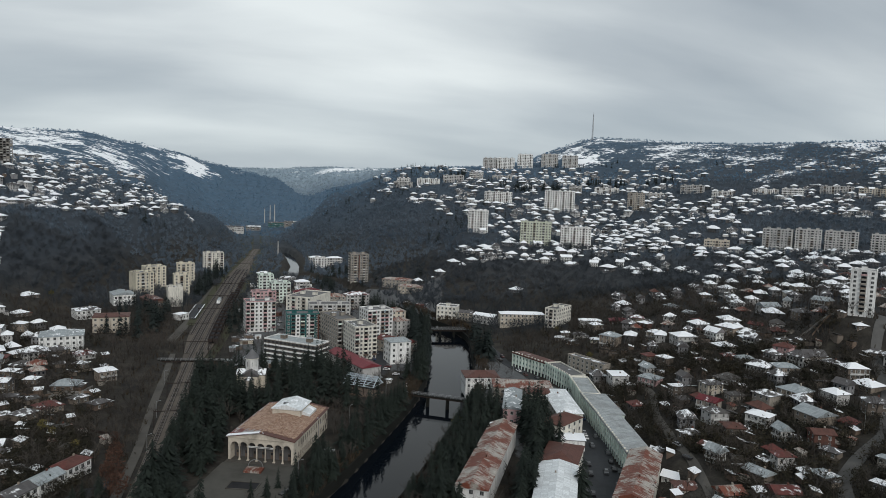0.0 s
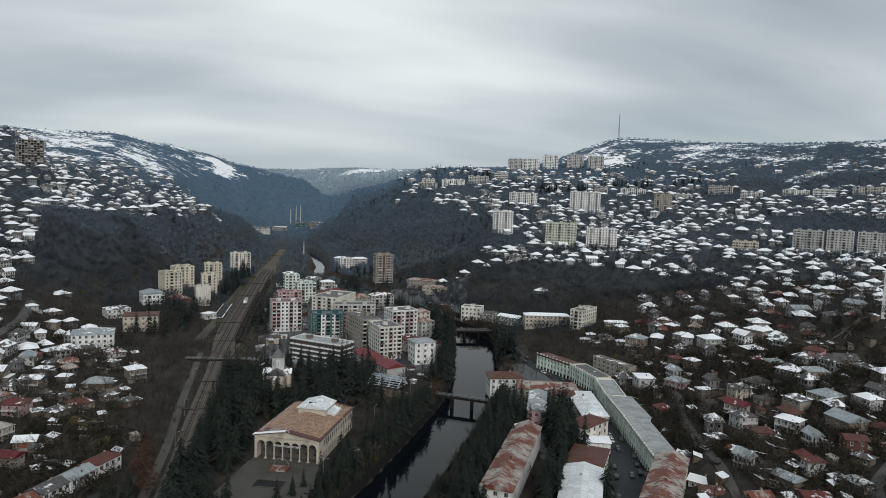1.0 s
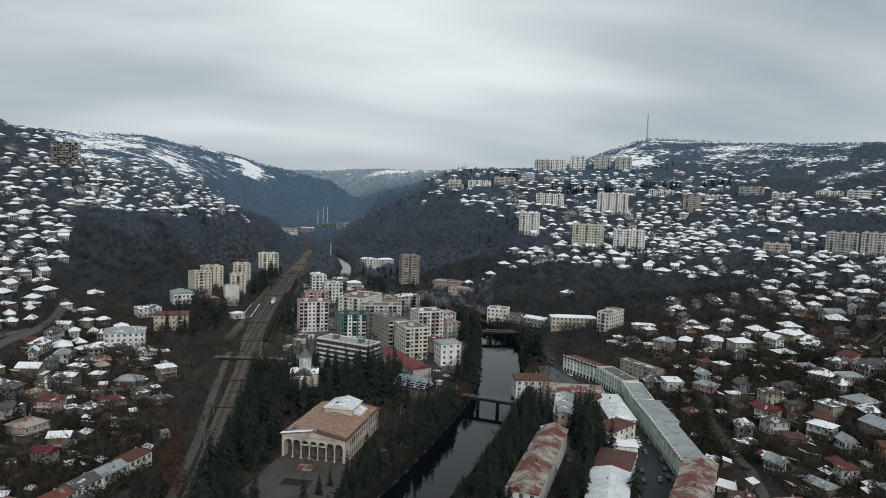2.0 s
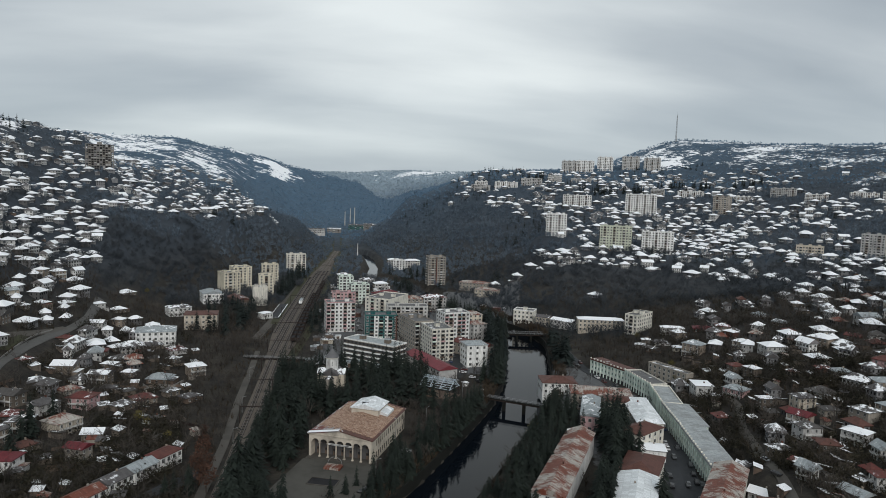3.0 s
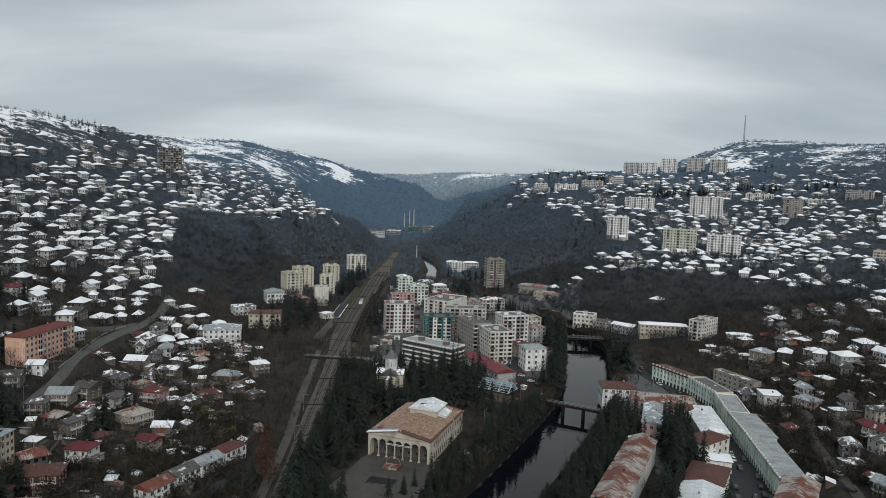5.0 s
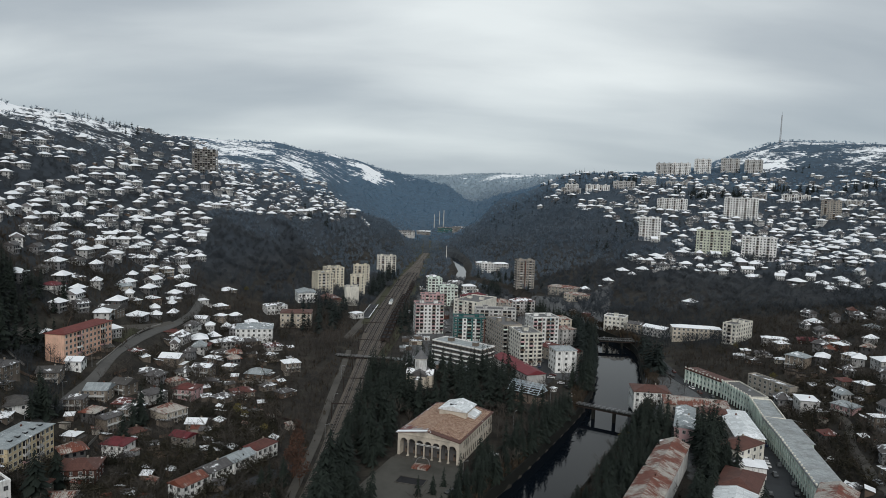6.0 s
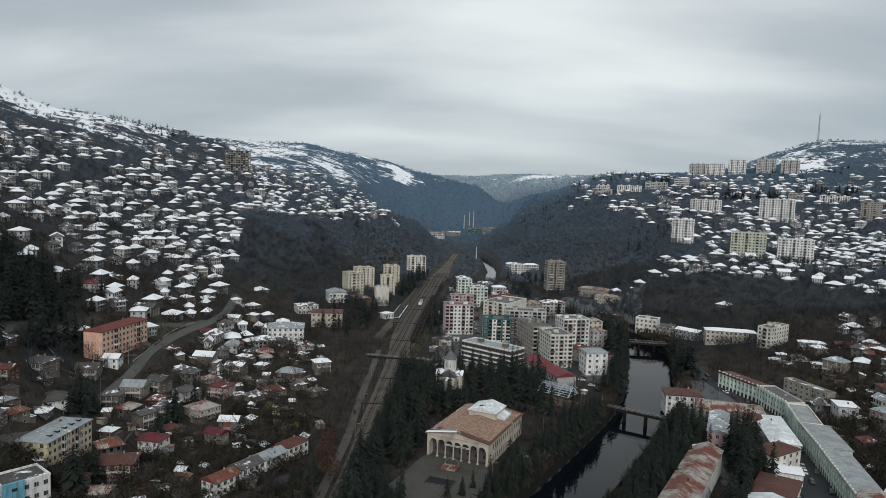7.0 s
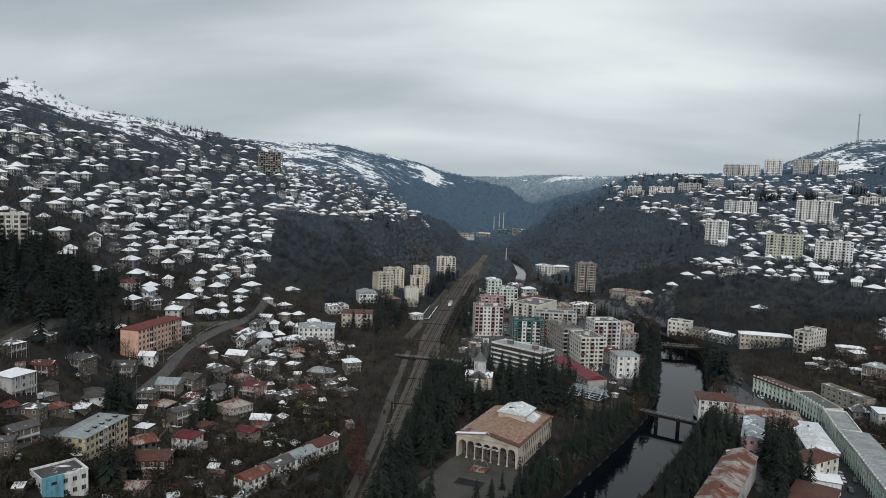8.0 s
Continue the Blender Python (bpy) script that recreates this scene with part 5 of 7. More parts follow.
for b0, r0 in ((10.5, 1290), (12.6, 1300), (14.6, 1310), (16.5, 1320), (18.6, 1330), (24.5, 1290), (27.0, 1285), (30.8, 1225), (33.4, 1235), (35.6, 1180), (38.6, 1205), (40.4, 1170), (43.2, 1195), (45.5, 1180)):
    slope_block(r0 * math.sin(radians(b0)), r0 * math.cos(radians(b0)), -b0 + rng_row.uniform(-12, 12), rng_row.uniform(22, 44), rng_row.choice([8, 11, 14]), rng_row.choice([4, 5]), rng_row.choice(["pale", "white", "sand", "pale"]), 12, "long low pale block on the upper slope")
tower = building("tower_block", (321.2, 326.5), (330.3, 317.4), 12, 25.5, 10, "white", "flat_roof", "slim white tower block with stacked balconies", "tower block", bays=3, balconies=(1,), balc_mat="stone", base=49.5, houses=1, sides="fl")
part("brick_side", G().box(6.46, 6.52, -6, 6, 0, 25.5, "brown"), tower, "bare brown brick side")

# ---- houses ----
ROOFS = dict(snow="snow_roof", patchy="patchy_roof", slate="slate_roof", grey="grey_roof", red="red_roof", wine="wine_roof", rust="rust_roof", brown="brown_roof")
ROOF_WORDS = dict(snow="a snow covered roof", patchy="a roof half under snow", slate="a pale sheet roof", grey="a grey sheet roof", red="a dull red roof", wine="a wine red roof", rust="a rust streaked roof", brown="a dark brown roof")
WALL_WORDS = dict(drab="drab grey", grey="grey rendered", pale="pale", white="white", brown="brown", brick="red brick", sand="sand coloured", stone="weathered stone", pink="pinkish", cream="cream", ash="ash grey", dim="dark grey")
rng = random.Random(11)


def house(x, y, w, d, turn, roof, wall, floors, group):
    """A family house with a veranda, hipped or gabled roof and chimney."""
    w, d = w * 0.73, d * 0.76
    if roof == "snow" and x < 0 and y < 480 and (round(x * 7) + round(y * 3)) % 5 < 3:
        roof = "patchy" if round(y) % 2 else "grey"
    wall = {"white": "pale", "pale": "drab"}.get(wall, wall) if (round(x) + round(y)) % 4 and roof != "wine" else wall
    c, s = math.cos(radians(turn)), math.sin(radians(turn))
    fx, fy = x + s * d / 2, y - c * d / 2
    a, b = (fx - c * w / 2, fy - s * w / 2), (fx + c * w / 2, fy + s * w / 2)
    h = 2.75 * floors + 0.25
    gable = rng.random() < (0.4 if roof in ("slate", "rust", "grey") else 0.15)
    corners = [float(land(px, py)) for px, py in (a, b, (x, y))]
    ob = building("house", a, b, d, h, floors, wall, ROOFS[roof], "%s house with %s" % (WALL_WORDS[wall], ROOF_WORDS[roof]), "house", bays=max(2, int(w / 3)), top="gable" if gable else "hip",
                  rise=rng.uniform(0.2, 0.27) * min(w, d), over=0.7, group=group, base=min(corners) - 0.1, sides="f" + ("r" if x < 0 else "l"), win=(1.1, 1.4), sink=4)
    if floors > 1 and w > 8 and rng.random() < 0.7:
        ver = part("veranda", G().box(-w / 2 + 0.3, w / 2 - 0.3, -d / 2 - 1.5, -d / 2, 2.75, 2.95, "concrete"), ob, "open veranda with thin posts")
        n = int(w / 2.4)
        for i in range(n + 1):
            px = -w / 2 + 0.5 + i * (w - 1) / n
            part("post", G().box(px - 0.08, px + 0.08, -d / 2 - 1.45, -d / 2 - 1.29, -2, h, "frame"), ver)
        part("railing", G().box(-w / 2 + 0.3, w / 2 - 0.3, -d / 2 - 1.5, -d / 2 - 1.42, 3.05, 3.85, "frame"), ver)
    elif rng.random() < 0.5:
        part("lean_to", G().box(w / 2, w / 2 + 2.6, -d / 2 + 0.4, d / 2 - 1, -3, 2.2, wall).box(w / 2, w / 2 + 2.9, -d / 2, d / 2 - 0.6, 2.2, 2.4, ROOFS[rng.choice(["grey", "patchy", "rust", "snow"])]), ob)
    return ob


def house_row(group, rows):
    for row in rows:
        house(*row, "houses in the " + group)


house_row("west bank gardens", [
    (-214, 305, 15.5, 13.1, 5, "snow", "brown", 1), (-216, 354, 14.8, 10.6, 49, "snow", "grey", 1), (-219, 382, 14, 10.6, 52, "snow", "pale", 1), (-196, 307, 16.7, 13.5, -9, "patchy", "grey", 2),
    (-187, 332, 13.8, 11.9, 13, "snow", "pale", 2), (-182, 346, 10.2, 9, 4, "snow", "white", 2), (-188, 253, 13.9, 11.9, 75, "snow", "white", 3), (-192, 277, 11.5, 8.7, 3, "red", "brick", 2),
    (-207, 276, 11, 9.5, 77, "patchy", "grey", 2), (-188, 296, 9.2, 7.5, 7, "snow", "grey", 1), (-180, 258, 8.9, 6.7, 69, "slate", "grey", 1), (-173, 242, 10.9, 7.8, 7, "patchy", "grey", 2),
    (-172, 253, 11.2, 7.9, 68, "rust", "grey", 2), (-173, 269, 12.3, 10.8, 14, "grey", "grey", 1), (-168, 228, 12.1, 9.5, 63, "patchy", "grey", 2), (-166, 217, 9, 6.6, 17, "patchy", "grey", 2),
])
house_row("west bank gardens", [
    (-160, 325, 13.9, 12, 3, "slate", "pale", 2), (-154, 338, 12.8, 10.5, -19, "grey", "grey", 2), (-163, 309, 11.3, 9.4, 8, "patchy", "grey", 2), (-139, 335, 13.2, 11.9, 56, "snow", "pale", 2),
    (-149, 279, 7.8, 6.9, -5, "snow", "grey", 1), (-142, 296, 11.4, 8.6, 62, "patchy", "pale", 2), (-138, 311, 12.5, 10.2, 3, "patchy", "grey", 2), (-124, 317, 15.9, 14, 57, "rust", "sand", 2),
    (-127, 273, 13.1, 11, -9, "wine", "white", 2), (-131, 251, 18.5, 14.5, 11, "brown", "brick", 2), (-139, 236, 11.4, 10.1, -2, "brown", "grey", 1), (-128, 231, 12.8, 9.1, 8, "rust", "stone", 1),
    (-129, 292, 9.9, 8.8, 54, "brown", "grey", 1), (-108, 310, 11.4, 10.2, 2, "snow", "pale", 1), (-106, 287, 10.8, 8.2, -20, "wine", "stone", 2), (-151, 392, 15.2, 11.9, -4, "snow", "pale", 2),
])
house_row("west bank gardens", [
    (-157, 368, 14.5, 10.4, 55, "patchy", "grey", 1), (-139, 364, 11.8, 9.3, 47, "rust", "stone", 1), (-126, 348, 15, 12.3, -11, "red", "pink", 2), (-130, 384, 13.9, 9.7, -11, "patchy", "grey", 2),
    (-170, 443, 11.3, 8.8, -18, "red", "grey", 1), (-149, 438, 12, 9.8, 5, "red", "pale", 1), (-145, 456, 11.5, 9, 45, "snow", "grey", 1), (-135, 413, 10.5, 7.5, -15, "snow", "grey", 1),
    (-169, 386, 8.4, 7, 55, "red", "grey", 1), (-204, 430, 17, 13.8, -1, "snow", "grey", 2), (-221, 484, 12.2, 10.9, 52, "slate", "sand", 2), (-237, 425, 15.3, 11.6, -5, "wine", "white", 2),
    (-242, 457, 17, 12.6, 52, "patchy", "pale", 1), (-207, 470, 10.2, 7.9, -7, "snow", "grey", 1), (-205, 494, 11.6, 9.2, -19, "snow", "pale", 1), (-199, 517, 13.1, 11.4, 61, "snow", "grey", 1),
])
house_row("west bank gardens", [
    (-185, 543, 10.2, 7.2, 37, "snow", "white", 2), (-169, 493, 12.4, 9.2, -4, "snow", "pale", 2), (-165, 524, 10.9, 8.2, -11, "snow", "pale", 2), (-232, 559, 11.9, 10.5, -3, "snow", "pale", 2),
    (-225, 572, 12.1, 9.8, 47, "snow", "pale", 2),
])
house_row("railway side", [
    (-126, 464, 15.4, 11.9, 45, "patchy", "pale", 1), (-108, 453, 14, 12.2, 32, "red", "white", 1), (-104, 430, 8.9, 7.4, -16, "snow", "grey", 1), (-134, 428, 14.4, 11.3, 50, "grey", "grey", 1),
    (-120, 398, 8.4, 7, -9, "snow", "grey", 1), (-101, 389, 16.2, 12.6, -7, "slate", "brown", 1), (-86, 405, 12.5, 11.2, 29, "snow", "pale", 2), (-90, 366, 10, 7.1, 51, "grey", "grey", 1),
    (-100, 354, 13.4, 12, 41, "red", "pale", 1), (-107, 343, 11.7, 10.2, 57, "patchy", "grey", 1), (-79, 357, 10.4, 8.5, 49, "patchy", "brown", 1), (-86, 324, 5, 3.9, 49, "snow", "grey", 1),
])
house_row("railway side", [
    (-182, 595, 17, 13.5, 50, "snow", "grey", 1), (-175, 554, 13.8, 9.9, 47, "snow", "grey", 1), (-121, 369, 9.4, 6.9, -1, "patchy", "grey", 1),
])
house_row("east slope", [
    (304, 478, 12.3, 9.4, -73, "slate", "white", 1), (297, 441, 11.5, 9.3, -77, "slate", "grey", 1), (339, 486, 10.5, 9.4, -16, "snow", "grey", 1), (328, 463, 10.7, 8.5, -17, "grey", "grey", 1),
    (320, 435, 7.5, 5.4, -19, "snow", "grey", 1), (338, 412, 16.7, 12.9, -6, "slate", "white", 2), (396, 449, 17, 14.3, -20, "snow", "pale", 2), (375, 435, 11.3, 9.9, -24, "slate", "sand", 2),
    (367, 395, 13.7, 12.2, -69, "slate", "grey", 2), (332, 373, 14.7, 12.6, -21, "patchy", "grey", 2), (279, 374, 16.5, 12.1, -66, "snow", "pale", 2), (249, 376, 17, 13.6, -3, "snow", "white", 2),
    (245, 401, 12.1, 10.8, -54, "snow", "sand", 2), (255, 432, 10.9, 7.7, -66, "snow", "brick", 2), (220, 414, 15.8, 11.4, -53, "slate", "pale", 3), (259, 350, 14.6, 11.8, 0, "snow", "grey", 1),
])
house_row("east slope", [
    (279, 355, 11.6, 10.1, -11, "snow", "grey", 1), (303, 378, 11.5, 8.4, -62, "red", "grey", 1), (291, 340, 10.6, 7.5, -12, "grey", "grey", 1), (279, 325, 11.9, 10.5, -60, "red", "pink", 2),
    (288, 314, 15.2, 13.2, -15, "patchy", "stone", 1), (260, 301, 14.2, 11.2, -17, "slate", "pale", 2), (288, 300, 11.5, 9.5, -75, "patchy", "sand", 1), (287, 285, 14.4, 11.4, -12, "snow", "grey", 2),
    (317, 303, 14.7, 12.7, -21, "patchy", "grey", 1), (201, 331, 14, 10.8, -58, "slate", "pink", 2), (201, 306, 8.9, 6.3, 1, "patchy", "grey", 2), (215, 298, 12.5, 9.2, 4, "patchy", "sand", 2),
    (220, 286, 10.2, 7.5, -4, "grey", "stone", 1), (228, 274, 12.9, 10.3, -76, "grey", "stone", 2), (242, 272, 16, 13.8, -76, "slate", "pale", 2), (253, 260, 12.3, 10.1, -86, "snow", "white", 2),
])
house_row("east slope", [
    (261, 246, 12.2, 11, -23, "patchy", "grey", 2), (281, 270, 15.5, 13.8, -81, "snow", "pale", 1), (221, 350, 9.9, 7.9, -74, "snow", "grey", 2), (217, 360, 9.7, 8.3, 1, "red", "grey", 2),
    (235, 336, 6.5, 5.8, -2, "red", "pale", 1), (251, 334, 10, 7.5, -10, "red", "brick", 1), (256, 327, 11.6, 8.8, -14, "slate", "stone", 1), (201, 279, 11.8, 9.5, -61, "wine", "stone", 2),
    (194, 265, 11.3, 9.9, 0, "grey", "white", 2), (195, 253, 11, 9.8, -16, "brown", "grey", 1), (209, 254, 12.6, 9.9, -62, "snow", "white", 2), (229, 245, 16.1, 14.2, -84, "slate", "pale", 2),
    (216, 227, 10.8, 8.9, -19, "brown", "brick", 2), (212, 217, 8.7, 6.7, -66, "patchy", "grey", 1), (173, 238, 8.5, 6, -78, "red", "grey", 1), (175, 254, 10.7, 8.8, 5, "grey", "grey", 1),
])
house_row("east slope", [
    (156, 235, 10.5, 8.9, -49, "snow", "white", 1), (149, 217, 11, 9.7, -16, "brown", "stone", 1), (189, 216, 8.9, 6.5, -8, "red", "white", 2), (176, 212, 11.4, 8.3, -73, "slate", "grey", 1),
    (196, 203, 9.3, 8, -86, "slate", "pale", 1), (157, 203, 10.7, 9, -1, "rust", "grey", 1), (175, 198, 12, 9.7, -14, "red", "grey", 1), (209, 191, 7, 5.2, -72, "snow", "grey", 1),
    (221, 201, 6.1, 4.6, -73, "slate", "stone", 2), (318, 314, 7.9, 7, -13, "snow", "grey", 1), (467, 479, 13.1, 9.6, -13, "brown", "sand", 1), (231, 458, 10.2, 8.9, 1, "snow", "pale", 2),
    (283, 412, 8.9, 6.9, -4, "red", "grey", 1), (487, 530, 12.7, 10.3, -78, "red", "grey", 1), (279, 401, 9.7, 7.2, -6, "snow", "pale", 1),
    (198, 446, 8.6, 6.4, -20, "patchy", "grey", 1), (201, 433, 9.8, 7.0, -62, "grey", "brown", 1), (207, 457, 7.8, 6.0, -14, "snow", "grey", 1), (213, 447, 10.4, 7.6, -30, "patchy", "pale", 1),
    (216, 428, 8.2, 6.6, -12, "snow", "sand", 1), (236, 478, 22, 8.0, -16, "snow", "white", 2), (258, 474, 19, 12.5, -22, "wine", "brick", 1), (262, 455, 12.5, 9.4, -24, "red", "pale", 2),
])

# ---- houses scattered over the slopes ----
CELL = 2.0
OX, OY, NX, NY = -900, 120, 1000, 900
taken = np.zeros((NY, NX), bool)


def mark(x, y, r):
    i0, i1 = int((x - r - OX) / CELL), int((x + r - OX) / CELL) + 1
    j0, j1 = int((y - r - OY) / CELL), int((y + r - OY) / CELL) + 1
    if i1 <= 0 or j1 <= 0 or i0 >= NX or j0 >= NY:
        return
    i0, j0, i1, j1 = max(i0, 0), max(j0, 0), min(i1, NX), min(j1, NY)
    jj, kk = np.mgrid[j0:j1, i0:i1]
    taken[j0:j1, i0:i1] |= (kk * CELL + OX - x) ** 2 + (jj * CELL + OY - y) ** 2 < r * r


for spot in SPOTS:
    mark(*spot)


def free(x, y):
    i, j = ((np.asarray(x) - OX) / CELL).astype(int), ((np.asarray(y) - OY) / CELL).astype(int)
    ok = (i >= 0) & (j >= 0) & (i < NX) & (j < NY)
    out = np.ones(np.shape(x), bool)
    out[ok] = ~taken[j[ok], i[ok]]
    return out & (to_line(x, y, RIVER) > 15.4) & (to_line(x, y, RAIL) > 12.5 * yard(np.asarray(y)) + 1.6)


def bearing(x, y):
    return np.degrees(np.arctan2(x, y)), np.hypot(x, y)


def wooded(x, y):
    """0 to 1: how much a place is wood rather than gardens."""
    b, r = bearing(x, y)
    b = b + 1.6 * lattice(x / 37, y / 37, 5)
    r = r + 28 * lattice(x / 45, y / 45, 2)
    b0, r0 = bearing(x, y)
    rim = np.interp(b0, [-19, -13.5, -10, -7, -4.5], [832, 852, 948, 1055, 1175])
    w = smooth(b0 + 0.5 * lattice(x / 30, y / 30, 5), -19, -18) * (1 - smooth(b, -4.5, -2.5)) * smooth(r, 590, 660) * (1 - smooth(r0, rim - 6, rim + 6))
    w = np.maximum(w, smooth(b, -2, 3) * (1 - smooth(b + np.clip((r - 1060) / 35, 0, 9), 14, 16.5)) * smooth(r, 720, 800) * (1 - smooth(r, 1180, 1300)))
    w = np.maximum(w, smooth(b, 10, 13) * (1 - smooth(b, 31, 37)) * smooth(r, 590, 620) * (1 - smooth(r + 3.2 * (b - 18), 715, 760)))
    w = np.maximum(w, smooth(b, 13, 16) * (1 - smooth(b, 23, 25)) * smooth(r, 505, 520) * (1 - smooth(r, 600, 640)))
    w = np.maximum(w, smooth(b, 36, 40) * smooth(r, 880, 920) * (1 - smooth(r, 1010, 1060)))
    w = np.maximum(w, smooth(b, 36, 42) * smooth(r, 1450, 1520) * (1 - smooth(r, 1720, 1800)))
    w = np.maximum(w, (1 - smooth(b, -29, -27)) * smooth(r, 345, 370) * (1 - smooth(r, 480, 515)))
    w = np.maximum(w, smooth(b, -20, -16) * (1 - smooth(b, 2, 5)) * smooth(r - 420 * smooth(-b, 6, 9), 1050, 1250) * (1 - smooth(r, 1900, 2200)))
    return w


rs = np.random.RandomState(5)
cand = []
for b0, b1, r0, r1, n in ((-42, -15, 430, 1060, 3600), (8, 50, 640, 1500, 5200), (-19, -5.5, 845, 1550, 560), (27, 49, 225, 640, 480), (-31, -17.5, 455, 780, 2400), (-37, -13, 212, 440, 330), (-32, -7, 1060, 1900, 1000)):
    rr = np.sqrt(rs.uniform(r0 * r0, r1 * r1, n))
    bb = np.radians(rs.uniform(b0, b1, n))
    cand.append(np.c_[rr * np.sin(bb), rr * np.cos(bb)])
cand = np.concatenate(cand)
b, r = bearing(cand[:, 0], cand[:, 1])
# lanes follow the slope, so the houses stand in loose rows along it
wave = 14 * lattice(cand[:, 0] / 60, cand[:, 1] / 60, 9)
rl = np.where(r > 520, np.round((r + wave) / 21) * 21 - wave + rs.uniform(-4.5, 4.5, len(r)), r)
cand = np.c_[rl * np.sin(np.radians(b)), rl * np.cos(np.radians(b))]
b, r = bearing(cand[:, 0], cand[:, 1])
zc = land(cand[:, 0], cand[:, 1])
okay = free(cand[:, 0], cand[:, 1]) & ((wooded(cand[:, 0], cand[:, 1]) < 0.45) | (rs.rand(len(r)) < 0.06) & (b > 16) & (r > 640) & (r < 800)) & (zc > 3) & (rs.rand(len(r)) < 1 - 0.6 * smooth(r, 950, 1450)) & (rs.rand(len(r)) < 1 - 0.85 * smooth(b, 31, 35) * smooth(r, 1180, 1300)) & (rs.rand(len(r)) < np.clip(0.62 + 0.75 * lattice(cand[:, 0] / 17, cand[:, 1] / 17, 21), 0.06, 1))
okay &= rs.rand(len(r)) > 0.4 * smooth(-b, 20, 26) * smooth(r, 700, 860) + 0.55 * smooth(-b, 21, 27) * smooth(r, 880, 940)
okay &= ~((b < -14) & (b > -20) & (r > 560) & (r < 660))
cand = cand[okay]
# houses in rows along the rim of the wooded spur
rows = []
for b0 in np.arange(-18.3, -6.2, 0.52):
    r0 = float(np.interp(b0, [-19, -13.5, -10, -7, -4.5], [832, 852, 948, 1055, 1175]))
    for dr in (9, 34):
        bb, rr = radians(b0 + rs.uniform(-0.2, 0.2)), r0 + dr + rs.uniform(-5, 5)
        rows.append((rr * math.sin(bb), rr * math.cos(bb)))
cand = np.concatenate([np.array(rows), cand])
placed = []
gridhash = {}
for x, y in cand:
    near = math.hypot(x, y) < 620
    gap = rs.uniform(9.5, 16.5) if not near else rs.uniform(11, 14)
    q = (int(x // 18), int(y // 18))
    if any(math.hypot(x - u, y - v) < gap for i in (-1, 0, 1) for j in (-1, 0, 1) for u, v in gridhash.get((q[0] + i, q[1] + j), ())):
        continue
    if not free(np.array([x + 4.5, x - 4.5, x, x]), np.array([y, y, y + 4, y - 4])).all():
        continue
    gridhash.setdefault(q, []).append((x, y))
    placed.append((x, y))
placed.sort(key=lambda p: math.hypot(*p))
for p in placed:
    mark(p[0], p[1], 6.0)

SLOPE_WALLS = ["ash", "pale", "dim", "ash", "pale", "white", "dim", "ash"]
variants = []
for i in range(20):
    w, d = (rng.uniform(8, 12.5), rng.uniform(7, 9.5)) if i < 14 else (rng.uniform(6.5, 9), rng.uniform(5.5, 7.5))
    fl = 2 if rng.random() < 0.6 else 1
    h = 2.6 * fl + 0.3
    wall = SLOPE_WALLS[i % 8]
    body = G().box(-w / 2, w / 2, -d / 2, d / 2, -5, h, wall)
    roof_key = "snow_roof" if i < 11 else ["patchy_roof", "patchy_roof", "grey_roof", "red_roof", "brown_roof", "patchy_roof", "slate_roof", "rust_roof", "patchy_roof"][i - 11]
    roof = G().hip(w, d, h + 0.15, rng.uniform(2.1, 2.9), 1.1, roof_key, gable=i % 6 == 5)
    wins = G()
    n = int(w / 2.4)
    for f in range(fl):
        for j in range(n):
            x = (j - (n - 1) / 2) * w / n
            wins.box(x - 0.55, x + 0.55, -d / 2 - 0.06, -d / 2, 2.6 * f + 0.7, 2.6 * f + 2.0, "glass")
        for s in (-1, 1):
            for j in range(2):
                y = (j - 0.5) * d / 2
                wins.box(s * w / 2 - 0.06, s * w / 2 + 0.06, y - 0.5, y + 0.5, 2.6 * f + 0.7, 2.6 * f + 2.0, "glass")
    if fl == 2 and i % 2:
        wins.box(-w / 2 + 0.4, w / 2 - 0.4, -d / 2 - 1.4, -d / 2 - 0.05, 2.5, 2.7, "concrete").box(-w / 2 + 0.4, w / 2 - 0.4, -d / 2 - 1.4, -d / 2 - 1.3, 2.7, 3.4, "frame")
    variants.append((body, roof, wins, body.mesh("wall"), roof.mesh("roof"), wins.mesh("windows"), wall, roof_key))

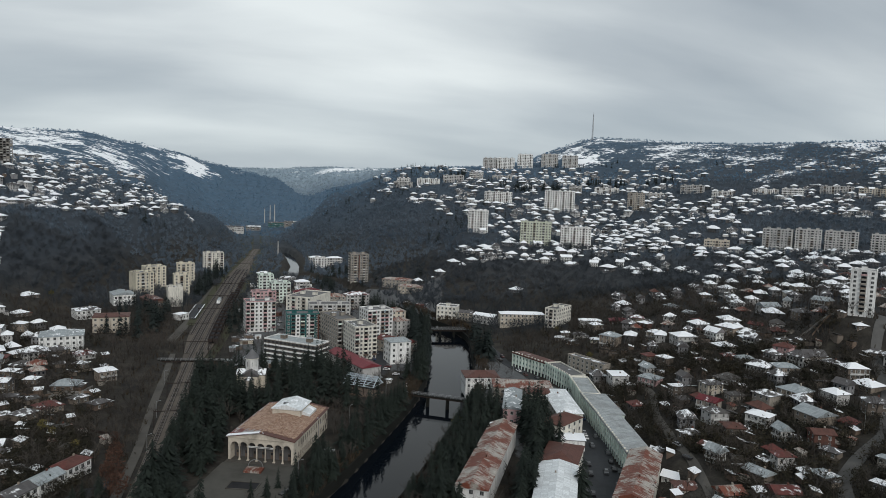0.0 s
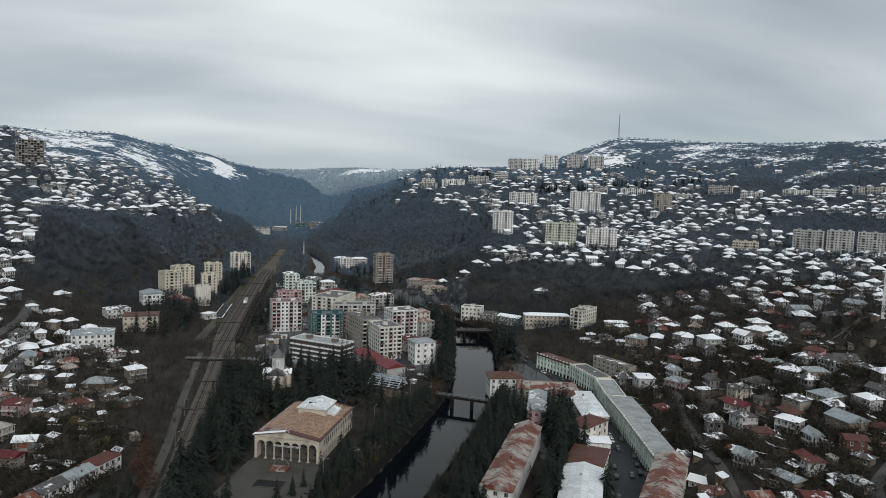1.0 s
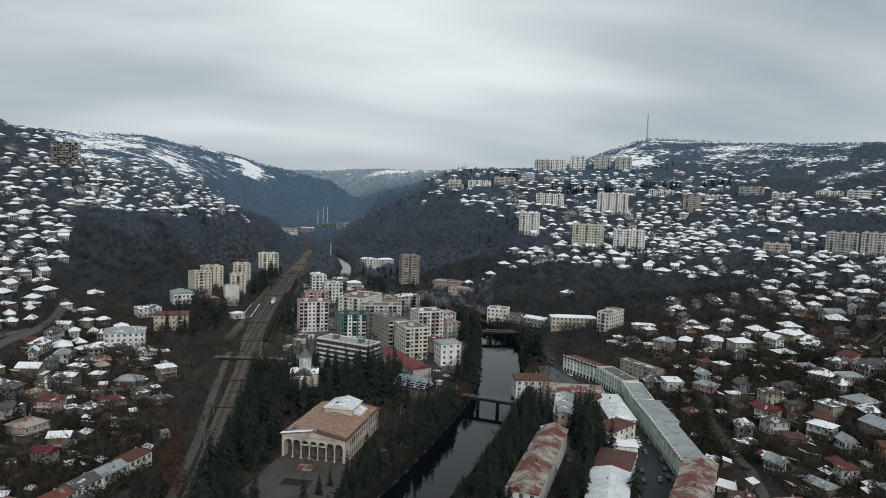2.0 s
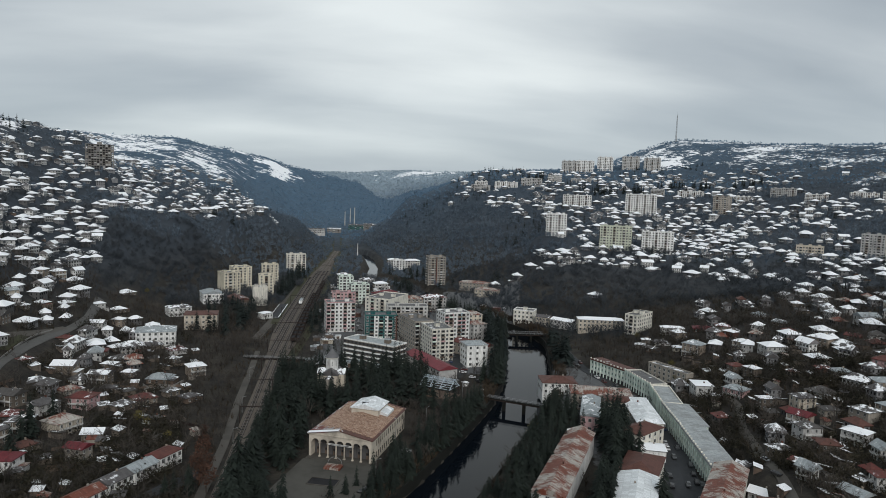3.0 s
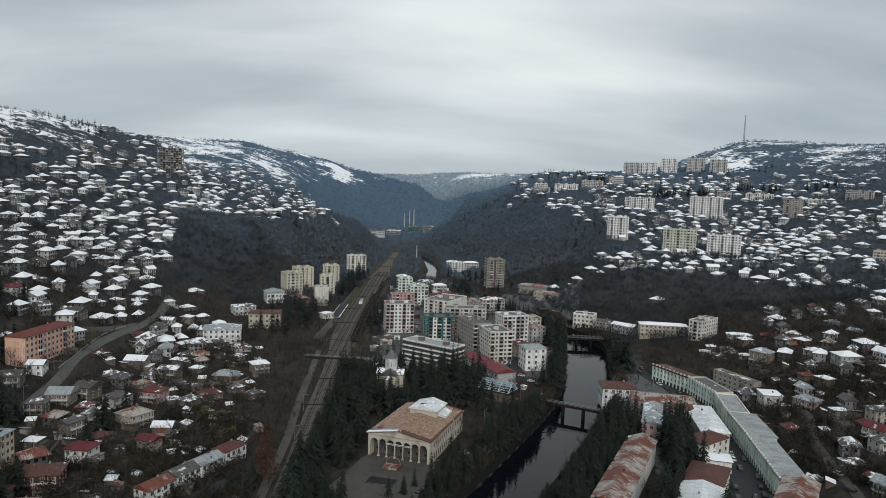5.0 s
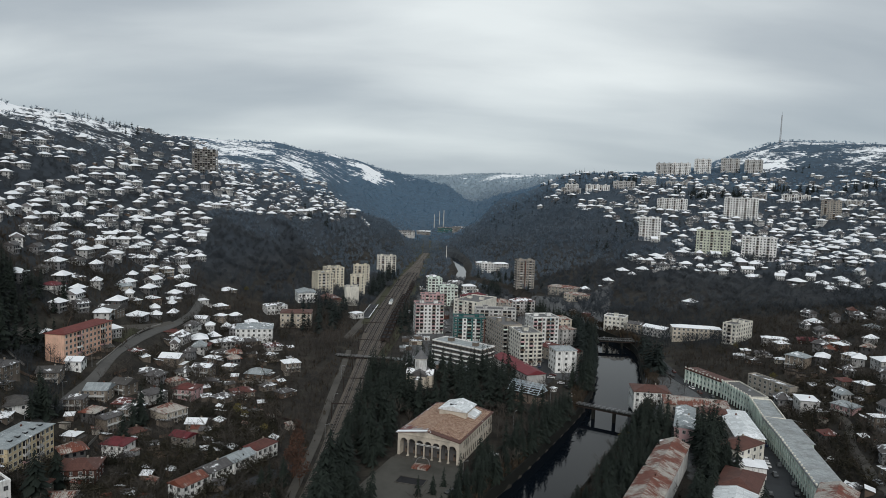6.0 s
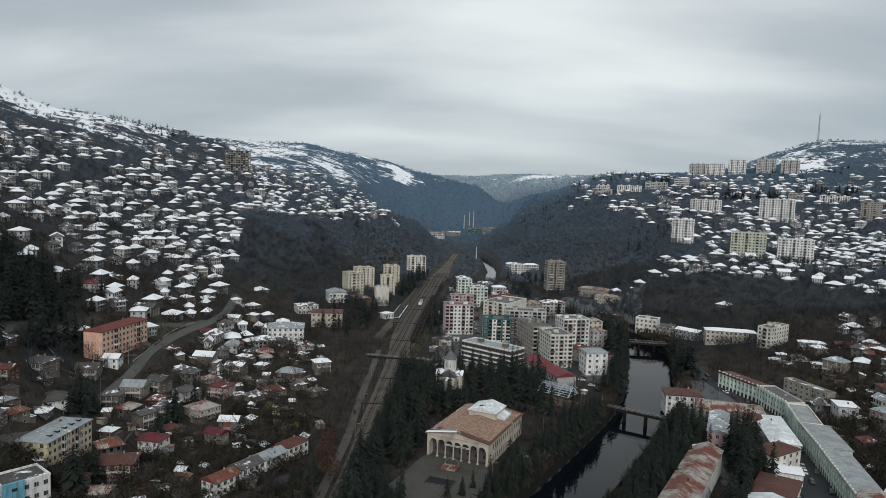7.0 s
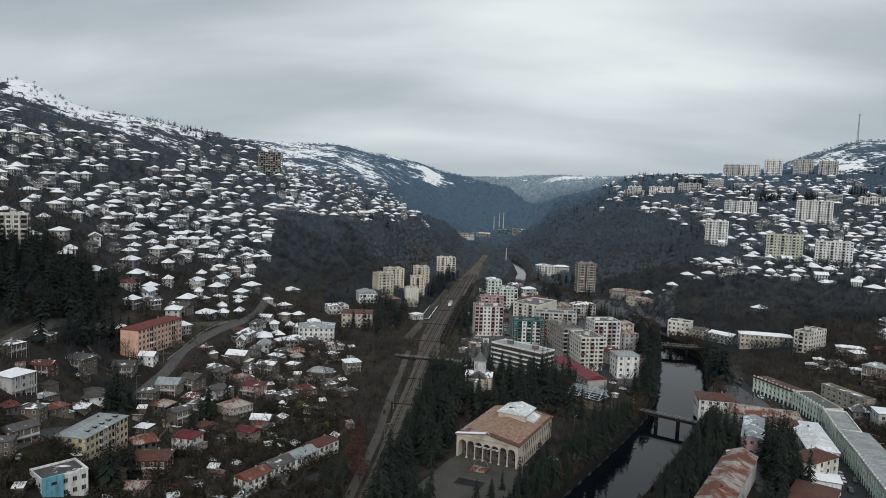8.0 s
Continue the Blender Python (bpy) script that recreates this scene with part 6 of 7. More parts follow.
slope_sheds = [(G().box(-w / 2, w / 2, -d / 2, d / 2, -3, h, wall), G().hip(w, d, h + 0.1, 0.9, 0.35, rf, gable=True))
               for w, d, h, wall, rf in ((5, 3.5, 2.2, "dim", "snow_roof"), (6.5, 4, 2.4, "ash", "snow_roof"), (4, 3, 2.1, "brown", "patchy_roof"), (7, 3.5, 2.3, "pale", "snow_roof"))]
joined = {}
for count, (x, y) in enumerate(placed):
    v = variants[rng.randrange(11, 20) if math.hypot(x, y) < 430 or x > 0 and math.hypot(x, y) < 630 and rng.random() < 0.7 or x > -150 and x < 0 and math.hypot(x, y) < 520 else rng.randrange(14 if math.hypot(x, y) < 560 else 13)]
    e = 6.0
    gx_, gy_ = float(land(x + e, y) - land(x - e, y)), float(land(x, y + e) - land(x, y - e))
    steep = math.hypot(gx_, gy_)
    down = math.degrees(math.atan2(-gx_, gy_)) if steep > 0.6 else -math.degrees(math.atan2(x, y))
    turn = down + rng.uniform(-22, 22)
    z = float(land(x, y)) - (0.8 if count < 150 else 1.5)
    sc = rng.uniform(0.62, 1.12)
    if count < 150:
        ob = thing("hillside_house", x, y, z, turn, "%s house with %s on the slope" % (WALL_WORDS.get(v[6], "pale"), {"snow_roof": "a snow covered roof", "patchy_roof": "a half snowed roof", "red_roof": "a dull red roof", "brown_roof": "a brown roof", "slate_roof": "a pale sheet roof", "rust_roof": "a rusty roof"}.get(v[7], "a grey roof")), "house", "hillside houses")
        ob.scale = (sc, sc, 1)
        wl_ = part("wall", v[3], ob)
        part("roof", v[4], ob)
        tagged(part("window_field", v[5], wl_), kind="stuff")
        continue
    m = pose(x, y, z, 0, 0, turn) @ Matrix.Diagonal((sc, sc, 1, 1))
    pieces = [(g, m) for g in v[:3]]
    if rng.random() < 0.75:
        az, far_ = rng.uniform(0, math.tau), rng.uniform(7, 10)
        sx, sy = x + far_ * math.cos(az), y + far_ * math.sin(az)
        if free(np.array([sx]), np.array([sy]))[0]:
            pieces += [(g, pose(sx, sy, float(land(sx, sy)) - 0.5, 0, 0, turn + rng.choice([0, 90])) @ Matrix.Diagonal((k_ := rng.uniform(0.7, 1.3), k_, 1, 1))) for g in rng.choice(slope_sheds)]
    for g, m in pieces:
        co = np.array([m @ Vector(p) for p in g.v])
        for mat in g.mats:
            idx = [f for f, s in zip(g.f, g.s) if g.mats[s] == mat]
            acc = joined.setdefault(mat, [[], [], 0])
            used = sorted({i for f in idx for i in f})
            back = {o: k for k, o in enumerate(used)}
            acc[0].append(co[used])
            acc[1] += [tuple(back[i] + acc[2] for i in f) for f in idx]
            acc[2] += len(used)
verts, faces, slots, mats, off = [], [], [], [], 0
for mat, (vs, fs, n) in joined.items():
    mats.append(mat)
    verts.append(np.concatenate(vs))
    faces += [tuple(i + off for i in f) for f in fs]
    slots += [len(mats) - 1] * len(fs)
    off += n
me = bpy.data.meshes.new("far_houses")
me.from_pydata(np.concatenate(verts).tolist(), [], faces)
for m_ in mats:
    me.materials.append(M[m_])
me.polygons.foreach_set("material_index", slots)
tagged(new("far_houses", me), "hundreds of far snow roofed houses on the slopes", "houses", kind="stuff")

# ---- trees ----


def twig_tree(seed, n, height, spread, width, trunk=True):
    """Bare tree: a trunk and thin twigs fanning upward and out."""
    q = np.random.RandomState(seed)
    v, t = [], []
    if trunk:
        r = width * 0.9
        v += [(-r, -r * 0.6, -0.5), (r, -r * 0.6, -0.5), (0, r, -0.5), (0, 0, height * 0.72)]
        t += [(0, 1, 3), (1, 2, 3), (2, 0, 3)]
    for i in range(n):
        h0 = height * q.uniform(0.15, 0.6)
        az, lean = q.uniform(0, math.tau), q.uniform(0.15, 1.0)
        ln = height * q.uniform(0.3, 0.55)
        d = np.array([math.cos(az) * lean * spread, math.sin(az) * lean * spread, 1 - 0.45 * lean])
        d = d / np.linalg.norm(d) * ln
        o = np.array([math.cos(az), math.sin(az), 0]) * lean * spread * height * 0.12 + np.array([0, 0, h0])
        s = np.cross(d, [q.uniform(-1, 1), q.uniform(-1, 1), 0.3])
        s = s / (np.linalg.norm(s) + 1e-6) * width * q.uniform(0.7, 1.5)
        k = len(v)
        v += [tuple(o - s), tuple(o + s), tuple(o + d)]
        t.append((k, k + 1, k + 2))
    return np.array(v), np.array(t)


def branching(seed, height, limbs, twigs, width):
    """Bare garden tree: trunk, rising limbs and twigs along them."""
    q = np.random.RandomState(seed)
    v, t = [], []

    def spike(o, d, w):
        s = np.cross(d, q.normal(size=3))
        s = s / (np.linalg.norm(s) + 1e-6) * w
        k_ = len(v)
        v.extend([tuple(o - s), tuple(o + s), tuple(o + d)])
        t.append((k_, k_ + 1, k_ + 2))

    spike(np.array([0, 0, -0.5]), np.array([q.normal() * 0.3, q.normal() * 0.3, height * 0.85]), width * 2.2)
    spike(np.array([0, 0, -0.5]), np.array([q.normal() * 0.3, q.normal() * 0.3, height * 0.75]), width * 2.2)
    for i in range(limbs):
        az = i * 2.4 + q.uniform(-0.5, 0.5)
        o = np.array([0, 0, height * q.uniform(0.18, 0.5)])
        out = q.uniform(0.35, 0.9)
        d = np.array([math.cos(az) * out, math.sin(az) * out, 1.0 - 0.35 * out])
        d = d / np.linalg.norm(d) * height * q.uniform(0.4, 0.6)
        spike(o, d, width * 1.2)
        for _ in range(twigs):
            f = q.uniform(0.3, 0.95)
            e = d / np.linalg.norm(d) + q.normal(size=3) * 0.55
            e[2] = abs(e[2]) * 0.8 + 0.1
            spike(o + d * f, e / np.linalg.norm(e) * height * q.uniform(0.12, 0.24), width * 0.62)
    return np.array(v), np.array(t)


def needle_tree(seed, tiers, per, height, radius):
    """Conifer crown: tiers of drooping, ragged boughs."""
    q = np.random.RandomState(seed)
    v, t = [], []
    for i in range(tiers):
        f = i / (tiers - 1)
        z = height * (0.10 + 0.88 * f)
        r = radius * (1 - f) ** 0.8 * q.uniform(0.7, 1.15) + 0.12
        a0 = q.uniform(0, math.tau)
        for j in range(per):
            a = a0 + j * math.tau / per + q.uniform(-0.25, 0.25)
            rr = r * q.uniform(0.45, 1.3)
            drop = rr * q.uniform(0.12, 0.5)
            wd = rr * math.pi / per * q.uniform(0.45, 1.1)
            c, s = math.cos(a), math.sin(a)
            k = len(v)
            z = height * (0.10 + 0.88 * min(1.0, max(0.0, f + q.uniform(-0.5, 0.5) / tiers)))
            v += [(0, 0, z + rr * 0.25), (c * rr * 0.6 - s * wd, s * rr * 0.6 + c * wd, z - drop * 0.4), (c * rr, s * rr, z - drop), (c * rr * 0.6 + s * wd, s * rr * 0.6 - c * wd, z - drop * 0.4)]
            t += [(k, k + 1, k + 2), (k, k + 2, k + 3)]
    return np.array(v), np.array(t)


def sow(name, shapes, places, sizes, mat, label, category, jitter=0.25, seed=1):
    """Joins many plants of a few shapes into one mesh."""
    q = np.random.RandomState(seed)
    vs, ts, off = [], [], 0
    which = q.randint(0, len(shapes), len(places))
    ang = q.uniform(0, math.tau, len(places))
    zs = land(places[:, 0], places[:, 1])
    size = sizes * q.uniform(1 - jitter, 1 + jitter, len(places))
    for k, (sv, st) in enumerate(shapes):
        idx = np.where(which == k)[0]
        if not len(idx):
            continue
        c, s = np.cos(ang[idx])[:, None], np.sin(ang[idx])[:, None]
        sc = size[idx][:, None]
        x = (sv[:, 0] * c - sv[:, 1] * s) * sc + places[idx, 0][:, None]
        y = (sv[:, 0] * s + sv[:, 1] * c) * sc + places[idx, 1][:, None]
        z = sv[:, 2] * sc + zs[idx][:, None]
        vs.append(np.stack([x, y, z], -1).reshape(-1, 3))
        ts.append((st[None] + (np.arange(len(idx)) * len(sv))[:, None, None]).reshape(-1, 3) + off)
        off += len(idx) * len(sv)
    ob = new(name, fast_mesh(name, np.concatenate(vs), np.concatenate(ts), [mat]))
    return tagged(ob, label, category, kind="stuff")


def scatter(b0, b1, r0, r1, n, seed):
    q = np.random.RandomState(seed)
    rr = np.sqrt(q.uniform(r0 * r0, r1 * r1, n))
    bb = np.radians(q.uniform(b0, b1, n))
    p = np.c_[rr * np.sin(bb), rr * np.cos(bb)]
    return p[free(p[:, 0], p[:, 1])], q


def in_town(x, y):
    """The paved middle of the town."""
    b, r = bearing(x, y)
    return (x > -30) & (x < 112) & (y > 395) & (y < 620) | (x > 95) & (x < 165) & (y > 200) & (y < 420) & (r < 460) | (x > -32) & (x < 30) & (y > 225) & (y < 330)


near_shapes = [branching(i, 8.0 + 0.5 * (i % 4), 8, 13, 0.075) for i in range(9)]
mid_shapes = [twig_tree(40 + i, 26, 6.8, 1.4, 0.24) for i in range(7)]
far_shapes = [twig_tree(80 + i, 13, 7.0, 1.5, 0.55, False) for i in range(6)]
scrub_shapes = [branching(120 + i, 2.9, 5, 3, 0.16) for i in range(6)]

p, q = scatter(-46, 54, 190, 640, 14500, 21)
p = p[(~in_town(p[:, 0], p[:, 1]) | (q.rand(len(p)) < 0.36)) & (q.rand(len(p)) < 0.75 + 0.25 * wooded(p[:, 0], p[:, 1]))]
thick = wooded(p[:, 0], p[:, 1]) > 0.4
sow("lower_woods", near_shapes, p[thick], np.full(int(thick.sum()), 0.95), "wood_twigs", "dark leafless woods above the river bend", "woods", 0.4, 16)
p = p[~thick]
sow("bare_trees", near_shapes, p, np.full(len(p), 0.85), "twigs", "leafless grey brown trees in gardens and on banks", "trees", 0.45)
p, q = scatter(-46, 54, 190, 660, 15000, 22)
p = p[~in_town(p[:, 0], p[:, 1])]
p = p[wooded(p[:, 0], p[:, 1]) < 0.4]
sow("scrub", scrub_shapes, p, np.full(len(p), 0.9), "bush", "dark winter scrub and hedges", "bushes", 0.45, 2)


def clump(seed, n, size):
    """Evergreen shrub or small tree: many small leaf sprays round a few centres."""
    q = np.random.RandomState(seed)
    hubs = q.uniform(-1, 1, (5, 3)) * (size * 0.55, size * 0.55, size * 0.4) + (0, 0, size * 0.75)
    v = []
    for i in range(n):
        c = hubs[i % 5] + q.normal(size=3) * size * 0.27
        c[2] = max(c[2], 0.1)
        v += [c, c + q.normal(size=3) * size * 0.14, c + q.normal(size=3) * size * 0.14]
    return np.array(v), np.arange(3 * n).reshape(-1, 3)


parts_ = [scatter(-38, -13, 205, 345, 4200, 61)[0], scatter(26, 50, 205, 440, 6200, 62)[0], scatter(-42, -12, 345, 560, 1700, 63)[0], scatter(20, 44, 440, 660, 1700, 64)[0]]
p = np.concatenate(parts_)
p = p[~in_town(p[:, 0], p[:, 1]) & (lattice(p[:, 0] / 9, p[:, 1] / 9, 12) > -0.35)]
sow("garden_shrubs", [clump(500 + i, 58, 2.5) for i in range(7)], p, np.full(len(p), 1.0), "garden_leaf", "dark evergreen shrubs and hedges in the gardens", "bushes", 0.5, 9)
p, q = scatter(-46, 54, 640, 1350, 34000, 23)
wd = wooded(p[:, 0], p[:, 1])
p = p[(q.rand(len(p)) < 0.5 + 0.5 * wd) & (q.rand(len(p)) > 0.85 * meadow(p[:, 0], p[:, 1]))]
near_ = np.hypot(p[:, 0], p[:, 1]) + 90 * lattice(p[:, 0] / 30, p[:, 1] / 30, 14) < 830
sow("slope_woods", [twig_tree(60 + i, 44, 7.5, 1.35, 0.14) for i in range(7)], p[near_], np.full(int(near_.sum()), 0.95), "hazed_low_twigs", "leafless woods on the lower slopes with a haze-blue tint", "woods", 0.4, 13)
p = p[~near_]
sow("hillside_woods", mid_shapes, p, np.full(len(p), 0.9), "hazed_slope_twigs", "leafless woods and gardens on the upper slopes", "woods", 0.35, 3)
p, q = scatter(-46, 54, 1300, 2600, 31000, 24)
zz = land(p[:, 0], p[:, 1])
open_ = lattice(p[:, 0] / 60, p[:, 1] / 60, 6)
p = p[q.rand(len(p)) > 1.15 * meadow(p[:, 0], p[:, 1])]
deep, q = scatter(-10, 14, 2500, 4300, 9000, 26)
deep = deep[q.rand(len(deep)) > meadow(deep[:, 0], deep[:, 1])]
# both far woods carry distance haze in their twig colour
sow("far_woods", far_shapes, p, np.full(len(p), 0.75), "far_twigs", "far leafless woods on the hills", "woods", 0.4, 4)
sow("distant_woods", far_shapes, deep, np.full(len(deep), 1.5), "pale_twigs", "woods on the most distant hills, paled with haze colour", "woods", 0.4, 14)
far_needles = [needle_tree(200 + i, 6, 6, 12.0, 2.6) for i in range(4)]
p, q = scatter(-46, 54, 560, 1600, 5200, 25)
cl = lattice(p[:, 0] / 48, p[:, 1] / 48, 7)
p = p[cl > 0.62]
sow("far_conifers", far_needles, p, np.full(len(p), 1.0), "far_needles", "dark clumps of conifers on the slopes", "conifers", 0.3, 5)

# conifers of the park, one by one
fir_meshes = []
for i in range(8):
    sv, st = needle_tree(300 + i, 19, 12, 15.5 + 1.1 * (i % 5), 3.3 + 0.5 * (i % 4))
    fir_meshes.append((fast_mesh("crown", sv, st, ["needles"]), G().tube(0, 0, -1, 9, 0.32, 0.12, "bark", 7).mesh("trunk")))


def fir(x, y, s):
    crown, trunk = fir_meshes[rng.randrange(8)]
    ob = tagged(new("conifer", trunk), "tall dark green conifer with drooping boughs", "conifer", "park conifers")
    ob.matrix_basis = pose(x, y, float(land(x, y)), 0, 0, rng.uniform(0, 360))
    ob.scale = (s * rng.uniform(0.9, 1.15), s * rng.uniform(0.9, 1.15), s * rng.uniform(0.9, 1.15))
    part("crown", crown, ob)


far_firs, mid_firs = [], []


def grove(x0, x1, y0, y1, n, s, slant=0.0):
    """n conifers in a plot; slant shifts x with y."""
    tries = 0
    while n > 0 and tries < 900:
        tries += 1
        y = rng.uniform(y0, y1)
        x = rng.uniform(x0, x1) + slant * (y - y0)
        if free(np.array([x]), np.array([y]))[0]:
            if y < 300 and x > -160:
                fir(x, y, s * rng.uniform(0.75, 1.2))
            elif y < 420:
                mid_firs.append((x, y, s))
            else:
                far_firs.append((x, y, s))
            mark(x, y, 2.2)
            n -= 1


grove(-40, -19, 205, 405, 120, 0.95)
grove(-40.5, -33, 198, 262, 34, 1.3)
grove(-40.5, -34, 262, 330, 18, 0.8)
grove(-64, -51, 200, 262, 14, 0.6)
grove(-20, 46, 335, 412, 120, 1.0)
grove(26, 42, 262, 350, 44, 0.8, 0.5)
def bank_row(y0, y1, off, n, s):
    """Conifers along the river bank."""
    for _ in range(n):
        y = rng.uniform(y0, y1)
        x = along(RIVER[:16], y) + off + rng.uniform(-2.5, 2.5)
        if free(np.array([x]), np.array([y]))[0]:
            (fir(x, y, s * rng.uniform(0.6, 1.1)) if y < 290 else mid_firs.append((x, y, s)))
            mark(x, y, 1.6)


bank_row(240, 350, -22, 34, 0.75)
bank_row(225, 350, -19, 40, 0.55)
bank_row(385, 620, -19, 80, 0.9)
bank_row(470, 620, -24, 20, 0.9)
bank_row(250, 345, -29, 26, 0.8)
bank_row(370, 600, -21, 60, 0.9)
bank_row(235, 335, 25, 60, 0.85)
grove(76, 92, 385, 450, 26, 0.9, 0.35)
grove(96, 106, 450, 600, 50, 1.0, 0.14)
grove(40, 52, 292, 345, 14, 0.75, 0.45)
grove(52, 72, 222, 335, 80, 0.8, 0.5)
grove(99, 112, 222, 320, 60, 1.0, 0.22)
grove(84, 97, 215, 245, 22, 1.0, 0.4)
grove(-72, -58, 690, 860, 34, 1.0, 0.05)
grove(136, 147, 424, 446, 12, 1.15)
grove(140, 149, 470, 500, 6, 0.9)
grove(-32, -20, 520, 600, 10, 0.9)
grove(48, 104, 690, 860, 44, 0.8)
grove(-110, -76, 505, 615, 30, 1.0)
grove(-140, -128, 200, 330, 7, 1.0)
grove(-320, -205, 292, 372, 95, 1.2)
grove(-330, -245, 365, 410, 16, 1.1)
grove(8, 40, 232, 268, 14, 0.6)
# conifer clumps between the upper eastern blocks
for cx_, cy_ in ((414, 1162), (439, 1158), (494, 1186), (596, 1228), (626, 1193), (697, 1154), (352, 1310)):
    for _ in range(16):
        x, y = cx_ + rng.gauss(0, 14), cy_ + rng.gauss(0, 8)
        if free(np.array([x]), np.array([y]))[0]:
            far_firs.append((x, y, 0.9))
# dark conifer wood on the western slope
for _ in range(420):
    bb, rr = rng.uniform(-40, -28), rng.uniform(392, 485)
    x, y = rr * math.sin(radians(bb)), rr * math.cos(radians(bb))
    if (bb < -31.5 or rng.random() < 0.3) and x < -208 and free(np.array([x]), np.array([y]))[0]:
        mid_firs.append((x, y, 0.82))
        mark(x, y, 2.0)
for x, y, s in ((-134, 203, 0.55), (-129.5, 206, 0.6), (-5, 246.5, 0.55), (0.5, 249, 0.5), (4.5, 256, 0.5), (-169, 288, 1.0), (-171, 295, 1.1), (-168, 283, 0.9), (-166, 291, 1.0), (-173, 300, 0.95), (-165, 297, 0.8)):
    fir(x, y, s)
p = np.array(mid_firs)
sow("park_conifers", [needle_tree(340 + i, 17, 10, 16.5 + 0.8 * i, 3.6) for i in range(5)], p[:, :2], p[:, 2], "needles", "dark conifers closing the park and the river banks", "conifers", 0.25, 7)
p = np.array(far_firs)
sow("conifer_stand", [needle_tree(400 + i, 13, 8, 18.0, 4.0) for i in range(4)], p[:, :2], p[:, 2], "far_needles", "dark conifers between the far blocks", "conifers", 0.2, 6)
q = np.random.RandomState(31)
bank = []
for sgn in (-1, 1):
    for y in q.uniform(215, 640, 900):
        bank.append((along(RIVER[:16], y) + sgn * q.uniform(16.5, 24), y))
bank = np.array(bank)
bank = bank[to_line(bank[:, 0], bank[:, 1], RIVER) > 14.9]
sow("bank_scrub", [branching(150 + i, 3.8, 6, 5, 0.15) for i in range(5)], bank, np.full(len(bank), 1.0), "bush", "dark scrub overhanging the river banks", "bushes", 0.4, 8)

# ---- rail yard, cars, masts and other small things ----


def heading(line, y):
    return math.degrees(math.atan2(-(along(line, y + 5) - along(line, y - 5)), 10))


wagon_body = G().box(-1.45, 1.45, -6.2, 6.2, 1.1, 1.35, "iron").box(-1.45, -1.3, -6.2, 6.2, 1.35, 3.3, "iron").box(1.3, 1.45, -6.2, 6.2, 1.35, 3.3, "iron").box(-1.3, 1.3, -6.2, -6.05, 1.35, 3.3, "iron").box(-1.3, 1.3, 6.05, 6.2, 1.35, 3.3, "iron").mesh("body")
wagon_load = G().box(-1.28, 1.28, -6.0, 6.0, 1.36, 2.5, "dark", taper=0.3).mesh("load")
bogie = G().box(-1.1, 1.1, -1.6, 1.6, 0.45, 1.1, "dark").tube(-0.8, -0.9, 0.1, 0.2, 0.1, 0.1, "dark").mesh("bogie")


def wagon(x, y, turn):
    ob = thing("freight_wagon", x, y, 0.67, turn, "rusty open freight wagon standing on the track", "wagon", "freight wagons in the yard")
    part("body", wagon_body, ob)
    part("load", wagon_load, ob)
    for s in (-4.2, 4.2):
        part("bogie", bogie, ob, at=(0, s, 0))


for lat, y0, n in ((9.8, 500, 17), (6.4, 500, 15), (9.8, 745, 4)):
    for i in range(n):
        y = y0 + i * 13.6
        wagon(along(RAIL, y) + lat, y, heading(RAIL, y))
car = thing("railcar", along(RAIL, 655) - 2.2, 655, 0.67, heading(RAIL, 655), "short white railcar on the station track", "railcar")
part("body", G().box(-1.4, 1.4, -8, 8, 0.9, 3.6, "white", taper=0.12), car)
part("roof", G().box(-1.25, 1.25, -7.8, 7.8, 3.6, 3.85, "slate_roof", taper=0.3), car)
for s in (-1, 1):
    for i in range(6):
        part("window", window_mesh(1.5, 0.9), car, at=(s * 1.36, -6 + i * 2.4, 2.2), turn=s * math.pi / 2)
part("bogie", bogie, car, at=(0, -5, 0))
part("bogie", bogie, car, at=(0, 5, 0))
plat = thing("platform", -60.5, 615, 0.0, heading(RAIL, 615), "low concrete station platform with snow along its edges", "platform")
part("slab", G().box(-4, 4, -32, 32, 0, 1.0, "asphalt"), plat)
for s in (-1, 1):
    part("edge", G().box(s * 3.7 - 0.35, s * 3.7 + 0.35, -32, 32, 1.0, 1.12, "snow_roof"), plat)
part("edge", G().box(-4, 4, -32.3, -31.5, 1.0, 1.12, "snow_roof"), plat)

# catenary portals over the yard
for y in (330, 375, 420, 470, 530, 590, 655, 730, 810, 900, 1000):
    x, hw = along(RAIL, y), 12.5 * float(yard(y)) + 0.4
    ob = thing("catenary_portal", x, y, 0.2, heading(RAIL, y), "thin steel portal carrying wires over the tracks", "catenary portal", "catenary portals")
    for s in (-1, 1):
        part("post", G().tube(s * hw, 0, -0.5, 8, 0.2, 0.14, "iron", 6), ob)
    part("beam", G().box(-hw, hw, -0.15, 0.15, 7.2, 7.55, "iron"), ob)

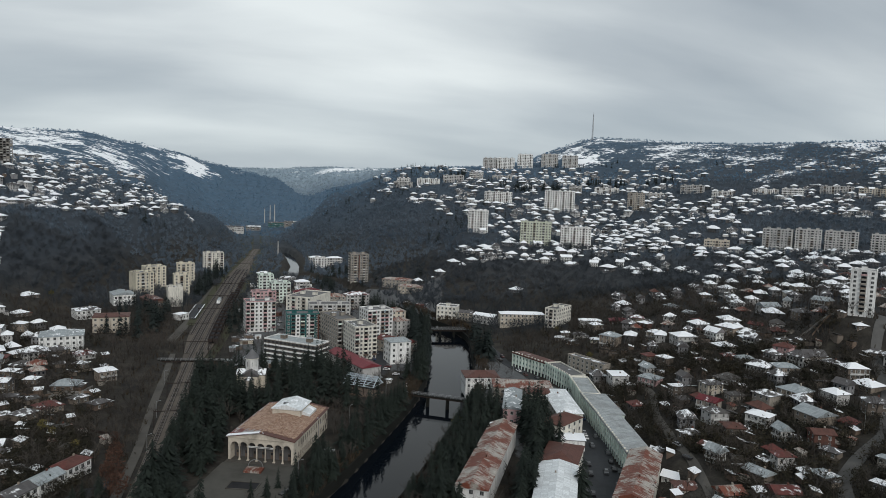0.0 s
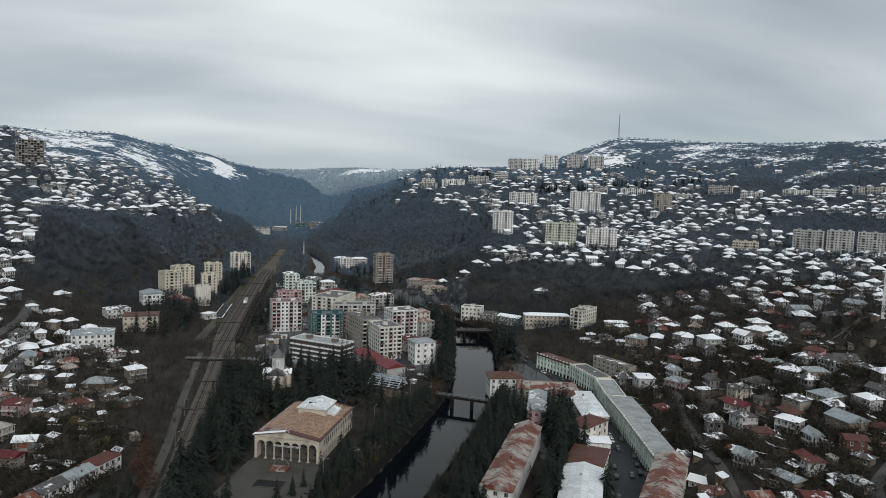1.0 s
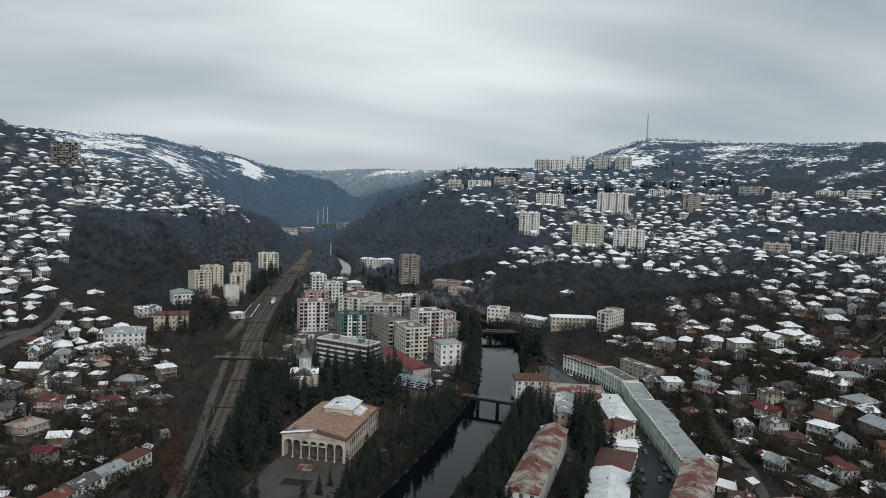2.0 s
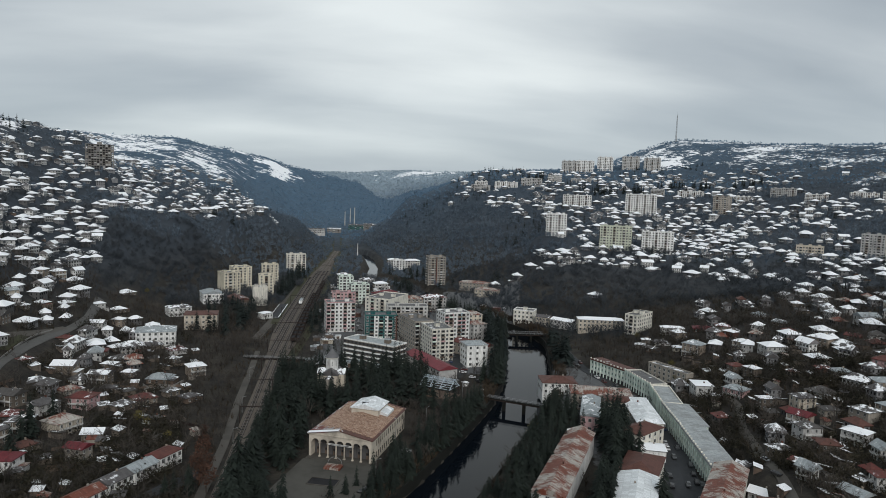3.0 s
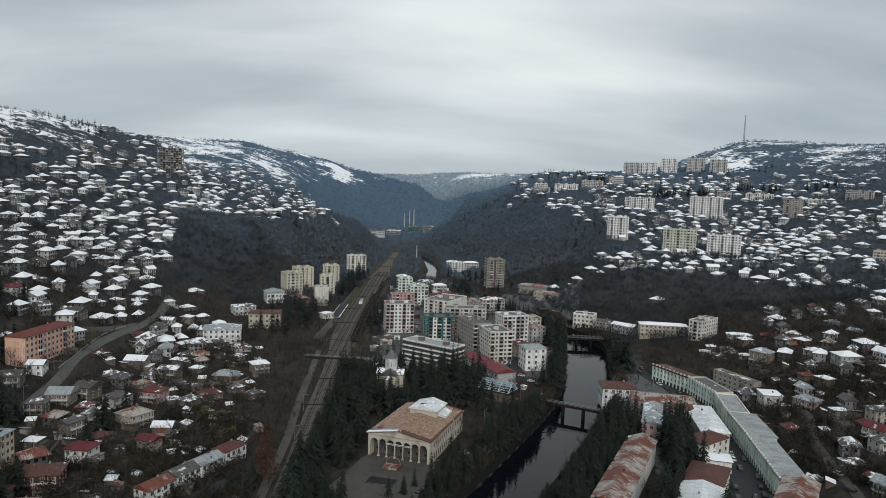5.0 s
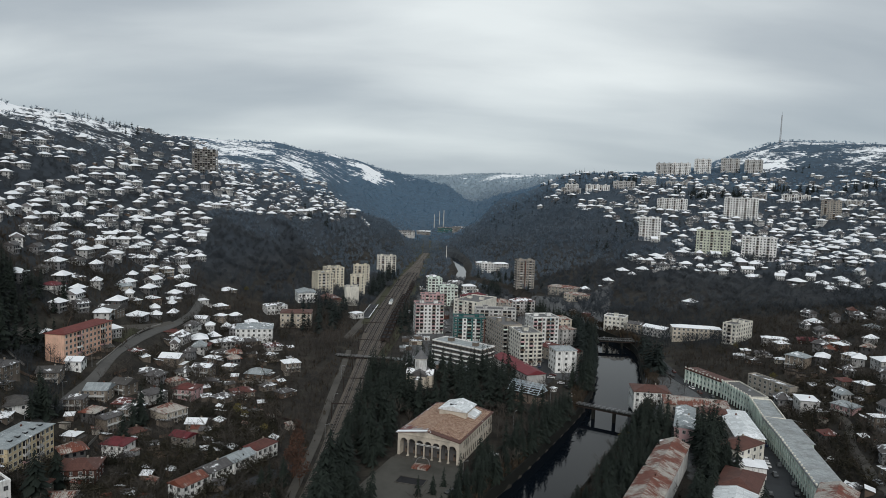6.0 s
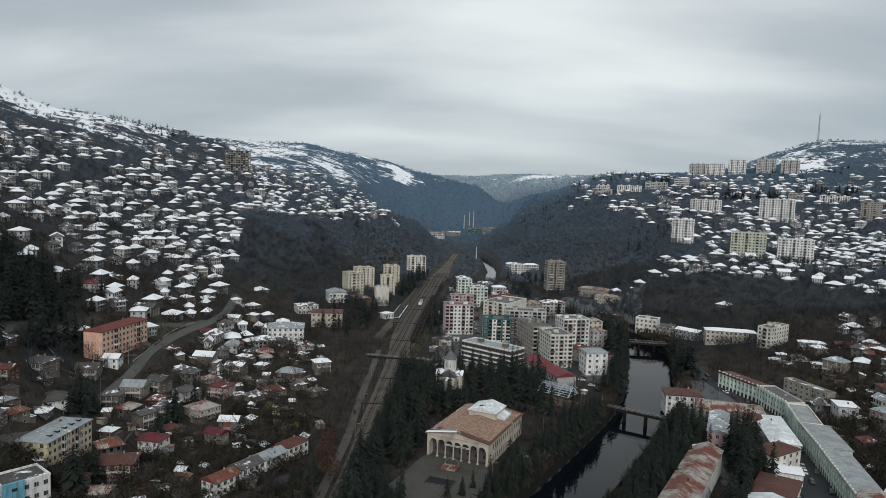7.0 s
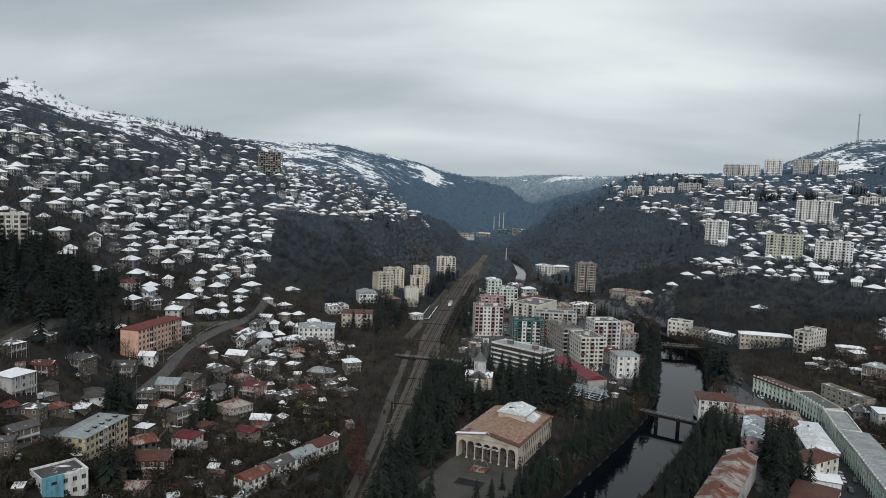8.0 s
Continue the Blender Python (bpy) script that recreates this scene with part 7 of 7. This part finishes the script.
# cars
CAR_PAINT = [("white", (0.75, 0.75, 0.75)), ("silver", (0.42, 0.43, 0.45)), ("black", (0.015, 0.015, 0.017)), ("dark grey", (0.07, 0.075, 0.08)), ("red", (0.09, 0.016, 0.016)), ("blue", (0.025, 0.04, 0.09))]
car_kinds = []
for word, c in CAR_PAINT:
    key = word + "_car_paint"
    M[key] = plain(key.replace(" ", "_"), c, 0.3, vary=0.05, dirt=0.15)
    body = G().box(-0.9, 0.9, -2.15, 2.15, 0.3, 0.92, key, taper=0.06).solid(
        [(-0.82, -1.0, 0.9), (0.82, -1.0, 0.9), (0.82, 1.75, 0.9), (-0.82, 1.75, 0.9), (-0.62, -0.35, 1.45), (0.62, -0.35, 1.45), (0.62, 1.25, 1.45), (-0.62, 1.25, 1.45)],
        [(4, 5, 6, 7)], key)
    glass = G().solid([(-0.82, -1.0, 0.9), (0.82, -1.0, 0.9), (0.82, 1.75, 0.9), (-0.82, 1.75, 0.9), (-0.62, -0.35, 1.44), (0.62, -0.35, 1.44), (0.62, 1.25, 1.44), (-0.62, 1.25, 1.44)],
                      [(0, 1, 5, 4), (1, 2, 6, 5), (2, 3, 7, 6), (3, 0, 4, 7)], "glass")
    car_kinds.append((word, body.mesh("body"), glass.mesh("glazing")))
g = G()
for i in range(10):
    a, b = i * math.tau / 10, (i + 1) * math.tau / 10
    g.face([(-0.1, 0, 0), (-0.1, 0.32 * math.cos(b), 0.32 * math.sin(b)), (-0.1, 0.32 * math.cos(a), 0.32 * math.sin(a))], "dark")
    g.face([(0.1, 0, 0), (0.1, 0.32 * math.cos(a), 0.32 * math.sin(a)), (0.1, 0.32 * math.cos(b), 0.32 * math.sin(b))], "dark")
    g.face([(-0.1, 0.32 * math.cos(a), 0.32 * math.sin(a)), (-0.1, 0.32 * math.cos(b), 0.32 * math.sin(b)), (0.1, 0.32 * math.cos(b), 0.32 * math.sin(b)), (0.1, 0.32 * math.cos(a), 0.32 * math.sin(a))], "dark")
wheel_mesh = g.mesh("wheel")


def parked_car(x, y, turn, lift=0.27, kind=None):
    word, body, glass = car_kinds[rng.choice([0, 1, 2, 2, 2, 3, 3, 3, 4, 5]) if kind is None else kind]
    ob = thing("car", x, y, float(land(x, y)) + lift, turn, "%s car parked on the street" % word, "car", "parked cars")
    part("body", body, ob)
    part("glazing", glass, ob)
    for wx, wy in ((-0.8, -1.35), (0.8, -1.35), (-0.8, 1.35), (0.8, 1.35)):
        part("wheel", wheel_mesh, ob, at=(wx, wy, 0.32))


for side in (-1, 1):
    y = 212.0
    while y < 420:
        y += rng.choice([5.4, 6.4, 9.5, 13, 18, 24])
        x, t = along(STREET, y), heading(STREET, y)
        off = side * (4.8 if y < 280 else 2.2)
        parked_car(x + off * math.cos(radians(t)), y + off * math.sin(radians(t)), t + rng.uniform(-3, 3) + (180 if side < 0 else 0))
for x, y, t in ((141, 276, -14), (133, 247, -22), (76, 392, 30), (79, 398, 32), (82, 404, 25), (74, 400, 80), (70, 411, 75), (72, 417, 70), (66, 436, 5), (70, 450, 8), (26, 288, 60), (33, 296, 62), (21, 276, 40),
                (40, 305, 58), (199, 336, 0), (205, 344, 70), (209, 350, 80), (203, 352, 75), (212, 341, 60), (162, 236, 20), (168, 252, 24), (9.5, 254, -40), (14.4, 260.2, -38), (6.6, 250.5, -42), (21.8, 272.7, -35), (-162, 228, 20), (-160, 216, 30), (-150, 208, 10), (-137, 251, 15), (-84, 248, -40), (-79, 255, -38)):
    parked_car(x, y, t)

# lattice mast on the hill top
mast = thing("radio_mast", 803, 1674, float(land(803, 1674)) - 1, 20, "tall slim red and white lattice mast on the hilltop", "radio mast")
H = 66
for i in range(3):
    a = i * math.tau / 3
    b = (i + 1) * math.tau / 3
    part("leg", G().beam((2.0 * math.cos(a), 2.0 * math.sin(a), 0), (0.9 * math.cos(a), 0.9 * math.sin(a), H), 0.55, "metal"), mast)
    g = G()
    for j in range(16):
        z0, z1 = j * H / 16, (j + 1) * H / 16
        r0, r1 = 2.0 - 1.1 * z0 / H, 2.0 - 1.1 * z1 / H
        g.beam((r0 * math.cos(a), r0 * math.sin(a), z0), (r1 * math.cos(b), r1 * math.sin(b), z1), 0.35, "metal")
    part("bracing", g, mast)
part("antenna", G().tube(0, 0, H, H + 8, 0.3, 0.15, "metal", 6), mast)

# chimneys of the works up the valley and a slim stack by the line
for x, y, h, r in ((11, 1044, 24, 0.9), (8, 1640, 44, 1.6), (-14, 1640, 34, 1.3), (-2, 1700, 36, 1.3)):
    ob = thing("factory_chimney", x, y, float(land(x, y)) - 1, 0, "pale slender factory chimney", "chimney", "factory chimneys")
    part("shaft", G().tube(0, 0, 0, h, r, r * 0.6, "pale", 12), ob)
    part("rim", G().tube(0, 0, h, h + 0.6, r * 0.75, r * 0.75, "brick", 12), ob)
for x, y, w, d, h, wall in ((-75, 1430, 46, 14, 9, "pale"), (-36, 1520, 30, 16, 8, "concrete"), (14, 1560, 38, 14, 10, "teal"), (40, 1480, 26, 12, 8, "concrete")):
    building("works_hall", (x - w / 2, y), (x + w / 2, y), d, h, 2, wall, "patchy_roof", "low factory hall in the valley", "factory hall", top="gable", rise=2, far=True, group="factory halls")
building("stone_ruin", (118, 742), (146, 728), 14, 9, 3, "stone", "rust_roof", "half ruined stone works below the slope", "works", bays=8, top="hip", rise=2)
building("stone_ruin", (128, 700), (150, 690), 12, 7, 2, "sand", "rust_roof", "old sand coloured works below the slope", "works", bays=6, top="hip", rise=2)
for x, y, w, d, h, wall, roof in ((64, 905, 16, 10, 12, "white", "flat_roof"), (84, 930, 20, 10, 9, "pale", "snow_roof"), (62, 962, 18, 10, 7, "pale", "snow_roof"), (20, 770, 16, 9, 6, "pale", "patchy_roof"), (6, 745, 18, 10, 6, "stone", "patchy_roof"), (34, 735, 14, 10, 7, "pale", "snow_roof"), (-6, 810, 14, 9, 6, "grey", "snow_roof")):
    building("town_house", (x - w / 2, y), (x + w / 2, y + 3), d, h, max(2, int(h / 3)), wall, roof, "pale town house beside the far river bend", "house", top="hip" if roof != "flat_roof" else "flat", rise=2, far=True, group="houses by the far bend")

# steel pavilion frame by the river road
pav = thing("pavilion_frame", 50, 367, 1.6, -36, "pale steel roof frame of an unfinished pavilion", "pavilion")
for x in (-9, -3, 3, 9):
    for y in (-5, 5):
        part("post", G().box(x - 0.15, x + 0.15, y - 0.15, y + 0.15, -1, 5.2, "iron"), pav)
    g = G().beam((x, -5.6, 5.1), (x, 0, 9.6), 0.26, "pav").beam((x, 5.6, 5.1), (x, 0, 9.6), 0.26, "pav").beam((x, -5, 5.2), (x, 5, 5.2), 0.2, "pav")
    part("truss", g, pav)
for f in (-1, -0.8, -0.6, -0.4, -0.2, 0, 0.2, 0.4, 0.6, 0.8, 1):
    part("purlin", G().beam((-9.5, f * 5.6, 9.75 - abs(f) * 4.5), (9.5, f * 5.6, 9.75 - abs(f) * 4.5), 0.2, "pav"), pav)
part("floor", G().box(-10, 10, -6, 6, -1, 0.2, "brown"), pav)
for i, (x, y, t, m) in enumerate(((62, 390, 20, "mint"), (67, 385, 25, "white"), (58, 395, 15, "white"))):
    st = thing("market_stall", x, y, 0.9, t, "small market stall with a pale awning", "market stall", "market stalls")
    part("counter", G().box(-1.6, 1.6, -1.2, 1.2, -0.5, 2.2, m), st)
    part("awning", G().hip(3.6, 2.8, 2.3, 0.7, 0.3, "snow_roof" if i % 2 else "slate_roof"), st)
for x, y in ((-20, 474), (-22, 500), (-14, 508)):
    sh = thing("garage", x, y, float(land(x, y)), rng.uniform(-10, 20), "low flat garage with patches of snow", "garage", "garages by the line")
    part("body", G().box(-3, 3, -2.6, 2.6, -1, 2.5, "grey"), sh)
    part("roof", G().box(-3.2, 3.2, -2.8, 2.8, 2.5, 2.75, "patchy_roof"), sh)
    part("door", G().box(-1.3, 1.3, -2.66, -2.6, 0, 2.1, "brown"), sh)

# garages, kiosks and cars in the yards between the blocks
yard_rng = random.Random(17)
kiosk_mesh = [(G().box(-w / 2, w / 2, -d / 2, d / 2, -0.8, h, m).box(-w * 0.3, w * 0.1, -d / 2 - 0.05, -d / 2, 0.1, h * 0.8, "brown").mesh("body"),
               G().box(-w / 2 - 0.25, w / 2 + 0.25, -d / 2 - 0.3, d / 2 + 0.25, h, h + 0.22, r, taper=0.08).mesh("roof"))
              for w, d, h, m, r in ((6, 5, 2.6, "pale", "snow_roof"), (4, 3, 2.5, "white", "white_roof"), (9, 5, 2.8, "sand", "patchy_roof"), (5, 4, 2.6, "ash", "slate_roof"), (7, 4, 3.0, "brick", "red_roof"), (12, 5.5, 3.4, "pale", "slate_roof"))]
count = 0
for _ in range(3000):
    if count >= 64:
        break
    y = yard_rng.uniform(405, 760)
    x = yard_rng.uniform(-24, 84 + 0.26 * (y - 400)) if y < 640 else yard_rng.uniform(-18, 70)
    if not free(np.array([x, x + 4.5, x - 4.5, x, x]), np.array([y, y, y, y + 3.5, y - 3.5])).all():
        continue
    body, roof = kiosk_mesh[yard_rng.randrange(6)]
    ob = tagged(new("yard_shed", body), "low shed or garage between the apartment blocks", "shed", "sheds in the block yards")
    ob.matrix_basis = pose(x, y, float(land(x, y)), 0, 0, yard_rng.choice([4, 12, 94, 100, -30]))
    part("roof", roof, ob)
    mark(x, y, 5.0)
    count += 1
count = 0
for _ in range(3000):
    if count >= 46:
        break
    y = yard_rng.uniform(405, 640)
    x = yard_rng.uniform(-22, 86 + 0.26 * (y - 400))
    if free(np.array([x, x + 2, x - 2]), np.array([y, y + 2, y - 2])).all():
        parked_car(x, y, yard_rng.choice([8, 98, 30, -60]), 0.1, yard_rng.choice([0, 0, 1, 1, 2, 3, 4, 5]))
        mark(x, y, 2.6)
        count += 1
for i in range(26):
    y = 352 + 6.1 * i
    if yard_rng.random() < 0.7 and not 355 < y < 372:
        line = [(57, 333), (70, 362), (84, 402), (100, 452), (110, 505), (117, 560)]
        parked_car(along(line, y) + 1.2, y, heading(line, y), 0.27, yard_rng.choice([0, 0, 1, 1, 3, 2]))

# street lamps along the river road, the square and the main street
lamp_pole = G().tube(0, 0, -0.5, 8, 0.11, 0.07, "metal", 6).mesh("pole")
lamp_arm = G().beam((0, 0, 7.9), (1.6, 0, 8.3), 0.09, "metal").box(1.3, 2.0, -0.14, 0.14, 8.22, 8.36, "metal").mesh("arm")
for x, y, t in ((12, 262, 0), (22, 300, 45), (38, 322, 45), (62, 363, 45), (80, 400, 45), (98, 438, 45), (106, 470, 60), (112, 228, 160), (133, 280, 180), (140, 318, 180), (142, 350, 180), (144, 390, 180), (-48, 300, 0), (-51, 345, 0), (-55, 400, 0), (-176, 350, 0), (-172, 315, 0), (210, 216, 90), (240, 230, 90), (-169, 280, 0)):
    lp = thing("street_lamp", x, y, float(land(x, y)), t, "slim grey street lamp beside the road", "street lamp", "street lamps")
    part("pole", lamp_pole, lp)
    part("arm", lamp_arm, lp)

# broadleaf trees that still hold their leaves
def leafy_tree(x, y, s, mat, label):
    q = np.random.RandomState(int(abs(x) * 7 + abs(y)))
    ob = tagged(new("leafy_tree", G().tube(0, 0, -1, 4.5 * s, 0.22, 0.1, "bark", 7).mesh("trunk")), label, "tree", "trees still in leaf")
    ob.location = (x, y, float(land(x, y)))
    v, t = [], []
    for _ in range(int(420 * s)):
        d = q.normal(size=3)
        d = d / np.linalg.norm(d) * q.uniform(0.3, 1) ** 0.5 * np.array([2.7, 2.7, 2.6]) * s * q.uniform(0.8, 1.1)
        c = d + np.array([0, 0, 5.0 * s])
        e1, e2 = q.normal(size=3) * 0.33 * s ** 0.5, q.normal(size=3) * 0.33 * s ** 0.5
        k_ = len(v)
        v += [c, c + e1, c + e2]
        t.append((k_, k_ + 1, k_ + 2))
    part("crown", fast_mesh("crown", np.array(v), np.array(t), [mat]), ob)


for x, y, s, m in ((-59, 296, 1.0, "rusty_leaf"), (-57, 283, 1.35, "rusty_leaf"), (-53.5, 264, 1.7, "rusty_leaf"), (-50, 254, 1.5, "rusty_leaf"), (-57, 270, 1.2, "rusty_leaf"), (-62, 310, 0.8, "rusty_leaf")):
    leafy_tree(x, y, s, m, "small tree with dead reddish leaves by the railway")
for x, y, s in ((-93, 322, 0.9), (-88, 316, 0.7), (86, 304, 1.0), (83, 297, 0.8), (-75, 300, 0.7), (205, 468, 0.8), (196, 395, 0.7), (-170, 612, 0.8), (188, 372, 0.7)):
    leafy_tree(x, y, s, "yellow_leaf", "small tree with yellowing leaves")


# sheds and garden fences between the houses
shed_mesh = [(G().box(-w / 2, w / 2, -d / 2, d / 2, -2, h, m).mesh("body"), G().solid(
    [(-w / 2 - 0.3, -d / 2 - 0.3, h), (w / 2 + 0.3, -d / 2 - 0.3, h), (w / 2 + 0.3, d / 2 + 0.3, h + 0.9), (-w / 2 - 0.3, d / 2 + 0.3, h + 0.9), (-w / 2 - 0.3, -d / 2 - 0.3, h + 0.14), (w / 2 + 0.3, -d / 2 - 0.3, h + 0.14),
     (w / 2 + 0.3, d / 2 + 0.3, h + 1.04), (-w / 2 - 0.3, d / 2 + 0.3, h + 1.04)], [(3, 2, 1, 0), (4, 5, 6, 7), (0, 1, 5, 4), (1, 2, 6, 5), (2, 3, 7, 6), (3, 0, 4, 7)], r).mesh("roof"))
    for w, d, h, m, r in ((4, 3, 2.2, "brown", "snow_roof"), (5, 3.5, 2.3, "grey", "patchy_roof"), (3.4, 3, 2.1, "stone", "rust_roof"), (6, 3.6, 2.4, "grey", "grey_roof"), (3.2, 2.6, 2.0, "brown", "snow_roof"))]
count = 0
for _ in range(4000):
    if count >= 190:
        break
    bb, rr = radians(rng.choice([rng.uniform(-37, -12), rng.uniform(27, 46)])), rng.uniform(225, 470)
    x, y = rr * math.sin(bb), rr * math.cos(bb)
    if not free(np.array([x, x + 2, x - 2]), np.array([y, y + 2, y - 2])).all() or wooded(np.array([x]), np.array([y]))[0] > 0.4:
        continue
    body, roof = shed_mesh[rng.randrange(5)]
    ob = tagged(new("garden_shed", body), "small weathered shed among the gardens", "shed", "garden sheds")
    ob.matrix_basis = pose(x, y, float(land(x, y)) - 0.2, 0, 0, rng.uniform(0, 180))
    part("roof", roof, ob)
    mark(x, y, 3.2)
    count += 1
count = 0
for _ in range(4000):
    if count >= 90:
        break
    bb, rr = radians(rng.choice([rng.uniform(-37, -12), rng.uniform(27, 46)])), rng.uniform(225, 470)
    x, y, t = rr * math.sin(bb), rr * math.cos(bb), rng.uniform(0, math.pi)
    ln = rng.uniform(8, 20)
    ends = [(x + f * ln * math.cos(t), y + f * ln * math.sin(t)) for f in (-0.5, -0.25, 0, 0.25, 0.5)]
    if not free(np.array([p[0] for p in ends]), np.array([p[1] for p in ends])).all():
        continue
    me, _, _ = strip("garden_fence", ends, 0.07, 1.3, rng.choice(["grey", "brown", "concrete", "iron"]), over=lambda u, v: land(u, v), n=4, thick=1.6)
    tagged(new("garden_fence", me), "low weathered fence between gardens", "fence", "garden fences")
    count += 1
